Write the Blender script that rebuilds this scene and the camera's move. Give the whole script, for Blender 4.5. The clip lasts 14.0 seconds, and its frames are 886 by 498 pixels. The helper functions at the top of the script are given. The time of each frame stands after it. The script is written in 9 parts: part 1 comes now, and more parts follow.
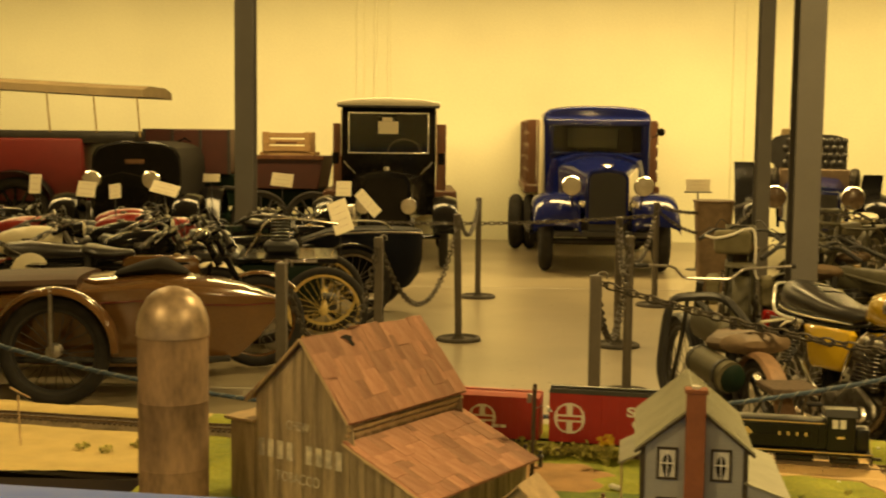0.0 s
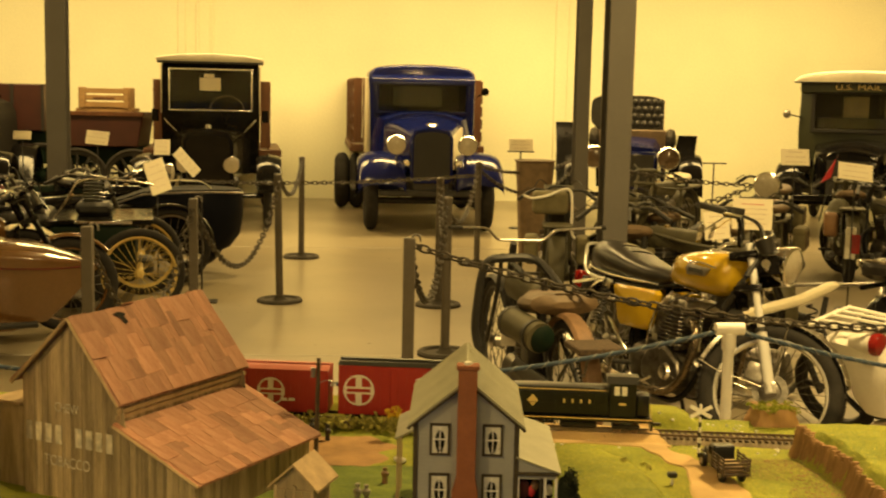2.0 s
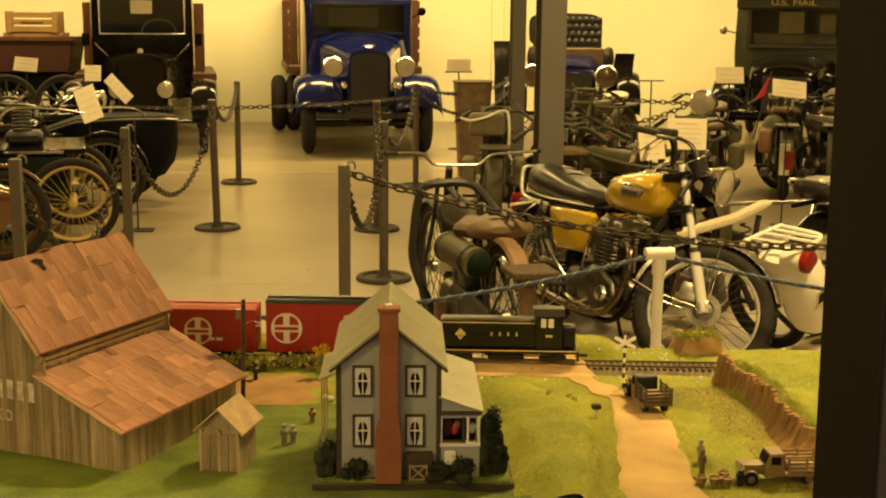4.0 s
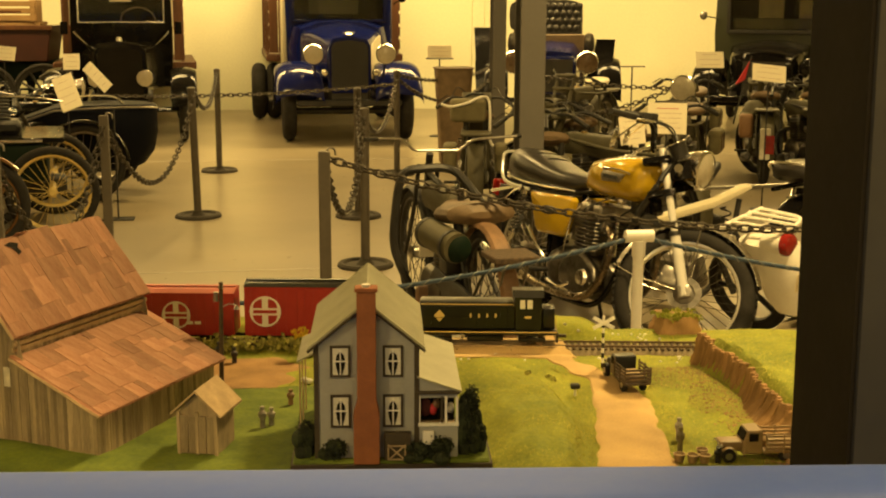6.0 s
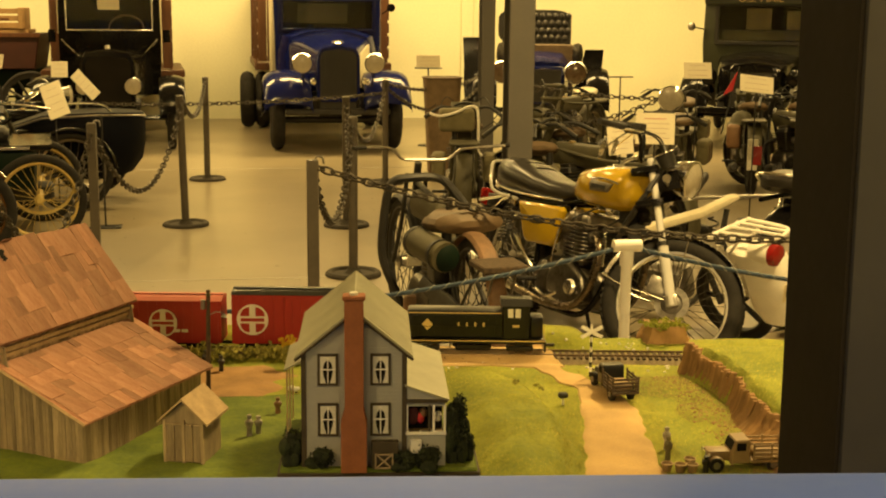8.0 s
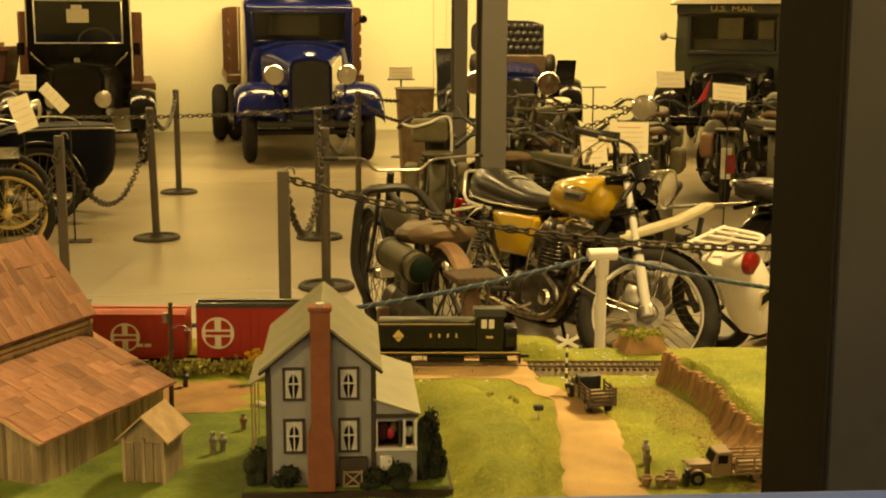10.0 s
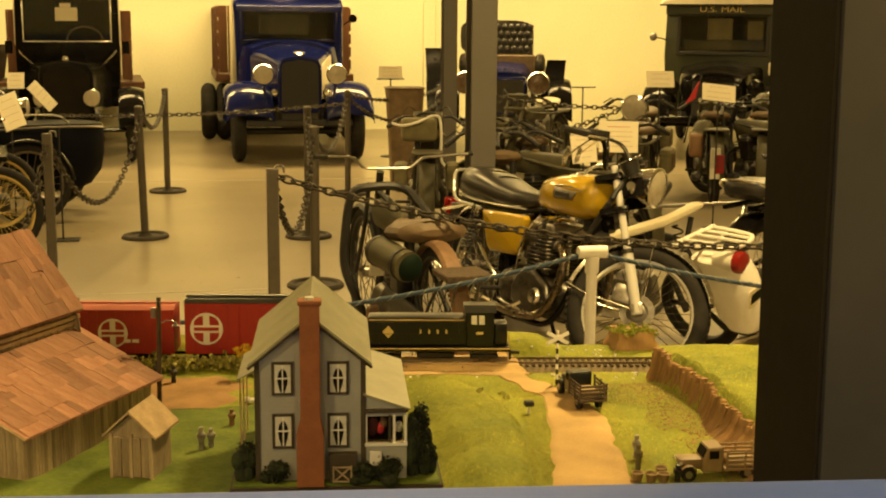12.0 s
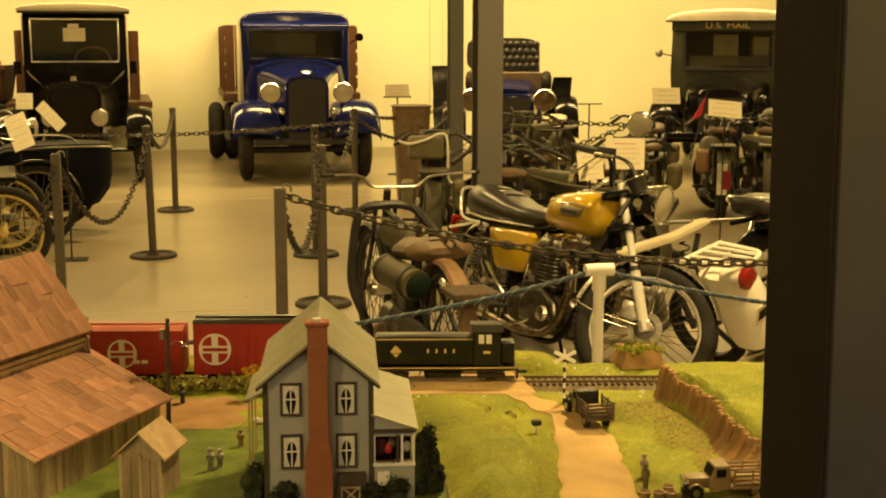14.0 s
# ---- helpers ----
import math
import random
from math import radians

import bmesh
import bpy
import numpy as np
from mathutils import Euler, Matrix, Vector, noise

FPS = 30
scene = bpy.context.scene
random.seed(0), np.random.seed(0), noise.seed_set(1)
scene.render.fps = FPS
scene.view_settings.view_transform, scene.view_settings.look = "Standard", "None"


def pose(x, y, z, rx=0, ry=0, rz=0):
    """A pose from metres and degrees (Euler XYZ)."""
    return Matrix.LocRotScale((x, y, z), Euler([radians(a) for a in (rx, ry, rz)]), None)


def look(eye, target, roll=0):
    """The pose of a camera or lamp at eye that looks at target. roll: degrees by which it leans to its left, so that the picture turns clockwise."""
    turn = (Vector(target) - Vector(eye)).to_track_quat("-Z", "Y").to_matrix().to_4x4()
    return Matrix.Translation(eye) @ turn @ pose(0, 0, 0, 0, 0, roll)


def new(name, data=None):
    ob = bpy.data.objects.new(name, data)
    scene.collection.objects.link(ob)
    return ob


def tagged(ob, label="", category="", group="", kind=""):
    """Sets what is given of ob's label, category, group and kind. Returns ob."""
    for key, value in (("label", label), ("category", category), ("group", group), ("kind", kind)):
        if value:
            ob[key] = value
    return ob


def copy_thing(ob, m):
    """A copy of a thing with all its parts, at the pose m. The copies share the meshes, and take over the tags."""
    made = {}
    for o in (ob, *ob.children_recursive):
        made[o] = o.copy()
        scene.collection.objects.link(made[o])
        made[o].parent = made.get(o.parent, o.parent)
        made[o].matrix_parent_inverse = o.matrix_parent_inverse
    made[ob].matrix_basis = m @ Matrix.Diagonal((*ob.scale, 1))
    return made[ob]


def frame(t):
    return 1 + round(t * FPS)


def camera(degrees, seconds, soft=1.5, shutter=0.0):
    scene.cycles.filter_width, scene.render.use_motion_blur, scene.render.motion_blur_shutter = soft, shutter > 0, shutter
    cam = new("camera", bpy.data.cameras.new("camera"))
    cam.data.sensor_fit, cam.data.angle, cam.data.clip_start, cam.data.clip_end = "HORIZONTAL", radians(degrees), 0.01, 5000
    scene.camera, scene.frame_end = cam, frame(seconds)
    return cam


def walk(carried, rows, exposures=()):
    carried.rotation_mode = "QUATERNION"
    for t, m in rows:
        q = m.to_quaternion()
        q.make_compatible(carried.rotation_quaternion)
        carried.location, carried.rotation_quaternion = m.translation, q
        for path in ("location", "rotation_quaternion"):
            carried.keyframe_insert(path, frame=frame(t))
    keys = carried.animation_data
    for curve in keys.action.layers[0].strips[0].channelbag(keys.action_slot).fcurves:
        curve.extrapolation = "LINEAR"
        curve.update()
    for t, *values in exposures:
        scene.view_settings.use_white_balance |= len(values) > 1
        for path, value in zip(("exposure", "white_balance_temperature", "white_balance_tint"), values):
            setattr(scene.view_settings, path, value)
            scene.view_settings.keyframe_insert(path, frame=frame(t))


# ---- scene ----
cam = camera(39.32, 14.0, soft=2.05, shutter=0.6)
PATH = [
    (0, (0.0031, 0.4326, 1.6100), (-0.0894, 2.4223, 1.4299), 0.65),
    (0.5, (0.0296, 0.4428, 1.6167), (0.0104, 2.4333, 1.4229), 0.76),
    (1, (0.0523, 0.4589, 1.6194), (0.1059, 2.4472, 1.4099), 0.94),
    (1.5, (0.0724, 0.4648, 1.6264), (0.1926, 2.4486, 1.4023), 1.11),
    (2, (0.0877, 0.4665, 1.6346), (0.2659, 2.4435, 1.3900), 1.24),
    (2.5, (0.0990, 0.4693, 1.6467), (0.3241, 2.4371, 1.3691), 1.19),
    (3, (0.1098, 0.4697, 1.6591), (0.3610, 2.4279, 1.3391), 1.01),
    (3.5, (0.1166, 0.4714, 1.6670), (0.3771, 2.4225, 1.3130), 0.75),
    (6, (0.1295, 0.4716, 1.6530), (0.4257, 2.4107, 1.2628), 0.28),
    (6.5, (0.1314, 0.4709, 1.6530), (0.4311, 2.4110, 1.2710), 0.34),
    (7, (0.1323, 0.4743, 1.6502), (0.4383, 2.4139, 1.2704), 0.53),
    (7.5, (0.1305, 0.4772, 1.6496), (0.4429, 2.4159, 1.2706), 0.64),
    (8, (0.1296, 0.4741, 1.6507), (0.4452, 2.4130, 1.2757), 0.59),
    (10.5, (0.1490, 0.5447, 1.6285), (0.5148, 2.4788, 1.2743), 0.31),
    (11, (0.1479, 0.5465, 1.6243), (0.5199, 2.4791, 1.2685), 0.40),
    (11.5, (0.1483, 0.5455, 1.6210), (0.5218, 2.4775, 1.2635), 0.50),
    (12, (0.1471, 0.5429, 1.6231), (0.5201, 2.4755, 1.2683), 0.48),
    (12.5, (0.1468, 0.5414, 1.6249), (0.5179, 2.4762, 1.2804), 0.39),
    (13, (0.1458, 0.5409, 1.6285), (0.5142, 2.4780, 1.2940), 0.32),
    (13.5, (0.1467, 0.5369, 1.6297), (0.5129, 2.4754, 1.3007), 0.19),
    (14, (0.1464, 0.5329, 1.6302), (0.5082, 2.4724, 1.3021), 0.10),
]
walk(cam, [(t, look(eye, target, roll)) for t, eye, target, roll in PATH], [(0, -0.12), (1.0, -0.08), (2.0, -0.02), (3.0, 0.0), (14, 0.0)])

# ---- light ----
world = bpy.data.worlds.new("hall_air")
world.use_nodes = True
world.node_tree.nodes["Background"].inputs[0].default_value = (1.0, 0.78, 0.42, 1)
world.node_tree.nodes["Background"].inputs[1].default_value = 0.02
scene.world = world
scene.view_settings.exposure = 0.0
LAMP_WARM = (1.0, 0.68, 0.24)


def unseen_lamp(x, y, z, sx, sy, watts):
    data = bpy.data.lights.new("unseen_area_lamp", "AREA")
    data.shape, data.size, data.size_y, data.energy, data.color = "RECTANGLE", sx, sy, watts, LAMP_WARM
    ob = new("unseen_area_lamp", data)
    ob.matrix_world = pose(x, y, z)
    return ob


# overhead hall lamps, all out of view; the nearer ones are added as fill
for lx, ly, lw in [(-7.5, 16.4, 330), (-2.5, 16.4, 370), (2.5, 16.4, 450), (7.5, 16.4, 400),
                   (-5.0, 10.5, 70), (-0.4, 10.4, 128), (5.5, 10.5, 100),
                   (-2.6, 5.6, 78), (2.4, 4.4, 330)]:
    unseen_lamp(lx, ly, 4.55, 4.4 if ly > 15 else 0.6, 0.5 if ly > 15 else 0.3, lw)
# unseen lamps added to brighten the model railway from the near side
for lx, ly, lz, lw in ((-1.75, 0.45, 2.9, 57), (-0.35, 0.35, 2.85, 4), (1.8, 1.1, 2.85, 70)):
    unseen_lamp(lx, ly, lz, 0.4, 0.25, lw)
# unseen lamps added behind the camera, lighting the south wall for chrome reflections
for lx in (-2.0, 2.2):
    unseen_lamp(lx, -3.4, 4.0, 0.6, 0.3, 80)

# ---- materials ----


def mat(name, color, rough=0.5, metal=0.0, var=0.12, scale=6.0, bump=0.15, fine=60.0, coat=0.0, tint=None, rand=0.0, spec=0.5, stretch=(1, 1, 1), island=0.0):
    """Colour with a broad and a fine variation, a matching roughness and a fine relief."""
    m = bpy.data.materials.new(name)
    m.use_nodes = True
    nt = m.node_tree
    n, l = nt.nodes, nt.links
    bsdf = n["Principled BSDF"]
    tc = n.new("ShaderNodeTexCoord")
    mp = n.new("ShaderNodeMapping")
    mp.inputs["Scale"].default_value = stretch
    l.new(tc.outputs["Object"], mp.inputs["Vector"])
    big, small = n.new("ShaderNodeTexNoise"), n.new("ShaderNodeTexNoise")
    for node, s, d in ((big, scale, 3.0), (small, fine, 4.0)):
        node.inputs["Scale"].default_value, node.inputs["Detail"].default_value = s, d
        l.new(mp.outputs["Vector"], node.inputs["Vector"])
    mix = n.new("ShaderNodeMath")
    mix.operation = "MULTIPLY_ADD"
    mix.inputs[1].default_value = 0.55
    l.new(small.outputs["Fac"], mix.inputs[0])
    l.new(big.outputs["Fac"], mix.inputs[2])
    ramp = n.new("ShaderNodeMapRange")
    ramp.inputs["From Min"].default_value, ramp.inputs["From Max"].default_value = 0.45, 1.1
    l.new(mix.outputs[0], ramp.inputs["Value"])
    cm = n.new("ShaderNodeMix")
    cm.data_type = "RGBA"
    lo = tint or tuple(c * (1 - var * 1.6) for c in color)
    hi = tuple(min(1, c * (1 + var)) for c in color)
    cm.inputs[6].default_value, cm.inputs[7].default_value = (*lo, 1), (*hi, 1)
    l.new(ramp.outputs["Result"], cm.inputs[0])
    out = cm.outputs[2]
    if rand or island:
        hs = n.new("ShaderNodeHueSaturation")
        src = n.new("ShaderNodeObjectInfo") if rand else n.new("ShaderNodeNewGeometry")
        mr = n.new("ShaderNodeMapRange")
        k = rand or island
        mr.inputs["To Min"].default_value, mr.inputs["To Max"].default_value = 1 - k, 1 + k
        l.new(src.outputs["Random" if rand else "Random Per Island"], mr.inputs["Value"])
        l.new(mr.outputs["Result"], hs.inputs["Value"])
        l.new(out, hs.inputs["Color"])
        out = hs.outputs["Color"]
    l.new(out, bsdf.inputs["Base Color"])
    rr = n.new("ShaderNodeMapRange")
    rr.inputs["To Min"].default_value, rr.inputs["To Max"].default_value = max(0.02, rough * 0.8), min(1, rough * 1.2)
    l.new(small.outputs["Fac"], rr.inputs["Value"])
    l.new(rr.outputs["Result"], bsdf.inputs["Roughness"])
    bsdf.inputs["Metallic"].default_value = metal
    bsdf.inputs["Specular IOR Level"].default_value = spec
    bsdf.inputs["Coat Weight"].default_value = coat
    bsdf.inputs["Coat Roughness"].default_value = 0.06
    if bump:
        b = n.new("ShaderNodeBump")
        b.inputs["Strength"].default_value, b.inputs["Distance"].default_value = bump, 0.4 / fine
        l.new(mix.outputs[0], b.inputs["Height"])
        l.new(b.outputs["Normal"], bsdf.inputs["Normal"])
    return m


def glass_mat(name, color=(1, 1, 1), rough=0.02):
    m = bpy.data.materials.new(name)
    m.use_nodes = True
    b = m.node_tree.nodes["Principled BSDF"]
    b.inputs["Base Color"].default_value = (*color, 1)
    b.inputs["Roughness"].default_value, b.inputs["Transmission Weight"].default_value, b.inputs["IOR"].default_value = rough, 1.0, 1.3
    return m


WALL = mat("painted_wall", (0.79, 0.775, 0.55), 0.7, var=0.07, scale=0.5, bump=0.05, fine=30)
FLOOR = mat("sealed_concrete", (0.285, 0.24, 0.158), 0.30, var=0.18, scale=0.9, bump=0.03, fine=25, spec=0.45)
CEIL = mat("ceiling_paint", (0.55, 0.52, 0.45), 0.8, scale=1.0, bump=0.05)
STEEL_PAINT = mat("grey_steel_paint", (0.115, 0.107, 0.098), 0.55, var=0.1, scale=3, bump=0.06)
STAN = mat("stanchion_paint", (0.085, 0.071, 0.053), 0.5, var=0.15, scale=12, bump=0.08)
STAN_BASE = mat("dark_cast_base", (0.05, 0.043, 0.033), 0.75, spec=0.25, var=0.2, scale=14, bump=0.12)
CHAIN = mat("chain_steel", (0.055, 0.046, 0.034), 0.5, metal=0.5, scale=30, bump=0.1)
# darker copy of the frame paint, carrying the shade on the post's inner side
FRAME_SHADED = mat("shaded_frame_side", (0.017, 0.0145, 0.012), 0.9, spec=0.08, var=0.15, scale=8, bump=0.06)
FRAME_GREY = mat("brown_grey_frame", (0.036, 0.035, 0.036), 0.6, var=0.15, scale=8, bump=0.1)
SILL = mat("blue_grey_laminate", (0.058, 0.110, 0.45), 0.6, var=0.05, scale=6, bump=0.03)
TYRE = mat("tyre_rubber", (0.024, 0.022, 0.02), 0.75, spec=0.2, var=0.25, scale=15, bump=0.2)
BLACK = mat("black_enamel", (0.006, 0.0055, 0.0055), 0.14, var=0.2, scale=4, bump=0.015, spec=0.2)
BLACK_SATIN = mat("black_satin", (0.02, 0.019, 0.018), 0.5, var=0.25, scale=10, bump=0.08)
CHROME = mat("chrome", (0.86, 0.85, 0.82), 0.17, metal=1.0, var=0.06, scale=14, bump=0.02)
# chrome mixed with a white base, which stands in for bright reflections
LAMP_CHROME = mat("whitened_chrome", (0.97, 0.95, 0.90), 0.13, metal=0.66, var=0.05, scale=14, bump=0.02)
HEAT_PIPE = mat("heat_browned_pipe", (0.20, 0.165, 0.12), 0.28, metal=1.0, var=0.25, scale=14, bump=0.03)
# still whiter and less metallic; the fork's bright reflections are in its colour
FORK_CHROME = mat("whitened_fork_chrome", (0.95, 0.94, 0.91), 0.10, metal=0.40, var=0.03, scale=14, bump=0.01, coat=0.8)
DULL_CHROME = mat("dull_chrome", (0.42, 0.39, 0.34), 0.24, metal=1.0, var=0.15, scale=14, bump=0.03)
POLISH = mat("polished_alloy", (0.86, 0.84, 0.80), 0.26, metal=1.0, var=0.05, scale=14, bump=0.02)
ALU = mat("dull_aluminium", (0.36, 0.34, 0.31), 0.36, metal=0.9, var=0.25, scale=25, bump=0.12)
BRASS = mat("brass", (0.42, 0.31, 0.14), 0.3, metal=1.0, var=0.15, scale=15, bump=0.04)
BLUE = mat("blue_enamel", (0.005, 0.009, 0.080), 0.15, var=0.15, scale=3, bump=0.012, spec=0.35, coat=0.08)
CREAM = mat("cream_enamel", (0.66, 0.60, 0.42), 0.35, var=0.08, scale=5, bump=0.03)
YELLOW = mat("golden_yellow_enamel", (0.47, 0.305, 0.012), 0.18, var=0.08, scale=6, bump=0.01, coat=0.8)
BIKE_RED = mat("bright_red_enamel", (0.23, 0.016, 0.012), 0.3, var=0.12, scale=6, bump=0.02, coat=0.4)
RED = mat("red_enamel", (0.10, 0.008, 0.0065), 0.4, var=0.15, scale=4, bump=0.03)
DARKRED = mat("dark_red_paint", (0.042, 0.010, 0.0065), 0.5, var=0.2, scale=5, bump=0.06)
GREEN_DK = mat("dark_green_enamel", (0.006, 0.015, 0.009), 0.55, var=0.2, scale=5, bump=0.03, spec=0.12)
OLIVE = mat("olive_drab", (0.072, 0.064, 0.034), 0.6, var=0.2, scale=8, bump=0.08)
OLIVE_CANVAS = mat("olive_canvas", (0.16, 0.14, 0.075), 0.85, var=0.2, scale=12, bump=0.35, fine=180)
BLACK_DUST = mat("dusty_black_paint", (0.006, 0.0055, 0.005), 0.16, var=0.3, scale=5, bump=0.02, spec=0.2, coat=0.15)
BROWN_EN = mat("bronze_brown_enamel", (0.11, 0.054, 0.017), 0.16, var=0.15, scale=4, bump=0.012, coat=0.9)
LEATHER = mat("brown_leather", (0.15, 0.10, 0.055), 0.6, var=0.25, scale=12, bump=0.3, fine=120)
ENGINE = mat("oily_engine_alloy", (0.13, 0.12, 0.105), 0.34, metal=0.9, var=0.4, scale=22, bump=0.2)
LEATHER_TAN = mat("tan_leather", (0.23, 0.125, 0.06), 0.5, var=0.2, scale=12, bump=0.25, fine=120)
GUARD_RUST = mat("faded_brown_guard_paint", (0.20, 0.115, 0.062), 0.55, var=0.3, scale=14, bump=0.2, fine=120)
LEATHER_BK = mat("black_leather", (0.022, 0.02, 0.018), 0.30, var=0.25, scale=10, bump=0.25, fine=110)
CANVAS = mat("tan_canvas", (0.145, 0.105, 0.048), 0.85, var=0.15, scale=5, bump=0.25, fine=150)
STAKE = mat("stained_wood", (0.098, 0.037, 0.013), 0.45, var=0.3, scale=5, bump=0.12, stretch=(4, 4, 0.6))
CRATE = mat("pine_crate", (0.29, 0.175, 0.07), 0.7, var=0.2, scale=6, bump=0.2, stretch=(0.6, 4, 4))
CARD = mat("cream_card", (0.86, 0.79, 0.60), 0.7, var=0.03, scale=8, bump=0.03)
CARD_TEXT = mat("brown_print", (0.58, 0.47, 0.34), 0.8, var=0.1, bump=0)
WHITE = mat("white_plastic", (0.86, 0.83, 0.75), 0.4, var=0.05, scale=10, bump=0.03)
RED_LENS = mat("red_lens", (0.24, 0.010, 0.008), 0.15, var=0.05, bump=0.02, coat=0.5)
LENS_BROWN = mat("dusky_lamp_glass", (0.10, 0.065, 0.04), 0.16, var=0.3, scale=20, bump=0.25, fine=90, coat=1.0)
LENS = mat("lamp_glass", (0.42, 0.38, 0.30), 0.16, var=0.1, scale=30, bump=0.25, fine=90, coat=1.0)
ROPE_BLUE = mat("blue_rope", (0.055, 0.085, 0.13), 0.85, var=0.3, scale=60, bump=0.4, fine=300)
ROPE_LIGHT = mat("pale_rope_strand", (0.22, 0.23, 0.23), 0.85, var=0.2, scale=60, bump=0.4, fine=300)
YEL_WHEEL = mat("yellow_wheel_paint", (0.62, 0.47, 0.16), 0.4, var=0.12, scale=12, bump=0.05)
CLOTH_RED = mat("red_cloth", (0.55, 0.03, 0.04), 0.7, var=0.15, scale=12, bump=0.2)
CLOTH_DARK = mat("dark_red_cloth", (0.07, 0.012, 0.010), 0.85, var=0.2, scale=40, bump=0.2)
COVER = mat("dark_brown_cover", (0.055, 0.028, 0.014), 0.6, var=0.25, scale=8, bump=0.15, fine=120, spec=0.25)
# tan painted on flat panels as the dimly lit view through a windscreen
DIM_VIEW = mat("painted_dim_view", (0.17, 0.135, 0.065), 0.7, var=0.3, scale=12, bump=0.1)
# near-black for dark things, and for sheets painting the shade of unlit insides
NEAR_BLACK = mat("near_black_and_shade", (0.014, 0.012, 0.010), 0.8, var=0.2, bump=0.05, spec=0.1)
MAIL_GREEN = mat("olive_green_enamel", (0.030, 0.034, 0.017), 0.35, var=0.12, scale=4, bump=0.02, coat=0.3)
ROOF_CLOTH = mat("pale_roof_cloth", (0.66, 0.61, 0.48), 0.8, var=0.12, scale=5, bump=0.2, fine=120)
GLASS = glass_mat("window_glass", (0.92, 0.93, 0.9))
# model railway
GRASS_BASE = mat("static_grass_mat", (0.31, 0.31, 0.03), 0.95, var=0.2, scale=9.0, bump=0.6, fine=120, tint=(0.13, 0.17, 0.018))
GRASS_BLADE = mat("static_grass", (0.33, 0.33, 0.030), 0.9, var=0.2, scale=9.0, bump=0, fine=120, tint=(0.14, 0.18, 0.018), island=0.3)
LAWN = mat("deep_green_flock", (0.15, 0.19, 0.022), 0.95, var=0.25, scale=14.0, bump=0.6, fine=130, tint=(0.05, 0.085, 0.010))
LAWN_BLADE = mat("deep_green_static_grass", (0.17, 0.21, 0.024), 0.9, var=0.2, scale=14.0, bump=0, fine=120, tint=(0.06, 0.10, 0.012), island=0.3)
GRASS_DRY = mat("dry_grass", (0.46, 0.40, 0.055), 0.9, var=0.2, scale=12, bump=0, fine=120, tint=(0.20, 0.20, 0.022), island=0.3)
SCRUB = mat("dead_scrub_grass", (0.26, 0.195, 0.058), 0.95, var=0.25, scale=14, bump=0, fine=120, tint=(0.12, 0.095, 0.028), island=0.3)
DIRT = mat("sandy_road", (0.50, 0.34, 0.14), 0.95, var=0.2, scale=10, bump=0.4, fine=330)
DIRT_RED = mat("reddish_yard", (0.36, 0.21, 0.085), 0.95, var=0.25, scale=18, bump=0.4, fine=300)
SAND = mat("yellow_sand", (0.55, 0.42, 0.15), 0.95, var=0.15, scale=12, bump=0.35, fine=300)
BALLAST = mat("ballast", (0.24, 0.19, 0.12), 0.95, var=0.35, scale=60, bump=0.6, fine=400)
TABLE_EDGE = mat("dark_stained_fascia", (0.05, 0.035, 0.022), 0.6, var=0.2, scale=8, bump=0.1)
BARN_WOOD = mat("weathered_boards", (0.36, 0.275, 0.165), 0.85, var=0.3, scale=30, bump=0.4, fine=240, stretch=(3, 3, 0.35), island=0.3)
TRIM_WOOD = mat("pale_trim_wood", (0.46, 0.33, 0.18), 0.8, var=0.2, scale=40, bump=0.3, fine=240)
SHINGLE = mat("rusty_shingle", (0.335, 0.185, 0.118), 0.85, var=0.3, scale=30, bump=0.3, fine=260, rand=0.30, tint=(0.22, 0.09, 0.048), stretch=(2.2, 0.6, 1))
BARN_LETTER = mat("faded_white_paint", (0.60, 0.53, 0.40), 0.9, var=0.3, scale=60, bump=0.2)
SILO_MAT = mat("weathered_concrete", (0.23, 0.145, 0.078), 0.85, var=0.42, scale=22, bump=0.3, fine=180, stretch=(1, 1, 0.35))
SILO_CAP = mat("tin_dome", (0.36, 0.26, 0.165), 0.38, metal=0.35, var=0.4, scale=25, bump=0.15)
SIDING = mat("grey_blue_siding", (0.37, 0.37, 0.345), 0.7, var=0.08, scale=20, bump=0.08, fine=150)
TRIM_DARK = mat("dark_brown_trim", (0.06, 0.045, 0.025), 0.7, var=0.2, scale=30, bump=0.1)
TIN_ROOF = mat("pale_green_tin_roof", (0.36, 0.35, 0.23), 0.55, var=0.12, scale=25, bump=0.08, fine=160)
BRICK_RED = mat("red_brown_chimney", (0.30, 0.105, 0.042), 0.8, var=0.15, scale=40, bump=0.2, fine=300)
CURTAIN = mat("white_curtain", (0.68, 0.66, 0.58), 0.8, var=0.08, scale=60, bump=0.2)
BUSH = mat("dark_bush_foam", (0.022, 0.03, 0.011), 0.95, var=0.4, scale=60, bump=0.4, fine=300, island=0.35)
HEDGE = mat("weedy_foliage", (0.40, 0.38, 0.10), 0.95, var=0.4, scale=60, bump=0.3, fine=300, island=0.4)
FLOWER = mat("yellow_flower", (0.65, 0.45, 0.03), 0.8, var=0.2, scale=80, bump=0.1, island=0.2)
CLIFF = mat("brown_rock", (0.32, 0.188, 0.078), 0.95, var=0.22, scale=28, bump=0.5, fine=160, stretch=(1, 1, 0.4), island=0.18)
RAIL_MAT = mat("rusty_rail", (0.16, 0.11, 0.065), 0.5, metal=0.6, var=0.2, scale=40, bump=0.1)
TIE = mat("creosote_tie", (0.075, 0.05, 0.03), 0.9, var=0.3, scale=60, bump=0.3)
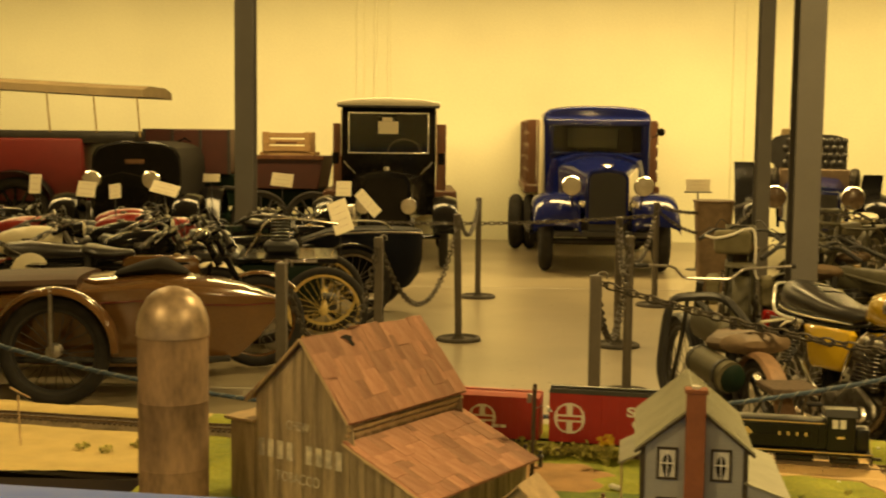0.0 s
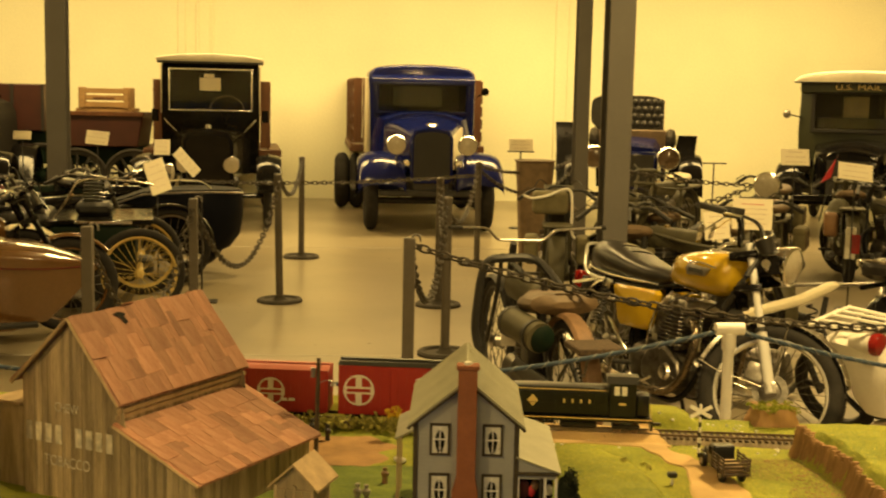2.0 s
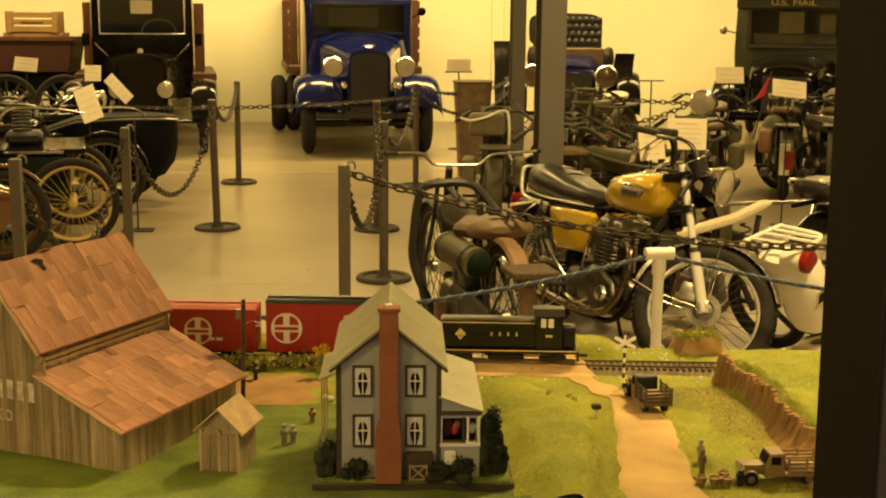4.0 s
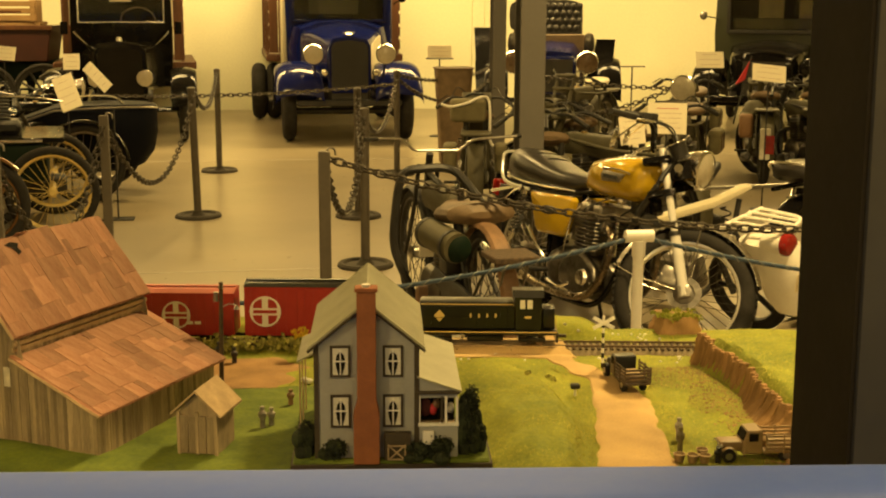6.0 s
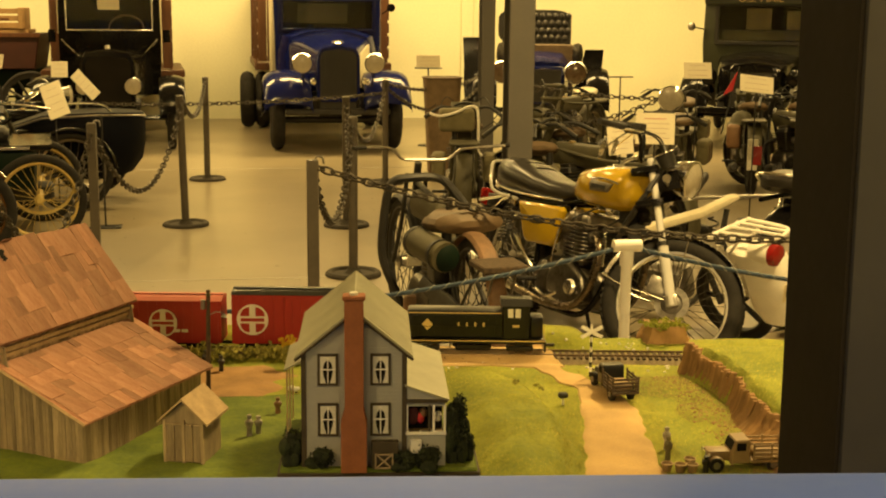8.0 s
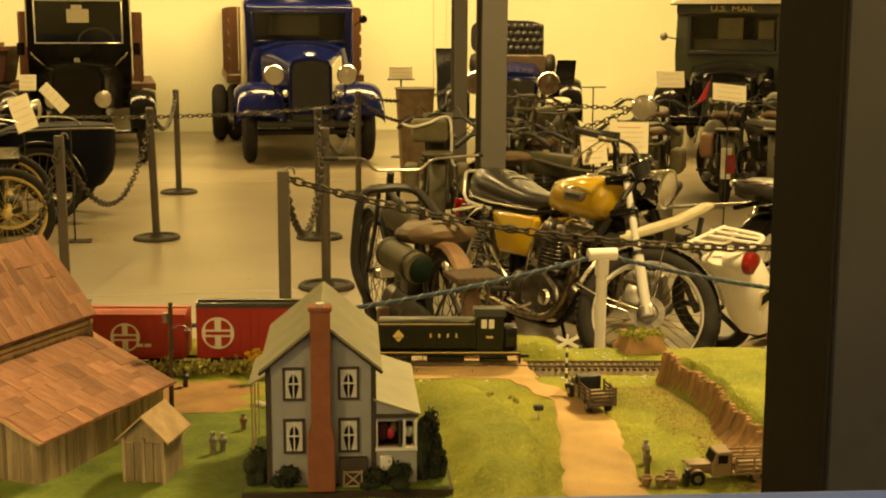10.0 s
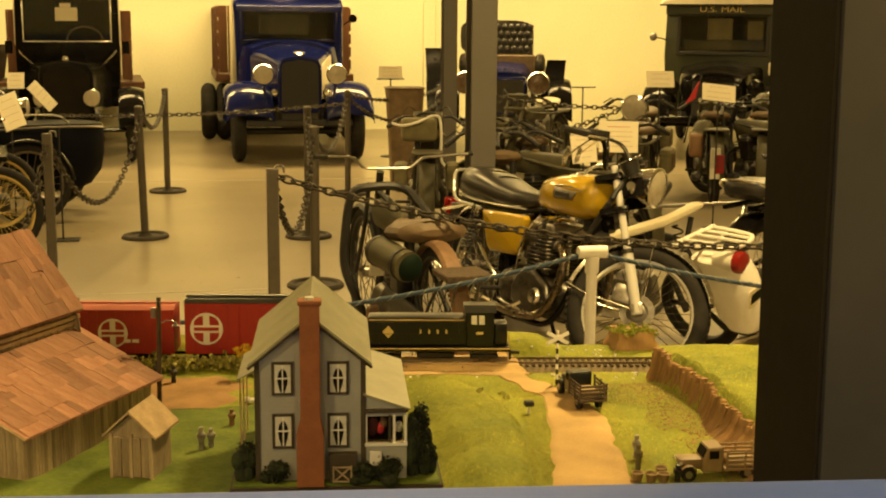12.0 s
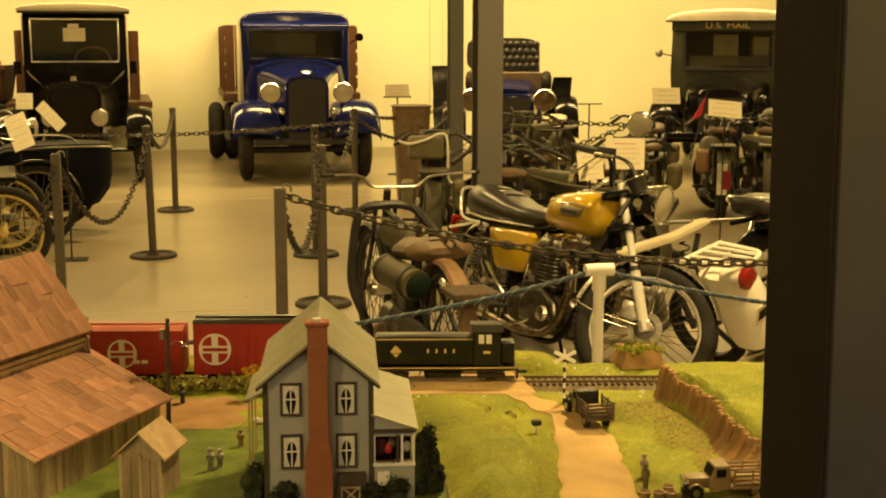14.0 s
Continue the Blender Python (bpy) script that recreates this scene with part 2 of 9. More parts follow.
CAR_RED = mat("boxcar_red", (0.33, 0.022, 0.016), 0.45, var=0.08, scale=20, bump=0.03)
CAR_ROOF = mat("boxcar_roof_pink", (0.45, 0.13, 0.09), 0.5, var=0.1, scale=20, bump=0.05)
LOCO = mat("model_loco_black", (0.006, 0.006, 0.005), 0.32, var=0.2, scale=25, bump=0.05)
GOLD_PRINT = mat("gold_print", (0.62, 0.47, 0.17), 0.5, var=0.05, bump=0)
WHITE_PRINT = mat("white_print", (0.72, 0.68, 0.6), 0.6, var=0.04, bump=0)
FIG = mat("model_clothes", (0.38, 0.35, 0.30), 0.8, var=0.3, scale=120, bump=0.2)
TAN_PAINT = mat("tan_model_paint", (0.30, 0.205, 0.10), 0.5, var=0.15, scale=40, bump=0.05)

# ---- builders ----
I4 = Matrix.Identity(4)


def finish(name, bm, material, smooth=True):
    me = bpy.data.meshes.new(name)
    bm.normal_update()
    bm.to_mesh(me)
    bm.free()
    me.materials.append(material)
    if smooth:
        me.polygons.foreach_set("use_smooth", [True] * len(me.polygons))
        me.set_sharp_from_angle(angle=radians(38))
    return me


def part(name, bm, material, parent, label="", smooth=True):
    ob = new(name, finish(name, bm, material, smooth))
    ob.parent = parent
    if label:
        tagged(ob, label)
    return ob


def thing(name, m, label, category, group="", kind=""):
    ob = new(name)
    ob.matrix_world = m
    ob.empty_display_size = 0.1
    return tagged(ob, label, category, group, kind)


def solid(name, bm, material, label, category, m=I4, group="", kind="", smooth=True):
    ob = new(name, finish(name, bm, material, smooth))
    ob.matrix_world = m
    return tagged(ob, label, category, group, kind)


def box(bm, x0, x1, y0, y1, z0, z1, m=I4, bevel=0.0, seg=1):
    r = bmesh.ops.create_cube(bm, size=1.0, matrix=m @ Matrix.Translation(((x0 + x1) / 2, (y0 + y1) / 2, (z0 + z1) / 2)) @ Matrix.Diagonal((x1 - x0, y1 - y0, z1 - z0, 1)))
    if bevel:
        es = list({e for v in r["verts"] for e in v.link_edges})
        bmesh.ops.bevel(bm, geom=es, offset=bevel, segments=seg, affect="EDGES", profile=0.5)
    return bm


def B(*a, **k):
    return box(bmesh.new(), *a, **k)


def rod(bm, a, b, r, r2=None, n=10, m=I4):
    a, b = Vector(a), Vector(b)
    d = b - a
    q = d.to_track_quat("Z", "Y").to_matrix().to_4x4()
    bmesh.ops.create_cone(bm, cap_ends=True, segments=n, radius1=r, radius2=r if r2 is None else r2, depth=d.length, matrix=m @ Matrix.Translation((a + b) / 2) @ q)
    return bm


def tube(bm, pts, r, n=8, m=I4, closed=False):
    """A round bar along a line of points."""
    pts = [m @ Vector(p) for p in pts]
    rings, up = [], Vector((0.123, 0.456, 0.88)).normalized()
    for i, p in enumerate(pts):
        if closed:
            d = pts[(i + 1) % len(pts)] - pts[i - 1]
        else:
            d = pts[min(i + 1, len(pts) - 1)] - pts[max(i - 1, 0)]
        d.normalize()
        s = d.cross(up)
        if s.length < 1e-3:
            s = d.cross(Vector((1, 0, 0)))
        s.normalize()
        t = s.cross(d)
        rr = r[i] if isinstance(r, (list, tuple)) else r
        rings.append([bm.verts.new(p + (s * math.cos(k * math.tau / n) + t * math.sin(k * math.tau / n)) * rr) for k in range(n)])
    pairs = list(zip(rings, rings[1:])) + ([(rings[-1], rings[0])] if closed else [])
    for a, b in pairs:
        for k in range(n):
            bm.faces.new((a[k], a[(k + 1) % n], b[(k + 1) % n], b[k]))
    if not closed:
        bm.faces.new(rings[0][::-1])
        bm.faces.new(rings[-1])
    return bm


def smooth_line(pts, n=6):
    """Catmull-Rom through the points."""
    pts = [Vector(p) for p in pts]
    out = []
    for i in range(len(pts) - 1):
        p0, p1, p2, p3 = pts[max(i - 1, 0)], pts[i], pts[i + 1], pts[min(i + 2, len(pts) - 1)]
        for k in range(n):
            t = k / n
            out.append(0.5 * (2 * p1 + (p2 - p0) * t + (2 * p0 - 5 * p1 + 4 * p2 - p3) * t * t + (3 * p1 - p0 - 3 * p2 + p3) * t ** 3))
    return out + [pts[-1]]


def lathe(bm, profile, n=24, m=I4, arc=math.tau):
    """Turned shape about z from (radius, z) pairs."""
    full = abs(arc - math.tau) < 1e-6
    cols = []
    for k in range(n if full else n + 1):
        a = arc * k / n
        cols.append([bm.verts.new(m @ Vector((r * math.cos(a), r * math.sin(a), z))) for r, z in profile])
    for k in range(n):
        a, b = cols[k], cols[(k + 1) % len(cols)]
        for i in range(len(profile) - 1):
            bm.faces.new((a[i], b[i], b[i + 1], a[i + 1]))
    if full:
        bmesh.ops.remove_doubles(bm, verts=[v for c in cols for v in (c[0], c[-1])], dist=1e-5)
    return bm


def ball(bm, c, r, m=I4, u=14, v=9):
    r = r if isinstance(r, (list, tuple)) else (r, r, r)
    bmesh.ops.create_uvsphere(bm, u_segments=u, v_segments=v, radius=1, matrix=m @ Matrix.Translation(c) @ Matrix.Diagonal((*r, 1)))
    return bm


def prism(bm, poly, y0, y1, m=I4, bevel=0.0, seg=1):
    """A polygon in the xz plane, carried from y0 to y1."""
    a = [bm.verts.new(m @ Vector((x, y0, z))) for x, z in poly]
    b = [bm.verts.new(m @ Vector((x, y1, z))) for x, z in poly]
    fs = [bm.faces.new(a), bm.faces.new(b[::-1])]
    for i in range(len(poly)):
        j = (i + 1) % len(poly)
        fs.append(bm.faces.new((a[j], a[i], b[i], b[j])))
    bmesh.ops.recalc_face_normals(bm, faces=fs)
    if bevel:
        es = [e for f in fs[:2] for e in f.edges]
        bmesh.ops.bevel(bm, geom=list(set(es)), offset=bevel, segments=seg, affect="EDGES", profile=0.5)
    return bm


def loft(bm, sections, closed_ends=True):
    """Skin over rings of equal count, each a list of points."""
    rings = [[bm.verts.new(p) for p in s] for s in sections]
    n = len(rings[0])
    for a, b in zip(rings, rings[1:]):
        for k in range(n):
            bm.faces.new((a[k], a[(k + 1) % n], b[(k + 1) % n], b[k]))
    if closed_ends:
        bm.faces.new(rings[0][::-1])
        bm.faces.new(rings[-1])
    bmesh.ops.recalc_face_normals(bm, faces=bm.faces)
    return bm


def oval(cx, cy, cz, ry, rz, n=16, p=2.5, axis="x"):
    """A ring of super-ellipse shape, across the given axis."""
    out = []
    for k in range(n):
        a = math.tau * k / n
        c, s = math.cos(a), math.sin(a)
        u, w = ry * math.copysign(abs(c) ** (2 / p), c), rz * math.copysign(abs(s) ** (2 / p), s)
        out.append(Vector((cx, cy + u, cz + w)) if axis == "x" else Vector((cx + u, cy, cz + w)) if axis == "y" else Vector((cx + u, cy + w, cz)))
    return out


def text_part(name, body, size, material, m, parent, depth=0.002, label="", width=None, bold=0.0):
    cu = bpy.data.curves.new(name, "FONT")
    cu.body, cu.size, cu.extrude, cu.align_x, cu.align_y, cu.offset = body, size, depth, "CENTER", "CENTER", bold
    tmp = bpy.data.objects.new(name, cu)
    scene.collection.objects.link(tmp)
    bpy.context.view_layer.update()
    me = bpy.data.meshes.new_from_object(tmp.evaluated_get(bpy.context.evaluated_depsgraph_get()))
    bpy.data.objects.remove(tmp)
    me.materials.clear()
    me.materials.append(material)
    ob = new(name, me)
    ob.parent = parent
    s = 1.0
    if width:
        xs = [v.co.x for v in me.vertices]
        s = width / max(1e-6, max(xs) - min(xs))
    ob.matrix_local = m @ Matrix.Diagonal((s, s if not width else 1, 1, 1))
    if label:
        tagged(ob, label)
    return ob



# ---- hall ----
X0, X1, Y0, Y1, ZC = -13.0, 14.0, -5.0, 20.0, 5.2
solid("floor", B(X0 - 0.3, X1 + 0.3, Y0 - 0.3, Y1 + 0.3, -0.2, 0.0), FLOOR, "smooth sealed grey concrete floor of the hall", "floor", kind="structure")
solid("wall_north", B(X0 - 0.3, X1 + 0.3, Y1, Y1 + 0.3, 0.0, ZC), WALL, "plain cream painted wall behind the trucks", "wall", kind="structure")
solid("wall_south", B(X0 - 0.3, X1 + 0.3, Y0 - 0.3, Y0, 0.0, ZC), WALL, "plain cream painted wall", "wall", kind="structure")
solid("wall_west", B(X0 - 0.3, X0, Y0, Y1, 0.0, ZC), WALL, "plain cream painted side wall", "wall", kind="structure")
solid("wall_east", B(X1, X1 + 0.3, Y0, Y1, 0.0, ZC), WALL, "plain cream painted side wall", "wall", kind="structure")
solid("ceiling", B(X0 - 0.3, X1 + 0.3, Y0 - 0.3, Y1 + 0.3, ZC, ZC + 0.2), CEIL, "plain painted hall ceiling", "ceiling", kind="structure")
# shallow wall strips and conduits
for sx, w in [(-2.24, 0.12), (-2.0, 0.05), (-1.78, 0.05), (3.655, 0.20)]:
    solid("trim", B(sx - w / 2, sx + w / 2, Y1 - 0.025, Y1, 0.0, ZC, bevel=0.008), WALL, "vertical cream painted strip on the wall", "trim", kind="structure")
# saw joints of the slab
for jy in (8.15, 13.7):
    solid("trim", B(X0, X1, jy - 0.006, jy + 0.006, 0.0, 0.003), CEIL, "pale filled saw joint across the concrete floor", "floor joint", kind="structure")


def steel_column(x, y, w, d, turn=0):
    col = thing("steel_column", pose(x, y, 0, 0, 0, turn), "grey painted steel I-beam column standing on the floor", "column", "steel columns", "structure")
    t = 0.014
    part("flange", B(-w / 2, w / 2, -d / 2, -d / 2 + t, 0, ZC, bevel=0.003), STEEL_PAINT, col)
    part("flange", B(-w / 2, w / 2, d / 2 - t, d / 2, 0, ZC, bevel=0.003), STEEL_PAINT, col)
    part("web", B(-0.006, 0.006, -d / 2 + t, d / 2 - t, 0, ZC), STEEL_PAINT, col)
    part("base_plate", B(-w * 0.9, w * 0.9, -d * 0.9, d * 0.9, 0, 0.02, bevel=0.004), STEEL_PAINT, col)


steel_column(1.68, 7.4, 0.145, 0.16)
steel_column(2.40, 12.0, 0.125, 0.16)
steel_column(-2.54, 12.7, 0.185, 0.2, 0)


# ---- barrier posts and chains ----
def square_post(x, y, h=1.0):
    st = thing("barrier_post", pose(x, y, 0), "dark grey square steel barrier post with a hook", "barrier post", "chain barrier posts")
    part("pole", B(-0.026, 0.026, -0.026, 0.026, 0.01, h, bevel=0.004), STAN, st)
    part("base_plate", B(-0.13, 0.13, -0.13, 0.13, 0.0, 0.012, bevel=0.003), STAN, st)
    part("hook", tube(bmesh.new(), smooth_line([(0.0, 0.0, h - 0.02), (0.02, 0, h + 0.012), (0.045, 0, h + 0.008), (0.05, 0, h - 0.02)], 4), 0.005, 6), ALU, st)
    return st


def barrier_post(x, y, h=1.0, lean=(0, 0), base=True):
    st = thing("barrier_post", pose(x, y, 0, lean[0], lean[1], 0), "dark grey steel barrier post on a round base plate", "barrier post", "chain barrier posts")
    part("pole", rod(bmesh.new(), (0, 0, 0.015), (0, 0, h), 0.029, n=16), STAN, st)
    part("cap", lathe(bmesh.new(), [(0.0, h + 0.012), (0.02, h + 0.01), (0.031, h), (0.031, h - 0.02)], 16), STAN, st)
    part("base_plate", lathe(bmesh.new(), [(0.0, 0.05), (0.034, 0.05), (0.042, 0.03), (0.06, 0.014), (0.13, 0.012), (0.142, 0.026), (0.165, 0.028), (0.178, 0.016), (0.18, 0.0), (0.0, 0.0)], 32), STAN_BASE, st, "dark cast base plate with a raised rim")
    return st


def chain(a, b, sag, pitch=0.047, wire=0.0058):
    """A hanging chain of oval links, every second one turned."""
    a, b = Vector(a), Vector(b)
    pts = [a.lerp(b, k / 80) - Vector((0, 0, sag * 4 * (k / 80) * (1 - k / 80))) for k in range(81)]
    length = [0.0]
    for p, q in zip(pts, pts[1:]):
        length.append(length[-1] + (q - p).length)
    n = max(3, int(length[-1] / pitch))
    bm = bmesh.new()
    for i in range(n):
        s = (i + 0.5) * length[-1] / n
        j = next(k for k in range(1, 81) if length[k] >= s)
        f = (s - length[j - 1]) / max(1e-9, length[j] - length[j - 1])
        c = pts[j - 1].lerp(pts[j], f)
        d = (pts[j] - pts[j - 1]).normalized()
        m = Matrix.Translation(c) @ d.to_track_quat("X", "Z").to_matrix().to_4x4() @ pose(0, 0, 0, 90 * (i % 2) + 20)
        L, W = pitch * 0.72, pitch * 0.38
        ring = [(L * math.cos(t) * (1 if abs(math.cos(t)) < 0.7 else 0.97), W * math.sin(t), 0) for t in [math.tau * k / 10 for k in range(10)]]
        tube(bm, ring, wire, 5, m, closed=True)
    return solid("barrier_chain", bm, CHAIN, "dark steel link chain hung between the barrier posts", "chain", group="barrier chains")


POSTS = {"a": (-0.32, 10.2), "b": (-0.22, 12.87), "c": (0.81, 8.2), "d": (0.92, 10.05), "e": (1.50, 12.45), "n": (0.435, 6.0), "l": (-0.735, 7.9), "m": (-1.047, 6.32)}
for key, (px, py) in POSTS.items():
    if key in "nlm":
        square_post(px, py)
    else:
        barrier_post(px, py, 1.0, lean=(0, -1.2) if key == "a" else (0, 0))


def top_of(k, dz=-0.03):
    return (*POSTS[k], 1.0 + dz)


chain(top_of("a"), top_of("b"), 0.22)
chain((-1.45, 13.1, 0.74), top_of("e", -0.12), 0.05)
chain(top_of("d"), top_of("e"), 0.42)
chain(top_of("c"), top_of("d"), 0.30)
chain(top_of("l"), top_of("a"), 0.52)
chain(top_of("m"), top_of("l"), 0.55)
chain(top_of("n"), top_of("c"), 0.42)
chain(top_of("n"), (2.9, 5.35, 0.72), 0.12)
chain((2.93, 14.6, 0.98), top_of("e"), 0.12)
chain((2.93, 14.6, 0.92), top_of("e", -0.06), 0.30)
chain((4.0, 11.7, 0.875), (2.75, 11.9, 0.99), 0.03)
chain((4.0, 11.7, 0.865), (3.15, 11.8, 0.61), 0.03)

# ---- viewing frame round the model railway ----
LT = -6.5  # the model railway stands turned by this angle
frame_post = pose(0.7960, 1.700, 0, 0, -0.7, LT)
solid("frame_post", B(0.005, 0.30, 0.018, 0.215, 0.0, ZC, m=frame_post, bevel=0.003), FRAME_GREY, "brown grey painted upright of the viewing frame", "frame post", kind="structure")
# thin panel over the left face; its dark colour is the post's shaded side
solid("frame_shade_panel", B(0.0, 0.0048, 0.020, 0.213, 0.0, ZC, m=frame_post), FRAME_SHADED, "thin dark panel painting the shaded inner side of the viewing frame", "frame post", kind="structure")
solid("window_sill", B(-2.2, 2.2, -0.035, 0.03, -1.35, 0.0, m=pose(0.3, 1.19, 1.3595, 0, 0, LT), bevel=0.012, seg=3), SILL, "blue grey laminated sill in front of the model railway", "sill", kind="structure")

# ---- model railway layout ----
def front_y(x):
    return 2.60 if x < -0.62 else 2.075 - 0.112 * x


def track_y(x):
    return 2.855 - 0.165 * x


def sm(a, b, t):
    t = max(0.0, min(1.0, (t - a) / (b - a)))
    return t * t * (3 - 2 * t)


def back_y(x):
    return track_y(x) + 0.13 - 0.068 * sm(0.44, 0.50, x) * (1 - sm(0.64, 0.70, x))


def road_mid(y):
    return 0.667 + 0.20 * (y - 2.1) - 0.56 * (0.5 * (y - 2.48) + 0.5 * math.hypot(y - 2.48, 0.03))


def road_half(y):
    return 0.064 - 0.04 * (y - 2.1) - 0.016 * sm(2.40, 2.52, y)


def ground_z(x, y):
    z = 1.0 + 0.004 * noise.noise(Vector((x * 9, y * 9, 0.3))) + 0.002 * noise.noise(Vector((x * 30, y * 30, 2.3)))
    # lawn mound beside the road
    lip = 0.628 - (0.6 if y < 2.36 else 1.4) * (y - 2.36) ** 2 + 0.006 * noise.noise(Vector((y * 18, 3.1, 0)))
    z += 0.034 * sm(0.43, 0.52, x) * (1 - sm(lip - 0.035, lip + 0.006, x)) * (1 - sm(2.54, 2.68, y))
    # hill with a steep face towards the road
    edge = 0.925 + 0.012 * noise.noise(Vector((y * 14, 0.5, 0)))
    z += 0.060 * sm(edge - 0.012, edge + 0.022, x) * (1 - sm(2.52, 2.62, y + 0.1 * (x - 0.95)))
    # bank beside the road
    z += 0.010 * sm(0.80, 0.90, x) * (1 - sm(2.45, 2.6, y)) * sm(2.14, 2.25, y)
    # the track lies in a slight hollow
    z -= 0.011 * (1 - sm(0.03, 0.085, abs(y - track_y(x))))
    # low banks behind the track
    for bx, bw, bh in ((0.10, 0.16, 0.018), (0.748, 0.064, 0.027), (-0.1, 0.1, 0.01)):
        z += bh * math.exp(-((x - bx) / bw) ** 4) * sm(track_y(x) + 0.035, track_y(x) + 0.075, y)
    if x < 0.45:
        z += 0.010 * math.exp(-((x - 0.2) / 0.2) ** 2) * math.exp(-((y - (track_y(x) - 0.07)) / 0.03) ** 2)
    return z


LAYOUT = thing("model_railway_layout", I4, "model railway table with grass, sandy road and dark wooden fascia", "model railway", kind="structure")


def sheet(x0, x1, nx, ny, ya, yb, lift=0.0):
    bm = bmesh.new()
    rows = []
    for i in range(nx + 1):
        x = x0 + (x1 - x0) * i / nx
        col = []
        for j in range(ny + 1):
            y = ya(x) + (yb(x) - ya(x)) * j / ny
            col.append(bm.verts.new((x, y, ground_z(x, y) + lift)))
        rows.append(col)
    for i in range(nx):
        for j in range(ny):
            bm.faces.new((rows[i][j], rows[i + 1][j], rows[i + 1][j + 1], rows[i][j + 1]))
    return bm


part("grass_ground", sheet(-0.62, 1.7, 300, 150, front_y, back_y), GRASS_BASE, LAYOUT, "uneven grass green scenery sheet")
def lawn_left(y):
    return max(-0.32, (2.079 - y) / 0.112)


part("sand_ground", sheet(-2.2, -0.6205, 120, 40, front_y, back_y), SAND, LAYOUT, "pale yellow sand scenery sheet")


def patch(name, outline_mid, half, y0, y1, material, label, lift=0.0024, n=90, m=12, rough=0.012):
    """A strip of ground laid along y with an uneven edge."""
    bm = bmesh.new()
    rows = []
    for j in range(n + 1):
        y = y0 + (y1 - y0) * j / n
        c, h = outline_mid(y), half(y)
        h1 = h + rough * noise.noise(Vector((y * 25, 1.7, 0)))
        h2 = h + rough * noise.noise(Vector((y * 25, 7.1, 0)))
        row = []
        for i in range(m + 1):
            x = c - h1 + (h1 + h2) * i / m
            edge = min(i, m - i)
            row.append(bm.verts.new((x, y, ground_z(x, y) + (lift if edge > 0 else -0.004))))
        rows.append(row)
    for a, b in zip(rows, rows[1:]):
        for i in range(m):
            bm.faces.new((a[i], a[i + 1], b[i + 1], b[i]))
    return part(name, bm, material, LAYOUT, label)


patch("lawn", lambda y: (lawn_left(y) + 0.455) / 2, lambda y: (0.455 - lawn_left(y)) / 2, 2.034, 2.54, LAWN, "deep green mown lawn round the farmhouse", lift=0.0016, n=120, m=60, rough=0.03)
patch("road", road_mid, road_half, 2.0, 2.70, DIRT, "sandy country road")
patch("yard", lambda y: 0.06 + 0.1 * (y - 2.6), lambda y: 0.15 - 5.0 * (y - 2.62) ** 2, 2.535, 2.715, DIRT_RED, "bare reddish earth yard", rough=0.05)
patch("path", lambda y: 0.56 - 0.2 * (y - 2.66), lambda y: 0.17, 2.675, 2.72, DIRT, "sandy strip beside the track", lift=0.002, rough=0.10)

# sand packed between the rails where the road crosses
bm = bmesh.new()
cols = []
for i in range(49):
    x = 0.30 + 0.42 * i / 48
    col = []
    for j in range(33):
        y = track_y(x) - 0.095 + 0.158 * j / 32
        dy = abs(y - track_y(x))
        flat = 1.0044 - 0.012 * sm(0.032, 0.075, dy)
        z = max(ground_z(x, y) + 0.0022, flat) + 0.0007 * noise.noise(Vector((x * 90, y * 90, 1)))
        rim = min(i, 48 - i, j, 32 - j)
        col.append(bm.verts.new((x + (0.02 * noise.noise(Vector((y * 30, 4, x * 3))) if min(i, 48 - i) < 4 else 0.0), y + 0.012 * noise.noise(Vector((x * 22, 8, 5))) * (j < 4), z - (0.010 if rim == 0 else 0.0))))
    cols.append(col)
for a, b in zip(cols, cols[1:]):
    for j in range(32):
        bm.faces.new((a[j], b[j], b[j + 1], a[j + 1]))
part("crossing", bm, DIRT, LAYOUT, "sandy level crossing filled flush with the rails")

# table body under the scenery
bm = bmesh.new()
for xa, xb, n in ((-2.2, -0.6205, 8), (-0.62, 1.7, 12)):
    lo = [(xa + (xb - xa) * i / n) for i in range(n + 1)]
    ring = [(x, front_y(x + (1e-4 if xa > -1 else -1e-4))) for x in lo] + [(x, back_y(x)) for x in reversed(lo)]
    a = [bm.verts.new((x, y, 0.86)) for x, y in ring]
    b = [bm.verts.new((x, y, 0.985)) for x, y in ring]
    bm.faces.new(a[::-1])
    for i in range(len(ring)):
        j = (i + 1) % len(ring)
        bm.faces.new((a[i], a[j], b[j], b[i]))
part("fascia", bm, TABLE_EDGE, LAYOUT, "dark stained wooden fascia", smooth=False)
for lx, ly in ((-2.0, 2.75), (-0.5, 2.3), (0.6, 2.2), (1.6, 2.1), (-0.5, 2.85), (0.6, 2.7), (1.6, 2.55), (-2.0, 3.1)):
    part("leg", B(lx - 0.04, lx + 0.04, ly - 0.04, ly + 0.04, 0, 0.87, bevel=0.004), TABLE_EDGE, LAYOUT)

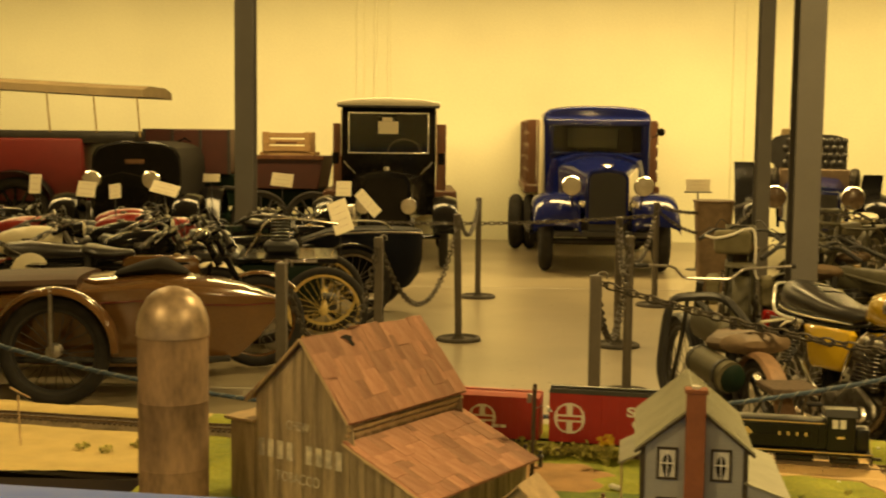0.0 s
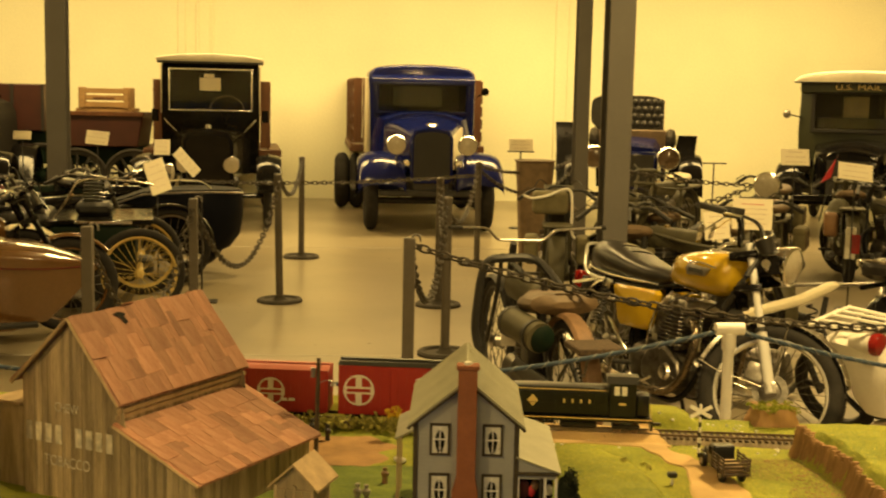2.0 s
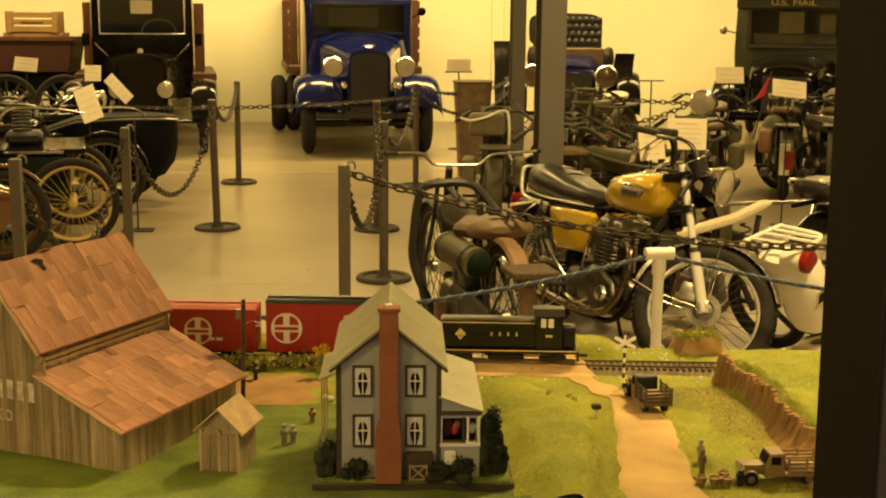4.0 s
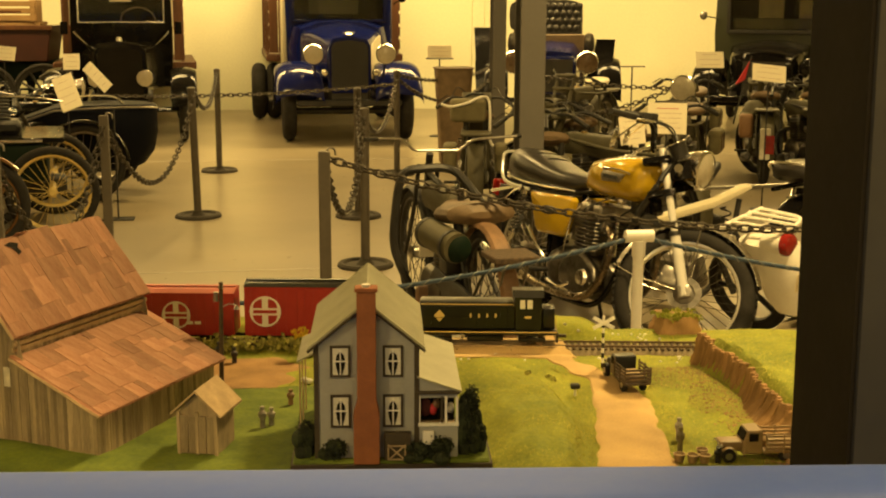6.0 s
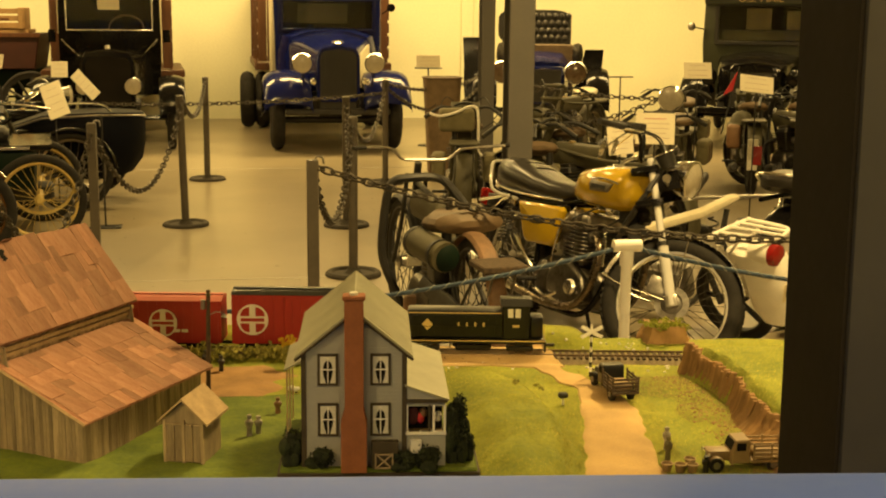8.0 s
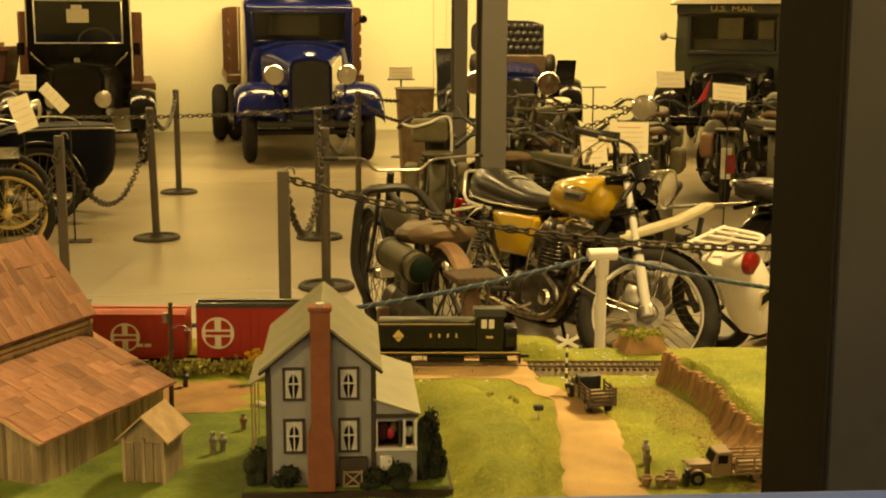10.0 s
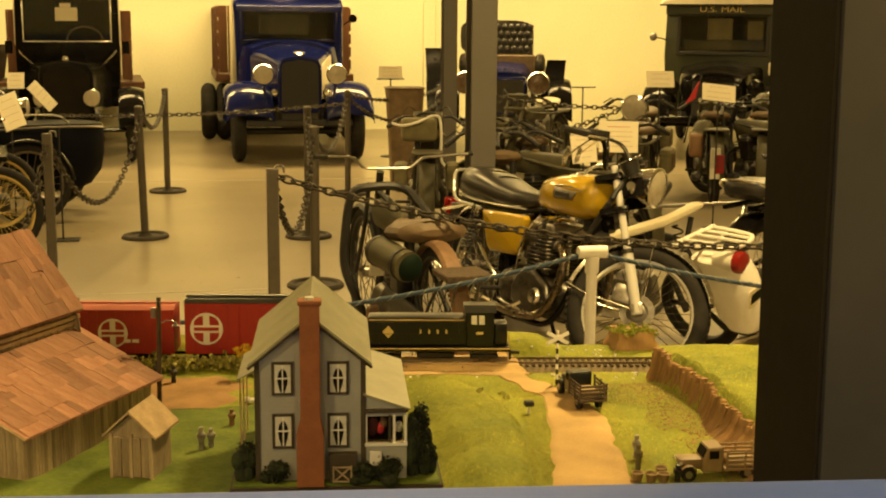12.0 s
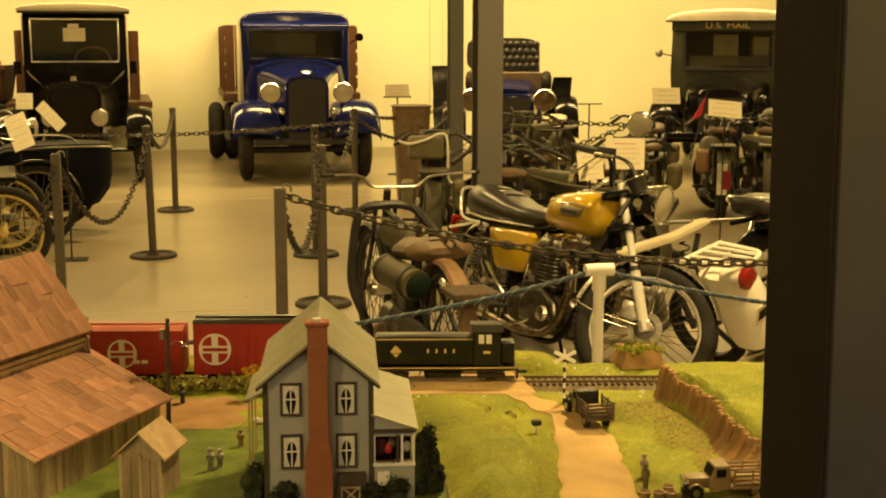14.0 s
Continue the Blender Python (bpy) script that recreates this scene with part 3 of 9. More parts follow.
# rock face of the hill: upright ribs standing side by side, with earth at their foot
bm = bmesh.new()
rng = random.Random(4)
for k in range(150):
    y = 2.04 + 0.55 * (k + rng.uniform(-0.3, 0.3)) / 149
    x = 0.925 + 0.012 * noise.noise(Vector((y * 14, 0.5, 0))) + rng.uniform(-0.003, 0.003)
    h = (0.060 + rng.uniform(-0.010, 0.003)) * (1 - 0.25 * sm(2.35, 2.05, y))
    w, d = rng.uniform(0.0028, 0.0052), rng.uniform(0.004, 0.008)
    out = 0.014 + 0.034 * sm(2.45, 2.1, y) + rng.uniform(-0.004, 0.004)
    rings = []
    for t in (0.0, 0.25, 0.5, 0.75, 1.0):
        cx = x + 0.007 - out * (1 - t) ** 1.6 + rng.uniform(-0.0012, 0.0012)
        cy = y + rng.uniform(-0.0012, 0.0012)
        ww = w * (1.15 - 0.35 * t)
        rings.append([Vector((cx - d * 0.6, cy, 0.998 + h * t)), Vector((cx - d * 0.1, cy - ww, 0.998 + h * t)), Vector((cx + d, cy - ww, 0.998 + h * t)), Vector((cx + d, cy + ww, 0.998 + h * t)), Vector((cx - d * 0.1, cy + ww, 0.998 + h * t))])
    loft(bm, rings)
tagged(part("rock_face", bm, CLIFF, LAYOUT, "brown ribbed rock face of the hill", smooth=False), kind="stuff")
bm = bmesh.new()
for k in range(300):
    y = 2.06 + 0.50 * rng.random()
    x = 0.915 - (0.02 + 0.03 * sm(2.5, 2.1, y)) * rng.random() - 0.05 * rng.random() ** 2
    ball(bm, (x, y, ground_z(x, y)), (rng.uniform(0.001, 0.004), rng.uniform(0.001, 0.004), rng.uniform(0.001, 0.0022)), u=6, v=4)
tagged(part("scree", bm, CLIFF, LAYOUT, "crumbled brown earth at the foot of the rock face"), kind="stuff")

# track
bm = bmesh.new()
ang = math.atan(-0.165)
tm = Matrix.Translation((0, 2.855, 0.989)) @ Matrix.Rotation(ang, 4, "Z")
bed = [(-0.034, 0.0), (-0.022, 0.0095), (0.022, 0.0095), (0.034, 0.0)]
va = [[bm.verts.new(tm @ Vector((x, y, z + 0.0015 * noise.noise(Vector((x * 60, y * 90, z)))))) for y, z in bed] for x in [-2.2 + 0.02 * i for i in range(196)]]
for a, b in zip(va, va[1:]):
    for i in range(3):
        bm.faces.new((a[i], b[i], b[i + 1], a[i + 1]))
tagged(part("ballast", bm, BALLAST, LAYOUT, "brown grey ballast under the track"), kind="stuff")
bm = bmesh.new()
for i in range(310):
    x = -2.15 + 0.0122 * i
    box(bm, x - 0.0028, x + 0.0028, -0.027, 0.027, 0.009, 0.0125, tm)
tagged(part("tie", bm, TIE, LAYOUT, smooth=False), kind="stuff")
for sy in (-0.0165, 0.0165):
    part("rail", B(-2.2, 1.65, sy - 0.0014, sy + 0.0014, 0.0125, 0.0165, m=tm), RAIL_MAT, LAYOUT)


def clump(bm, c, r, rng, n=40, leaf=0.006):
    """A loose heap of small leaf faces."""
    for _ in range(n):
        d = Vector((rng.gauss(0, 1), rng.gauss(0, 1), rng.gauss(0, 1)))
        d.normalize()
        p = Vector(c) + Vector((d.x * r[0], d.y * r[1], d.z * r[2])) * rng.uniform(0.55, 1.05)
        q = Matrix.Translation(p) @ Euler((rng.uniform(0, 6.3), rng.uniform(0, 6.3), rng.uniform(0, 6.3))).to_matrix().to_4x4()
        s = leaf * rng.uniform(0.6, 1.4)
        vs = [bm.verts.new(q @ Vector(v)) for v in ((-s, -s * 0.6, 0), (s, -s * 0.5, s * 0.3), (s * 0.8, s * 0.7, 0), (-s * 0.7, s * 0.6, s * 0.3))]
        bm.faces.new(vs)
    return bm


# earth block with a ragged turf top
blk = thing("earth_block", pose(0.976, 2.82, 0.984, 0, 0, LT), "brown earth block with a ragged grassy top beside the track", "model scenery")
bm = B(-0.050, 0.050, -0.035, 0.035, 0.0, 0.050)
bmesh.ops.subdivide_edges(bm, edges=bm.edges[:], cuts=7, use_grid_fill=True)
for v in bm.verts:
    n1 = noise.noise(v.co * 38)
    v.co.x += 0.012 * n1 + 0.003 * noise.noise(v.co * 120) - 0.45 * max(0.0, v.co.z) * (1 if v.co.x > 0 else -0.25) * (abs(v.co.x) / 0.05)
    v.co.y += 0.009 * noise.noise(v.co * 38 + Vector((5, 0, 0)))
    v.co.z += (0.006 * noise.noise(v.co * 45 + Vector((0, 9, 0))) - 0.004 * (v.co.x > 0.03)) * (v.co.z > 0.03)
part("earth", bm, CLIFF, blk)
r3 = random.Random(77)
bm = bmesh.new()
for _ in range(54):
    clump(bm, (r3.uniform(-0.050, 0.030), r3.uniform(-0.036, 0.032), 0.049 + r3.uniform(-0.004, 0.004)), (0.010, 0.009, 0.0035), r3, 26, 0.0024)
part("turf", bm, GRASS_BLADE, blk, "ragged yellow green turf", smooth=False)

# ---- grass tufts, weeds and low plants ----
def on_grass(x, y):
    if y < front_y(x) + 0.004 or y > back_y(x) - 0.004:
        return False
    if abs(y - track_y(x)) < 0.036:
        return False
    if 2.0 < y < 2.68 and abs(x - road_mid(y)) < road_half(y) - 0.010 + 0.016 * noise.noise(Vector((x * 90, y * 90, 4.4))):
        return False
    if 2.545 < y < 2.705 and abs(x - 0.06) < 0.135 - 4.5 * (y - 2.62) ** 2:
        return False
    if 0.30 < x < 0.72 and -0.092 < y - track_y(x) < 0.062:
        return False
    if 2.678 < y < 2.72 and abs(x - 0.56) < 0.16:
        return False
    if 0.165 < x < 0.455 and y < 2.40 and abs(x - 0.285) < 0.11:
        return False
    return True


def blades(name, count, seed, h0, h1, material, label, keep, bound=True):
    r = random.Random(seed)
    verts, faces = [], []
    while len(faces) < count:
        x, y = r.uniform(-0.62, 1.5), r.uniform(1.95, 3.05)
        if (bound and not on_grass(x, y)) or not keep(x, y):
            continue
        z, a, h, w = ground_z(x, y) - 0.001, r.uniform(-math.pi / 2, math.pi / 2), r.uniform(h0, h1), r.uniform(0.0004, 0.0009)
        dx, dy = w * math.cos(a), w * math.sin(a)
        lx, ly = r.gauss(0, 0.4) * h, r.gauss(0, 0.4) * h
        k = len(verts)
        verts += [(x - dx, y - dy, z), (x + dx, y + dy, z), (x + lx, y + ly, z + h)]
        faces.append((k, k + 1, k + 2))
    me = bpy.data.meshes.new(name)
    me.from_pydata(verts, [], faces)
    me.materials.append(material)
    me.polygons.foreach_set("use_smooth", [True] * len(faces))
    me.normals_split_custom_set_from_vertices([(0.0, 0.0, 1.0)] * len(verts))
    ob = new(name, me)
    ob.parent = LAYOUT
    return tagged(ob, label, kind="stuff")


def on_lawn(x, y):
    return -0.32 < x < 0.44 + 0.03 * noise.noise(Vector((x * 30, y * 30, 6.1))) and y < 2.53 + 0.03 * noise.noise(Vector((x * 30, y * 30, 8.7)))


blades("grass", 90000, 11, 0.002, 0.0048, GRASS_BLADE, "short green static grass", lambda x, y: not on_lawn(x, y))
blades("lawn_grass", 50000, 14, 0.002, 0.0045, LAWN_BLADE, "short deep green static grass", on_lawn)
blades("dry_grass", 60000, 12, 0.002, 0.005, GRASS_DRY, "yellowish dry static grass", lambda x, y: (noise.noise(Vector((x * 8, y * 8, 5))) > 0.02 and not on_lawn(x, y)) or y > track_y(x) + 0.05 or x > 0.74 or (x > 0.42 and y > 2.34))
blades("verge_grass", 13000, 15, 0.002, 0.0042, GRASS_DRY, "thin dry grass straggling over the road edges", lambda x, y: 2.0 < y < 2.6 and road_half(y) - 0.018 + 0.02 * noise.noise(Vector((x * 40, y * 40, 2.2))) < abs(x - road_mid(y)) < road_half(y) + 0.03, False)
blades("scrub_grass", 11000, 13, 0.002, 0.0065, SCRUB, "brown dead scrub below the rock face", lambda x, y: y < 2.56 and 0.85 - 0.10 * sm(2.40, 2.55, y) + 0.05 * noise.noise(Vector((x * 16, y * 16, 9))) < x < 0.93)




rng = random.Random(21)
bm = bmesh.new()
for k in range(60):
    x = -0.05 + 0.30 * k / 59 + rng.uniform(-0.01, 0.01)
    y = track_y(x) - 0.075 + rng.uniform(-0.018, 0.018)
    clump(bm, (x, y, ground_z(x, y) + 0.012), (0.014, 0.013, rng.uniform(0.009, 0.022)), rng, 20, 0.0040)
tagged(solid("weeds", bm, HEDGE, "tangled green weeds along the model track", "weeds", kind="stuff", smooth=False))
bm = bmesh.new()
for k in range(3):
    x, y = 0.62 + rng.uniform(-0.05, 0.06), 2.52 + rng.uniform(-0.07, 0.07)
    clump(bm, (x, y, ground_z(x, y) + 0.003), (0.010, 0.010, 0.0025), rng, 12, 0.0025)
for bx, by in ((-0.80, 2.76), (-0.70, 2.78), (-0.75, 2.74), (-0.66, 2.80)):
    clump(bm, (bx, by, 1.005), (0.016, 0.01, 0.006), rng, 30, 0.004)
solid("weeds", bm, HEDGE, "low green scrub on the model ground", "weeds", kind="stuff", smooth=False)

# pale pebbles beside the track and the road
bm = bmesh.new()
for k in range(70):
    x = 0.42 + 0.50 * rng.random()
    y = track_y(x) + (rng.uniform(0.045, 0.10) if k % 2 else rng.uniform(-0.12, -0.045))
    if abs(x - road_mid(min(y, 2.68))) > 0.06:
        ball(bm, (x, y, ground_z(x, y) + 0.001), (rng.uniform(0.0015, 0.004), rng.uniform(0.0015, 0.004), rng.uniform(0.0012, 0.0026)), u=7, v=5)
solid("pebbles", bm, CURTAIN, "small pale pebbles strewn beside the model track", "pebbles", kind="stuff")

# sunflower clump by the farmhouse
sf = thing("flower_clump", pose(0.203, 2.70, ground_z(0.203, 2.70) + 0.006), "tall yellow flowering plant beside the weeds", "plant")
bm = bmesh.new()
for k in range(7):
    x, y = rng.uniform(-0.012, 0.014), rng.uniform(-0.01, 0.01)
    rod(bm, (x * 0.5, y * 0.5, 0), (x, y, rng.uniform(0.035, 0.05)), 0.0009, n=5)
part("stem", bm, HEDGE, sf)
part("leaves", clump(bmesh.new(), (0, 0, 0.02), (0.014, 0.012, 0.014), rng, 40, 0.004), HEDGE, sf, smooth=False)
part("blossom", clump(bmesh.new(), (0.002, 0, 0.047), (0.016, 0.012, 0.010), rng, 60, 0.0036), FLOWER, sf, "golden yellow blossoms", smooth=False)


# ---- barn ----
BU = Vector((0.534, 0.846, 0))
BV = Vector((-0.846, 0.534, 0))
BARN_M = Matrix(((BU.x, BV.x, 0, -0.102), (BU.y, BV.y, 0, 2.232), (0, 0, 1, 0.998), (0, 0, 0, 1)))
barn = thing("barn", BARN_M, "weathered grey board barn with a patchy rusty shingle roof", "model barn")
BL = 0.318
EV, LT0, LT1, UP0, RDG = 0.072, 0.0, 0.155, 0.168, 0.292  # eave height, lean-to reach, upper roof foot, ridge height
VR, VB = 0.245, 0.362


def board_wall(p, q, z_of, name, w=0.0058):
    """Upright boards with gaps and uneven feet, from p to q in plan."""
    bm = bmesh.new()
    p, q = Vector(p), Vector(q)
    n = max(1, int((q - p).length / w))
    d = (q - p) / n
    nrm = Vector((d.y, -d.x)).normalized()
    for i in range(n):
        a, b = p + d * (i + 0.04), p + d * (i + 0.96)
        off = nrm * rng.uniform(0, 0.0009)
        foot = rng.uniform(-0.002, 0.001)
        ta, tb = z_of(a), z_of(b)
        vs = []
        for base, t in ((a, ta), (b, tb)):
            for z in (foot, t):
                vs.append((base + off, z))
                vs.append((base + off - nrm * 0.0016, z))
        co = [bm.verts.new((v.x, v.y, z)) for v, z in vs]
        o0, i0, o1, i1, o2, i2, o3, i3 = co
        for f in ((o0, o2, o3, o1), (i0, i1, i3, i2), (o0, o1, i1, i0), (o2, i2, i3, o3), (o1, o3, i3, i1)):
            bm.faces.new(f)
    bmesh.ops.recalc_face_normals(bm, faces=bm.faces)
    return tagged(part(name, bm, BARN_WOOD, barn, smooth=False), kind="stuff")


def gable_z(v):
    if v < LT1 - 0.01:
        return EV - 0.006 + (LT1 and (0.135 - EV) * v / LT1)
    if v < VR:
        return UP0 - 0.006 + (RDG - UP0) * (v - 0.148) / (VR - 0.148)
    return RDG - 0.008 - (RDG - 0.185) * (v - VR) / (VB - VR)


board_wall((0.008, 0.012), (0.008, VB - 0.012), lambda p: gable_z(p.y), "gable_board")
board_wall((BL - 0.01, VB - 0.012), (BL - 0.01, 0.012), lambda p: gable_z(p.y), "gable_board")
board_wall((BL - 0.01, 0.012), (0.008, 0.012), lambda p: gable_z(p.y), "side_board")
board_wall((0.008, VB - 0.012), (BL - 0.01, VB - 0.012), lambda p: gable_z(p.y), "side_board")
board_wall((BL - 0.01, 0.156), (0.008, 0.156), lambda p: UP0 + 0.004, "clerestory_board")
# near-black block gives the darkness behind the board gaps
part("dark_core", B(0.014, BL - 0.014, 0.016, VB - 0.02, 0.0, 0.06), NEAR_BLACK, barn)


def roof_slab(v0, z0, v1, z1, t=0.003):
    poly = [(v0, z0), (v1, z1), (v1, z1 - t), (v0, z0 - t)]
    bm = bmesh.new()
    a = [bm.verts.new((-0.004, v, z)) for v, z in poly]
    b = [bm.verts.new((BL + 0.004, v, z)) for v, z in poly]
    bm.faces.new(a), bm.faces.new(b[::-1])
    for i in range(4):
        bm.faces.new((a[i], b[i], b[(i + 1) % 4], a[(i + 1) % 4]))
    bmesh.ops.recalc_face_normals(bm, faces=bm.faces)
    return bm


SLOPES = [(-0.004, 0.069, LT1 + 0.002, 0.137), (0.146, 0.168, VR, RDG), (VB + 0.004, 0.180, VR, RDG)]
roofs = []
for k, (v0, z0, v1, z1) in enumerate(SLOPES):
    roofs.append(part("roof", roof_slab(v0, z0, v1, z1), SHINGLE, barn, "shingled barn roof with pale board edges", smooth=False))


def shingle_mesh(w, h):
    bm = bmesh.new()
    box(bm, -w / 2, w / 2, 0, h, 0, 0.0005)
    for v in bm.verts:
        v.co.z += 0.0005 * (1 - v.co.y / h)
    return finish("shingle", bm, SHINGLE, False)


SH = [shingle_mesh(w, h) for w, h in ((0.034, 0.048), (0.024, 0.053), (0.044, 0.046), (0.014, 0.050))]
for roof, (v0, z0, v1, z1) in zip(roofs, SLOPES):
    Ls = math.hypot(v1 - v0, z1 - z0)
    up = Vector((0, (v1 - v0) / Ls, (z1 - z0) / Ls))
    side = Vector((1, 0, 0))
    nrm = side.cross(up)
    if nrm.z < 0:
        nrm = -nrm
    rows = round(Ls / 0.036)
    for r in range(rows):
        x = 0.004 - rng.uniform(0, 0.008)
        while x < BL - 0.004:
            k = rng.randrange(4)
            w = (0.034, 0.024, 0.044, 0.014)[k]
            if not (roof is roofs[1] and r == rows - 1 and 0.105 < x < 0.118 and k == 3):
                d = r * (Ls - 0.012) / rows + rng.uniform(-0.014, 0.012) * (r > 0)
                p = Vector((min(max(x + w / 2, w / 2 - 0.004), BL + 0.004 - w / 2), v0, z0)) + up * (Ls - 0.0475 + rng.uniform(-0.002, 0.001) if r == rows - 1 else max(-0.001, min(d, Ls - 0.047))) + nrm * (0.0003 + 0.0008 * rng.random())
                a = rng.uniform(-0.035, 0.035)
                ob = new("shingle", SH[k])
                ob.parent = roof
                ob.matrix_local = Matrix.Translation(p) @ Matrix((side, up, nrm)).transposed().to_4x4() @ Matrix.Rotation(a, 4, "Z")
            x += w + 0.0004
# near-black patch near the ridge, painting the darkness of a torn hole
v0, z0, v1, z1 = SLOPES[1]
e = Vector((0, v1 - v0, z1 - z0)).normalized()
o = Vector((0, v1, z1)) + Vector((0, -e.z, e.y)) * 0.0022
bm = bmesh.new()
bm.faces.new([bm.verts.new(o + Vector((x, 0, 0)) - e * d) for x, d in ((0.085, 0.012), (0.099, 0.009), (0.113, 0.014), (0.107, 0.020), (0.109, 0.030), (0.101, 0.033), (0.096, 0.019))])
r = bmesh.ops.extrude_face_region(bm, geom=bm.faces[:])
bmesh.ops.translate(bm, vec=Vector((0, -e.z, e.y)) * 0.0004, verts=[g for g in r["geom"] if isinstance(g, bmesh.types.BMVert)])
part("hole_shade_patch", bm, NEAR_BLACK, roofs[1], "near-black patch painting the darkness of a torn hole in the roof", smooth=False)
# pale battens under the upper roof's foot
for z, v in ((0.1475, 0.1535), (0.157, 0.151)):
    part("batten", B(0.0, BL, v - 0.0015, v + 0.0015, z - 0.0035, z + 0.0025), TRIM_WOOD, barn)
for v0, z0, v1, z1 in SLOPES[:2]:
    part("barge_board", rod(bmesh.new(), (-0.005, v0, z0 - 0.002), (-0.005, v1, z1 - 0.002), 0.0028, n=4), TRIM_WOOD, barn)
part("barge_board", rod(bmesh.new(), (-0.005, VB, 0.177), (-0.005, VR, RDG - 0.002), 0.0028, n=4), TRIM_WOOD, barn)
# faded lettering on the gable
LET = Matrix(((0, 0, -1, 0.0055), (-1, 0, 0, 0), (0, 1, 0, 0), (0, 0, 0, 1)))
for body, zz, wd, hh in (("CHEW", 0.146, 0.048, 0.016), ("TOBACCO", 0.060, 0.092, 0.018)):
    text_part("lettering", body, hh * 1.35, BARN_LETTER, LET @ Matrix.Translation((-0.258, zz, 0)), barn, 0.0003, "faded white painted lettering", width=wd)
# the trade name stands as plain strokes
for k in range(9):
    if k == 4:
        continue
    x = 0.166 + k * 0.0205
    part("lettering", B(0.0050, 0.0058, x, x + 0.0125, 0.088, 0.118), BARN_LETTER, barn, "faded white painted stroke", smooth=False)

# ---- silo ----
silo = thing("silo", pose(-0.505, 2.325, 0.99), "tall weathered silo with a rounded tin dome", "model silo")
part("body", lathe(bmesh.new(), [(0.0, 0.0), (0.0545, 0.0), (0.0545, 0.1), (0.0552, 0.1005), (0.0545, 0.102), (0.0545, 0.205), (0.0552, 0.206), (0.0545, 0.208), (0.0545, 0.31), (0.0, 0.31)], 40), SILO_MAT, silo)
part("dome", lathe(bmesh.new(), [(0.0562, 0.308), (0.0562, 0.314), (0.055, 0.33), (0.050, 0.348), (0.040, 0.366), (0.026, 0.378), (0.010, 0.3835), (0.0, 0.384)], 40), SILO_CAP, silo, "dull tin dome")
# low brown annex between silo and barn
annex = thing("annex_shed", BARN_M, "dark brown board annex beside the barn", "model shed")
part("wall", B(0.02, 0.12, VB + 0.002, VB + 0.06, 0.0, 0.135, bevel=0.002), BARN_WOOD, annex)
part("roof", B(0.01, 0.13, VB + 0.0, VB + 0.066, 0.136, 0.141, bevel=0.001), TRIM_WOOD, annex)

# ---- small shed ----
shed = thing("garden_shed", pose(0.037, 2.232, 1.0, 0, 0, -21), "small weathered board shed with double doors", "model shed")
SW, SE, SP = 0.029, 0.066, 0.094
bm = bmesh.new()
prism(bm, [(-SW, 0), (SW, 0), (SW, SE), (0, SP), (-SW, SE)], 0.0, 0.068)
part("wall", bm, BARN_WOOD, shed, smooth=False)
for s in (-1, 1):
    bm = bmesh.new()
    prism(bm, [(0, SP + 0.006), (s * (SW + 0.010), SE - 0.002), (s * (SW + 0.010), SE - 0.0055), (0, SP + 0.002)], -0.008, 0.076)
    part("roof", bm, TRIM_WOOD, shed, "pale board roof", smooth=False)
for x in (-0.021, -0.0073, 0.0073, 0.021):
    part("door_board", B(x - 0.0062, x + 0.0062, -0.0025, 0.0002, 0.003, 0.060, bevel=0.0006), BARN_WOOD, shed)
for x in (-0.029, 0.029, 0.0):
    part("post", B(x - 0.0022, x + 0.0022, -0.004, 0.0, 0.0, 0.066), BARN_WOOD, shed)

# ---- farmhouse ----
HOUSE_M = pose(0.277, 2.142, 1.017, 0, 0, -6)
slab = solid("house_plot", B(-0.105, 0.175, -0.012, 0.24, -0.02, 0.0, m=HOUSE_M, bevel=0.003), LAWN, "thin grassy base board under the farmhouse", "base board")
part("edge_board", B(-0.108, 0.178, -0.015, 0.243, -0.024, -0.005, m=HOUSE_M, bevel=0.001), TABLE_EDGE, slab, "dark board edge")
house = thing("farmhouse", HOUSE_M, "two-storey grey-blue farmhouse with a tin roof and red chimney", "model house")
HW, HE, HP, HD = 0.0705, 0.168, 0.226, 0.235
part("wall", prism(bmesh.new(), [(-HW, 0), (HW, 0), (HW, HE), (0, HP), (-HW, HE)], 0.0, HD), SIDING, house, smooth=False)
bm = bmesh.new()
for k in range(30):
    z = 0.006 + k * 0.0056
    box(bm, -HW - 0.0003, HW + 0.0003, -0.00035, 0.0, z, z + 0.0051)
tagged(part("siding_board", bm, SIDING, house, smooth=False), kind="stuff")
for s in (-1, 1):
    slope = (HP - HE) / HW
    ov = 0.0115
    bm = prism(bmesh.new(), [(0, HP + 0.005), (s * (HW + ov), HE - slope * ov + 0.005), (s * (HW + ov), HE - slope * ov + 0.0015), (0, HP + 0.0015)], -0.010, HD + 0.012)
    roof = part("roof", bm, TIN_ROOF, house, "pale green standing-seam tin roof", smooth=False)
    L = math.hypot(HW + ov, slope * (HW + ov))
    for k in range(17):
        y = -0.009 + k * (HD + 0.020) / 16
        bm = bmesh.new()
        rod(bm, (s * 0.001, y, HP + 0.0052), (s * (HW + ov), y, HE - slope * ov + 0.0052), 0.0006, n=5)
        part("seam", bm, TIN_ROOF, roof)
    part("barge_board", rod(bmesh.new(), (0, -0.0095, HP), (s * (HW + ov), -0.0095, HE - slope * ov), 0.0022, n=4), TRIM_DARK, house)
    part("corner_board", B(s * HW - 0.0035, s * HW + 0.0035, -0.002, 0.004, 0.0, HE), TRIM_DARK, house, "dark brown corner board")


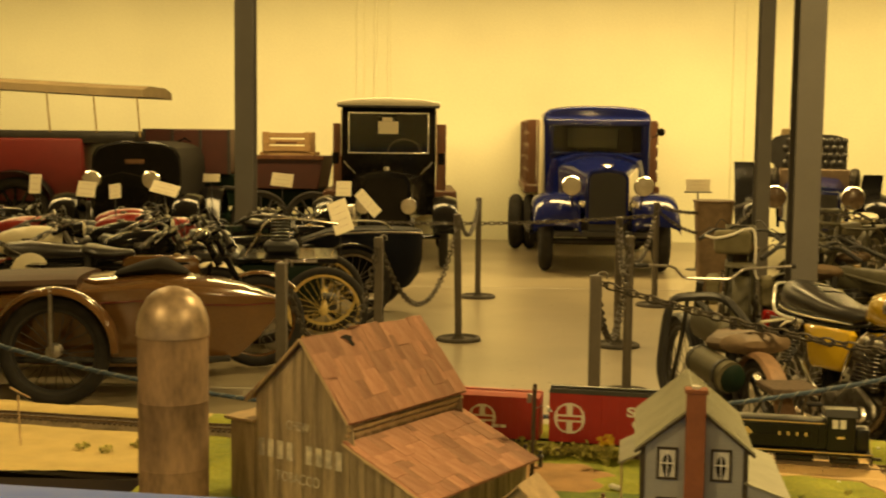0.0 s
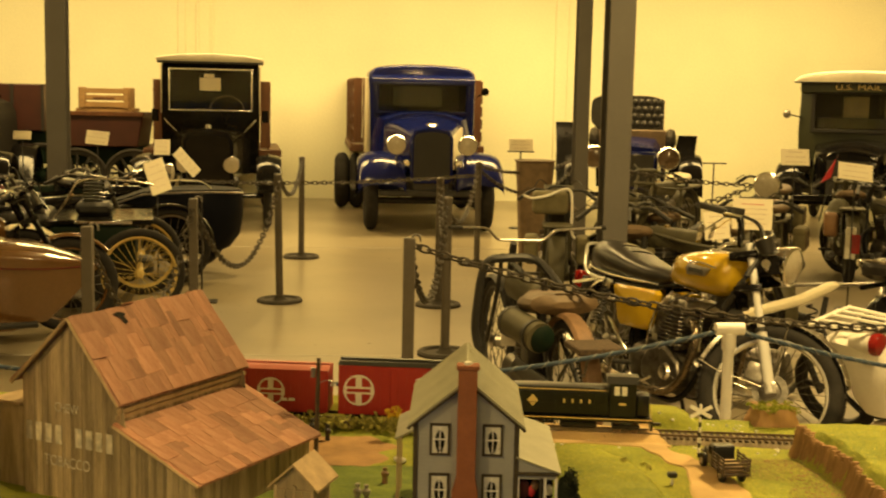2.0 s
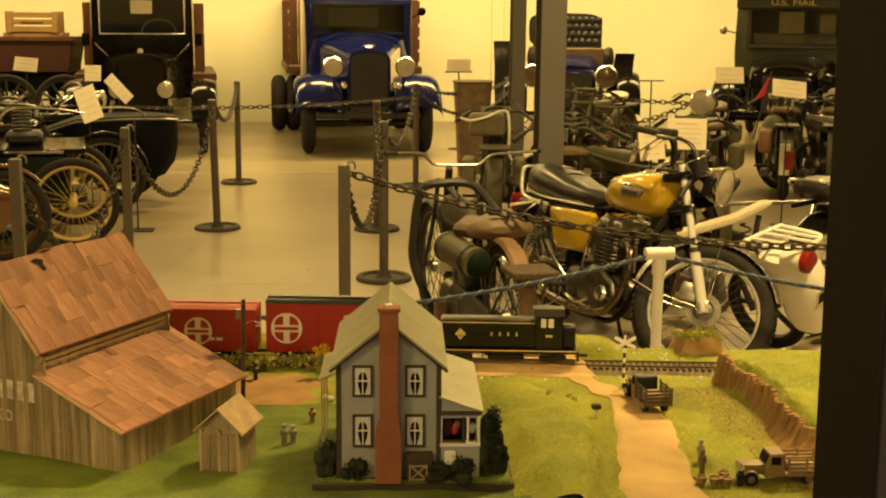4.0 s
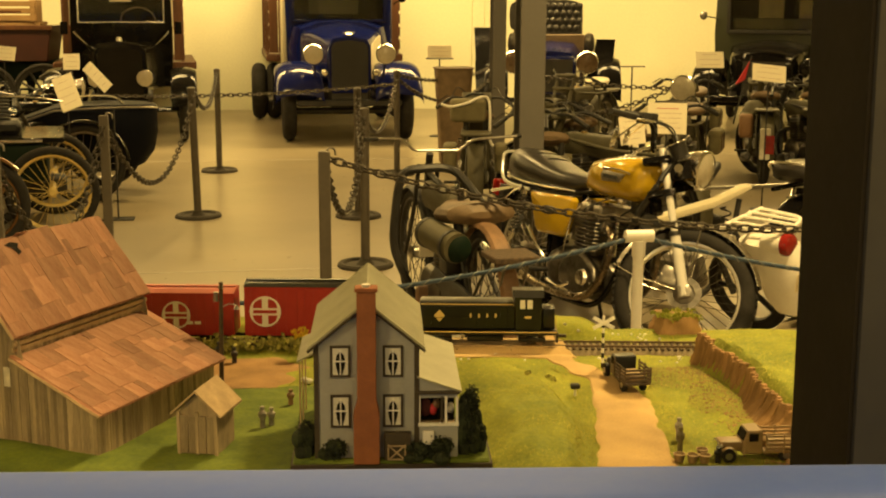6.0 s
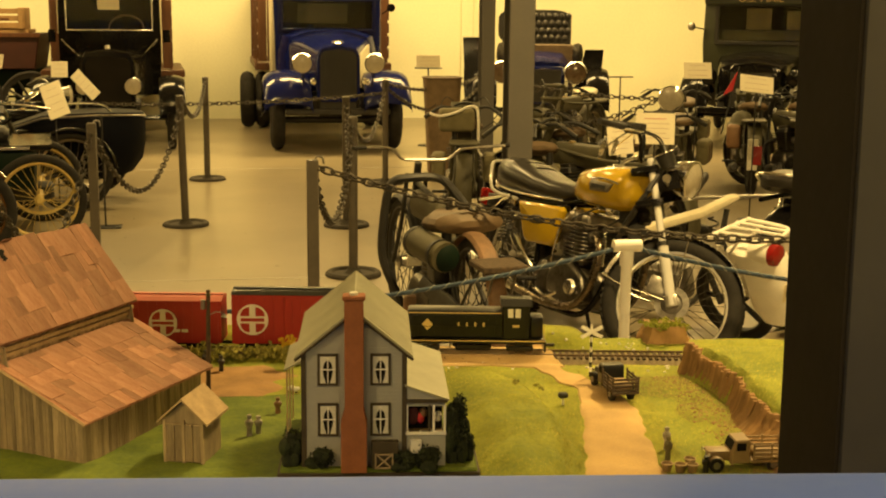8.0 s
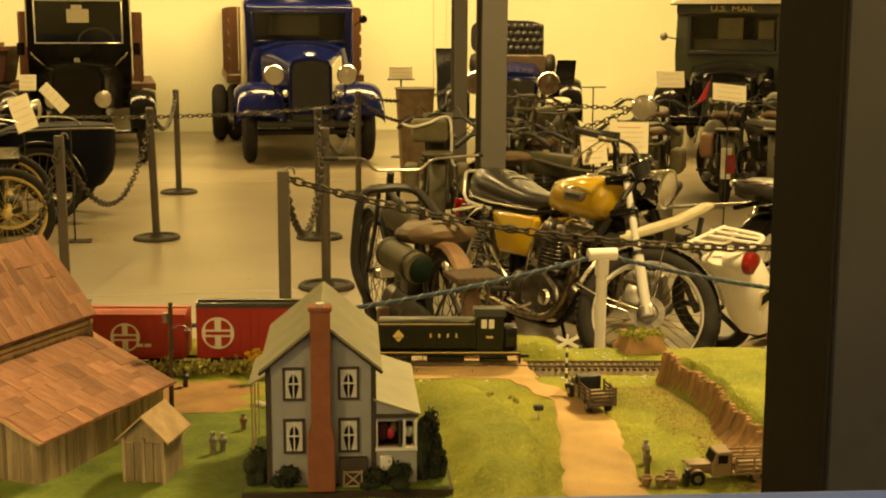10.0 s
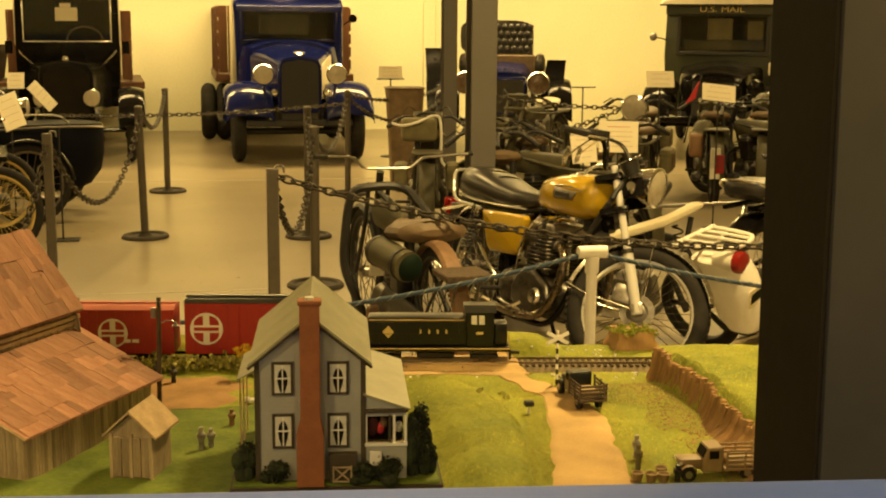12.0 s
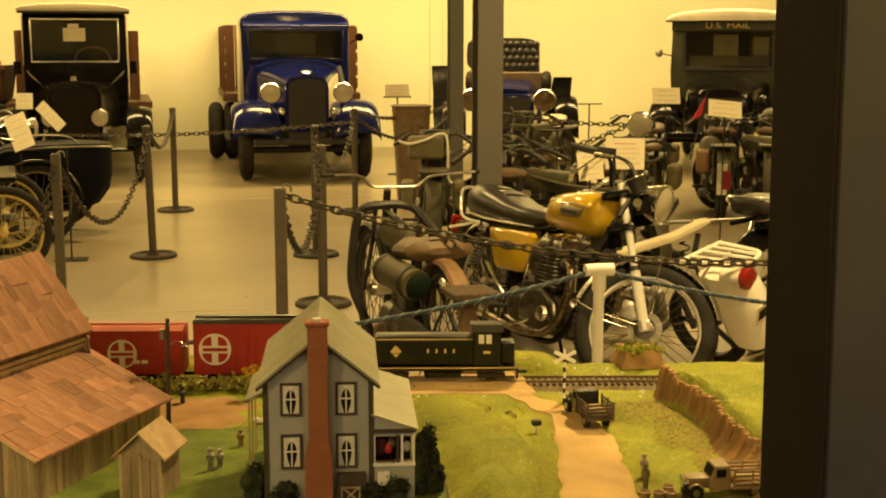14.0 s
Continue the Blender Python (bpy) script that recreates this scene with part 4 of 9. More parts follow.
def house_window(cx, z0, z1, w=0.0268):
    # the near-black sheet paints the unlit room behind the curtains
    win = part("window", B(cx - w / 2 + 0.002, cx + w / 2 - 0.002, -0.0012, -0.0007, z0, z1), NEAR_BLACK, house)
    t = 0.0026
    part("frame", B(cx - w / 2 - 0.001, cx - w / 2 + t, -0.0028, 0.0, z0, z1), TRIM_DARK, win)
    part("frame", B(cx + w / 2 - t, cx + w / 2 + 0.001, -0.0028, 0.0, z0, z1), TRIM_DARK, win)
    part("frame", B(cx - w / 2 - 0.001, cx + w / 2 + 0.001, -0.0028, 0.0, z1 - t, z1 + 0.001), TRIM_DARK, win)
    part("sill", B(cx - w / 2 - 0.001, cx + w / 2 + 0.001, -0.0034, 0.0, z0 - 0.001, z0 + 0.002), TRIM_DARK, win)
    h = z1 - z0
    for s in (-1, 1):
        xs = cx + s * (w / 2 - t)
        pts = [(xs, z0 + 0.002), (xs, z1 - t), (cx, z1 - t), (cx, z1 - t - h * 0.10), (cx + s * w * 0.19, z0 + h * 0.70), (cx + s * w * 0.27, z0 + h * 0.48), (cx + s * w * 0.22, z0 + h * 0.28), (cx + s * w * 0.10, z0 + 0.002)]
        part("curtain", prism(bmesh.new(), pts, -0.0019, -0.0013), CURTAIN, win, "white tied-back curtain", smooth=False)
    part("glazing_bar", B(cx - 0.0008, cx + 0.0008, -0.0026, -0.0012, z0, z1), WHITE, win)
    part("glazing_bar", B(cx - w / 2 + t, cx + w / 2 - t, -0.0025, -0.0012, (z0 + z1) / 2 - 0.0009, (z0 + z1) / 2 + 0.0009), WHITE, win)


for cx in (-0.0366, 0.0370):
    house_window(cx, 0.121, 0.1645)
    house_window(cx, 0.047, 0.093)
bm = prism(bmesh.new(), [(-0.0185, -0.003), (0.0180, -0.003), (0.0180, 0.070), (0.0135, 0.090), (0.0135, 0.250), (-0.0130, 0.250), (-0.0130, 0.090), (-0.0185, 0.070)], -0.021, -0.001, bevel=0.0008)
chim = part("chimney", bm, BRICK_RED, house, "red-brown brick chimney", smooth=False)
part("chimney_cap", B(-0.0155, 0.016, -0.0235, 0.0015, 0.246, 0.252, bevel=0.001), BRICK_RED, chim)
part("flue", rod(bmesh.new(), (0, -0.011, 0.251), (0, -0.011, 0.2555), 0.006, n=10), CURTAIN, chim)
# side porch with a lean-to roof
bm = bmesh.new()
loft(bm, [[Vector((HW, y, 0.121)), Vector((0.134, y, 0.099)), Vector((0.134, y, 0.096)), Vector((HW, y, 0.118))] for y in (-0.004, 0.247)])
part("porch_roof", bm, TIN_ROOF, house, "pale tin lean-to roof", smooth=False)
part("porch_wall", B(HW + 0.001, 0.126, 0.034, 0.235, 0.0, 0.094), SIDING, house)
part("porch_floor", B(HW + 0.001, 0.128, 0.001, 0.034, 0.0, 0.044), TRIM_WOOD, house)
part("porch_skirt", B(HW + 0.003, 0.129, -0.0005, 0.0025, 0.0, 0.046), SIDING, house)
part("porch_gable", prism(bmesh.new(), [(HW + 0.001, 0.088), (0.128, 0.088), (0.128, 0.0965), (HW + 0.001, 0.117)], -0.0005, 0.0025), SIDING, house, smooth=False)
# porch depth darkened by a near-black sheet on its back wall
part("porch_interior", B(HW + 0.002, 0.125, 0.030, 0.0335, 0.045, 0.094), NEAR_BLACK, house, "near-black sheet painting the shade inside the porch")
part("porch_rail", B(HW + 0.002, 0.130, -0.003, 0.003, 0.0465, 0.051), WHITE, house)
part("porch_beam", B(HW + 0.001, 0.131, -0.0045, 0.0, 0.094, 0.0985, m=Matrix.Translation((0, 0, 0))), TRIM_DARK, house)
for x in (0.074, 0.106, 0.112, 0.1275):
    part("porch_post", B(x - 0.0017, x + 0.0017, -0.0015, 0.002, 0.048, 0.09), WHITE if x != 0.106 else TRIM_DARK, house)
for cx, cz, rr, mm in ((0.083, 0.069, 0.012, CLOTH_DARK), (0.094, 0.066, 0.0075, CLOTH_RED), (0.098, 0.074, 0.007, LEATHER_TAN), (0.119, 0.068, 0.007, CURTAIN)):
    part("washing", ball(bmesh.new(), (cx, 0.016, cz), (rr * 0.8, 0.005, rr * 1.15), u=10, v=8), mm, house, "cloth hung in the porch")
part("step_panel", B(0.079, 0.095, -0.006, -0.001, 0.02, 0.040, bevel=0.001), WHITE, house)
# porch on the other side
bm = bmesh.new()
loft(bm, [[Vector((-HW, y, 0.135)), Vector((-0.104, y, 0.118)), Vector((-0.104, y, 0.1155)), Vector((-HW, y, 0.1325))] for y in (0.085, 0.22)])
part("porch_roof", bm, TIN_ROOF, house, "pale tin lean-to roof", smooth=False)
for y in (0.09, 0.15, 0.215):
    part("porch_post", rod(bmesh.new(), (-0.10, y, -0.015), (-0.10, y, 0.117), 0.0014, n=6), TRIM_WOOD, house)


def bush(x, y, z, rx, rz, seed, label="dark green clipped bush beside the farmhouse"):
    r = random.Random(seed)
    ob = thing("bush", HOUSE_M @ pose(x, y, z), label, "bush", "bushes round the farmhouse")
    bm = bmesh.new()
    for _ in range(9):
        ball(bm, (r.gauss(0, rx * 0.35), r.gauss(0, rx * 0.35), rz * r.uniform(0.3, 1.45)), (rx * 0.62, rx * 0.62, rz * 0.5), u=8, v=6)
    clump(bm, (0, 0, rz), (rx * 1.0, rx * 1.0, rz * 1.0), r, 420, 0.0020)
    part("foliage", bm, BUSH, ob, smooth=False)


for k, (x, y, z, rx, rz) in enumerate([(-0.045, -0.004, -0.002, 0.018, 0.016), (-0.089, 0.012, -0.004, 0.016, 0.028), (-0.081, 0.03, -0.004, 0.015, 0.024), (0.145, 0.012, -0.002, 0.017, 0.048), (0.150, 0.02, 0.03, 0.012, 0.036), (0.102, -0.004, -0.002, 0.021, 0.019), (0.072, -0.004, -0.002, 0.017, 0.014), (0.16, 0.02, 0.0, 0.012, 0.022)]):
    bush(x, y, z, rx, rz, 40 + k)

# cellar crate with a crossed front
crate = thing("wooden_crate", HOUSE_M @ pose(0.043, -0.012, 0.0), "dark wooden crate with a crossed rail front", "model crate")
part("body", B(-0.019, 0.019, 0.0, 0.011, 0.0, 0.040, bevel=0.001), TRIM_DARK, crate)
for a, b in (((-0.012, 0.002), (0.010, 0.022)), ((-0.012, 0.022), (0.010, 0.002)), ((-0.014, 0.002), (0.012, 0.002)), ((-0.014, 0.022), (0.012, 0.022)), ((-0.013, 0.002), (-0.013, 0.024)), ((0.011, 0.002), (0.011, 0.024))):
    part("rail", rod(bmesh.new(), (a[0], -0.003, a[1]), (b[0], -0.003, b[1]), 0.0013, n=5), BARN_WOOD, crate)


# ---- posts, signs and figures on the layout ----
pole = thing("telegraph_pole", pose(0.063, 2.56, ground_z(0.063, 2.56), 0, 1.2, 0), "thin dark wooden pole with a small lamp arm", "model pole")
part("shaft", rod(bmesh.new(), (0, 0, 0), (0, 0, 0.185), 0.0042, 0.0036, n=10), TIE, pole)
part("transformer", rod(bmesh.new(), (-0.0085, 0, 0.152), (-0.0085, 0, 0.168), 0.0045, n=10), ALU, pole)
part("lamp_arm", tube(bmesh.new(), [(0.003, 0, 0.142), (0.012, 0, 0.147), (0.022, 0, 0.146), (0.027, 0, 0.141)], 0.0009, 6), ALU, pole)
part("lamp_shade", lathe(bmesh.new(), [(0.001, 0.145), (0.002, 0.142), (0.006, 0.138)], 12, Matrix.Translation((0.027, 0, 0))), ALU, pole)
for dx in (-0.003, 0.003):
    part("insulator", rod(bmesh.new(), (dx, -0.004, 0.176), (dx, -0.007, 0.180), 0.0016, n=6), ALU, pole)


def crossing_sign(x, y, h, arm, striped, turn=0):
    ob = thing("crossing_sign", pose(x, y, ground_z(x, y), 0, 0, turn), "white crossed-board railway crossing sign on a post", "crossing sign", "crossing signs")
    r = 0.0024
    if striped:
        for k in range(10):
            part("post_band", rod(bmesh.new(), (0, 0, h * k / 10), (0, 0, h * (k + 1) / 10), r, n=8), WHITE if k % 2 else BLACK_SATIN, ob)
    else:
        part("post", rod(bmesh.new(), (0, 0, 0), (0, 0, h), r, n=8), WHITE, ob)
    for s in (-1, 1):
        part("board", B(-arm, arm, -0.0036, -0.0026, -0.0034, 0.0034, m=Matrix.Translation((0, s * 0.0006, h - 0.009)) @ Matrix.Rotation(s * 0.48, 4, "Y"), bevel=0.0003), WHITE, ob)
    part("finial", ball(bmesh.new(), (0, 0, h + 0.002), 0.0026, u=8, v=6), WHITE, ob)


crossing_sign(0.745, 2.575, 0.094, 0.0215, True, LT)
crossing_sign(0.525, 2.80, 0.075, 0.0215, False, LT)
mb = thing("mail_box", pose(0.655, 2.425, ground_z(0.655, 2.425)), "small dark letter box on a pale post", "letter box")
part("post", rod(bmesh.new(), (0, 0, 0), (0, 0, 0.014), 0.0022, n=6), CURTAIN, mb)
part("box", B(-0.008, 0.008, -0.006, 0.006, 0.013, 0.022, bevel=0.002), BLACK_SATIN, mb)
low = thing("rail_signal_post", pose(-0.927, 2.77, 1.0), "thin brown wire post by the track", "model post")
part("post", rod(bmesh.new(), (0, 0, 0), (-0.004, 0, 0.10), 0.0018, n=6), TRIM_WOOD, low)
part("arm", rod(bmesh.new(), (-0.02, 0, 0.115), (0.02, 0, 0.095), 0.0016, n=6), TRIM_WOOD, low)
for k in range(9):
    x = 0.40 + 0.034 * k
    y = track_y(x) - 0.045
    fp = thing("fence_stake", pose(x, y, ground_z(x, y)), "short thin wooden stake beside the track", "stake", "stakes along the track")
    part("stake", rod(bmesh.new(), (0, 0, -0.002), (0, 0, 0.011 + 0.002 * math.sin(k * 2.3)), 0.0008, n=5), TIE, fp)


def yard_prop(x, y, h, material, label):
    """A small upright garden figure: one plain turned shape."""
    bm = bmesh.new()
    lathe(bm, [(0, -0.002), (0.0045, -0.002), (0.004, h * 0.4), (0.0062, h * 0.5), (0.0065, h * 0.68), (0.0025, h * 0.80), (0.0038, h * 0.88), (0.0034, h * 0.96), (0, h)], 10)
    solid("garden_figurine", bm, material, label, "figurine", pose(x, y, ground_z(x, y) + 0.001), "garden figurines")


yard_prop(0.131, 2.335, 0.036, FIG, "small grey-blue garden figurine on the lawn")
yard_prop(0.145, 2.345, 0.030, FIG, "small grey garden figurine on the lawn")
yard_prop(0.178, 2.44, 0.028, LEATHER_TAN, "small brown garden figurine by the yard")
yard_prop(0.757, 2.194, 0.036, FIG, "small grey garden figurine by the roadside")
yard_prop(0.744, 2.150, 0.038, OLIVE_CANVAS, "small olive garden figurine by the roadside")
yard_prop(0.784, 2.100, 0.024, BLACK_SATIN, "small black garden figurine beside the baskets")
yard_prop(0.055, 2.70, 0.040, BLACK_SATIN, "small dark figurine by the hedge")
yard_prop(0.083, 2.69, 0.032, BLACK_SATIN, "small black and white figurine by the hedge")


def basket(x, y):
    ob = thing("basket", pose(x, y, ground_z(x, y) + 0.001), "small tan wicker bushel basket", "basket", "baskets at the roadside")
    part("body", lathe(bmesh.new(), [(0, 0), (0.006, 0), (0.0085, 0.012), (0.0078, 0.012), (0.006, 0.009), (0, 0.009)], 12), TAN_PAINT, ob)
    part("rim", tube(bmesh.new(), [(0.0085 * math.cos(k), 0.0085 * math.sin(k), 0.012) for k in [math.tau * i / 12 for i in range(12)]], 0.0009, 5, closed=True), TRIM_WOOD, ob)


for x, y in ((0.729, 2.110), (0.747, 2.104), (0.768, 2.122), (0.764, 2.100)):
    basket(x, y)
for x, y in ((0.205, 2.56), (0.213, 2.552)):
    hn = thing("white_stone", pose(x, y, ground_z(x, y) + 0.004), "small white painted stone in the yard", "stone", "white stones")
    part("stone", ball(bmesh.new(), (0, 0, 0.002), (0.007, 0.005, 0.005), u=10, v=7), CURTAIN, hn)


def toy_truck(m, paint, bed, label):
    """Old flat-nosed lorry, front towards +x, about 0.09 long."""
    ob = thing("toy_truck", m, label, "model truck", "model trucks")
    part("hood", B(0.012, 0.040, -0.010, 0.010, 0.012, 0.025, bevel=0.003, seg=2), paint, ob)
    part("grille", B(0.040, 0.042, -0.008, 0.008, 0.011, 0.024, bevel=0.0006), CHROME, ob)
    bm = bmesh.new()
    prism(bm, [(-0.010, 0.010), (0.013, 0.010), (0.013, 0.025), (0.008, 0.038), (-0.008, 0.039), (-0.010, 0.036)], -0.0145, 0.0145, bevel=0.0015)
    cab = part("cab", bm, paint, ob)
    for s in (-1, 1):
        part("side_window", B(-0.004, 0.007, s * 0.0143, s * 0.0150, 0.026, 0.035), NEAR_BLACK, cab)
    part("windscreen", prism(bmesh.new(), [(0.0128, 0.0265), (0.0137, 0.0265), (0.0100, 0.0365), (0.0090, 0.0365)], -0.011, 0.011), NEAR_BLACK, cab)
    part("bed_floor", B(-0.055, -0.011, -0.0165, 0.0165, 0.012, 0.015), bed, ob)
    for k in range(4):
        z = 0.017 + 0.0046 * k
        for s in (-1, 1):
            part("slat", B(-0.055, -0.012, s * 0.0165 - 0.0006, s * 0.0165 + 0.0006, z, z + 0.0026), bed, ob)
        part("slat", B(-0.0556, -0.0544, -0.0165, 0.0165, z, z + 0.0026), bed, ob)
    for x in (-0.054, -0.034, -0.013):
        for s in (-1, 1):
            part("stake", B(x - 0.0011, x + 0.0011, s * 0.0172 - 0.0008, s * 0.0172 + 0.0008, 0.012, 0.035), bed, ob)
    for x, tag in ((0.030, 0), (-0.038, 1)):
        for s in (-1, 1):
            w = part("wheel", rod(bmesh.new(), (x, s * 0.010, 0.0085), (x, s * 0.0155, 0.0085), 0.0085, n=16), TYRE, ob)
            part("hub", rod(bmesh.new(), (x, s * 0.0150, 0.0085), (x, s * 0.0162, 0.0085), 0.0042, n=12), ALU, w)
            part("mudguard", lathe(bmesh.new(), [(0.0095, -0.003), (0.0105, 0.0), (0.0095, 0.003)], 10, Matrix.Translation((x, s * 0.0128, 0.009)) @ pose(0, 0, 0, 90), math.pi), paint, ob)
    for s in (-1, 1):
        part("headlamp", ball(bmesh.new(), (0.039, s * 0.0115, 0.020), 0.0026, u=8, v=6), LENS, ob)
    part("load", B(-0.050, -0.016, -0.012, 0.012, 0.015, 0.024, bevel=0.003), TAN_PAINT, ob)
    return ob


toy_truck(pose(0.757, 2.485, ground_z(0.757, 2.48) + 0.0035, 0, 0, 93) @ Matrix.Scale(1.32, 4), LOCO, TIE, "dark toy truck with slatted wooden bed on the sandy road")
toy_truck(pose(0.838, 2.112, ground_z(0.84, 2.11) - 0.001, 0, 0, 176) @ Matrix.Scale(1.25, 4), TAN_PAINT, TAN_PAINT, "tan toy truck with a flat bed beside the road")


# ---- train ----
def on_track(s):
    """Pose on the rails at the distance s along them."""
    return tm @ Matrix.Translation((s, 0, 0.0165))


def bogie(ob, x, gauge=0.0165, r=0.0085):
    part("bogie_frame", B(x - 0.026, x + 0.026, -0.022, 0.022, 0.006, 0.0145, bevel=0.002), LOCO, ob)
    for dx in (-0.016, 0.016):
        for s in (-1, 1):
            part("wheel", rod(bmesh.new(), (x + dx, s * (gauge - 0.002), r), (x + dx, s * (gauge + 0.0025), r), r, n=16), RAIL_MAT, ob)
        part("axle", rod(bmesh.new(), (x + dx, -gauge, r), (x + dx, gauge, r), 0.002, n=6), RAIL_MAT, ob)


def boxcar(s, L, Z1, tall):
    """A model boxcar of half length L: the tall one has a dark roof and its emblem to the rear, the long one a pale roof."""
    ob = thing("boxcar", on_track(s), "red model boxcar with a dark roof and white lettering" if tall else "long red model boxcar with a pale pink roof", "model boxcar", "boxcars of the train")
    W, Z0 = 0.032, 0.018
    part("body", B(-L, L, -W, W, Z0, Z1, bevel=0.001), CAR_RED, ob, smooth=False)
    bm = prism(bmesh.new(), [(-W - 0.001, Z1), (W + 0.001, Z1), (W * 0.6, Z1 + 0.005), (0, Z1 + 0.007), (-W * 0.6, Z1 + 0.005)], -L - 0.001, L + 0.001, m=pose(0, 0, 0, 0, 0, 90))
    roof = part("roof", bm, LOCO if tall else CAR_ROOF, ob, smooth=False)
    part("roof_walk", B(-L, L, -0.006, 0.006, Z1 + 0.007, Z1 + 0.009), LOCO if tall else CAR_ROOF, roof)
    n = 15 if tall else 23
    for k in range(n):
        x = -L + 0.006 + k * (2 * L - 0.012) / (n - 1)
        if abs(x) < 0.034:
            continue
        part("side_rib", B(x - 0.0007, x + 0.0007, -W - 0.0008, -W, Z0 + 0.002, Z1 - 0.002), CAR_RED, ob)
    door = part("door", B(-0.033, 0.033, -W - 0.0022, -W - 0.0002, Z0 + 0.003, Z1 - 0.004, bevel=0.0006), CAR_RED, ob)
    for x in (-0.020, -0.004, 0.012, 0.028):
        part("door_rib", B(x - 0.0008, x + 0.0008, -W - 0.0032, -W - 0.0021, Z0 + 0.006, Z1 - 0.008), CAR_RED, door)
    part("underframe", B(-L + 0.01, L - 0.01, -0.012, 0.012, 0.010, Z0), LOCO, ob)
    for x in (-L + 0.045, L - 0.045):
        bogie(ob, x)
    for x in (-L - 0.012, L + 0.012):
        part("coupler", B(x - 0.014, x + 0.014, -0.003, 0.003, 0.010, 0.015, bevel=0.001), LOCO, ob)
    for s2 in (-1, 1):
        part("ladder", B(s2 * (L - 0.010) - 0.004, s2 * (L - 0.010) + 0.004, -W - 0.0020, -W - 0.0012, Z0, Z1), CAR_RED, ob)
    # round emblem and white print
    ex, r, ez = (-0.095, 0.030, Z0 + 0.5 * (Z1 - Z0)) if tall else (0.079, 0.027, Z0 + 0.48 * (Z1 - Z0))
    em = part("emblem", rod(bmesh.new(), (ex, -W - 0.0006, ez), (ex, -W - 0.0022, ez), r, n=36), WHITE_PRINT, ob, "white round cross emblem")
    q, a = r * 0.20, r * 0.58
    for sx in (-1, 1):
        for sz in (-1, 1):
            pts = [(ex + sx * q, ez + sz * q * 1.2)] + [(ex + sx * (q + a * math.cos(t)), ez + sz * (q * 1.2 + a * math.sin(t))) for t in [math.pi / 2 * i / 6 for i in range(7)]]
            part("emblem_field", prism(bmesh.new(), pts, -W - 0.0030, -W - 0.0020), CAR_RED, em, smooth=False)
    part("emblem_bar", B(ex - r * 0.75, ex + r * 0.75, -W - 0.0034, -W - 0.0020, ez - r * 0.10, ez + r * 0.10), CAR_RED, em)
    tx, tz, k = (0.067, Z0 + 0.60 * (Z1 - Z0), 1.0) if tall else (-0.135, Z0 + 0.66 * (Z1 - Z0), 0.58)
    tmx = pose(tx, -W - 0.0036, tz, 90) @ Matrix.Diagonal((k, k, 1, 1))
    for body, dx, dz, size, width in (("S", -0.044, 0.008, 0.026, 0.017), ("HOCK", -0.006, 0.010, 0.013, 0.052), ("C", -0.032, -0.016, 0.026, 0.019), ("ONTROL", 0.014, -0.014, 0.014, 0.068)):
        text_part("lettering", body, size, WHITE_PRINT, tmx @ Matrix.Translation((dx, dz, 0)), ob, 0.0004, "bold white lettering", width=width, bold=0.0007)
    for dx, z, w in ((0.0, 0.028, 0.03), (-0.045, 0.026, 0.012), (0.04, 0.026, 0.010)):
        part("print_bar", B(tx + k * dx - w / 2, tx + k * dx + w / 2, -W - 0.0018, -W - 0.0012, Z0 + z * 0.6 - 0.0009, Z0 + z * 0.6 + 0.0009), WHITE_PRINT, ob)
    for dx, z, w in ((-0.048, 0.62, 0.004), (-0.058, 0.62, 0.003), (0.105, 0.30, 0.012), (0.120, 0.30, 0.012)):
        if not tall:
            part("print_bar", B(dx - w / 2, dx + w / 2, -W - 0.0018, -W - 0.0012, Z0 + z * (Z1 - Z0) - 0.003, Z0 + z * (Z1 - Z0) + 0.003), WHITE_PRINT, ob)
    return ob


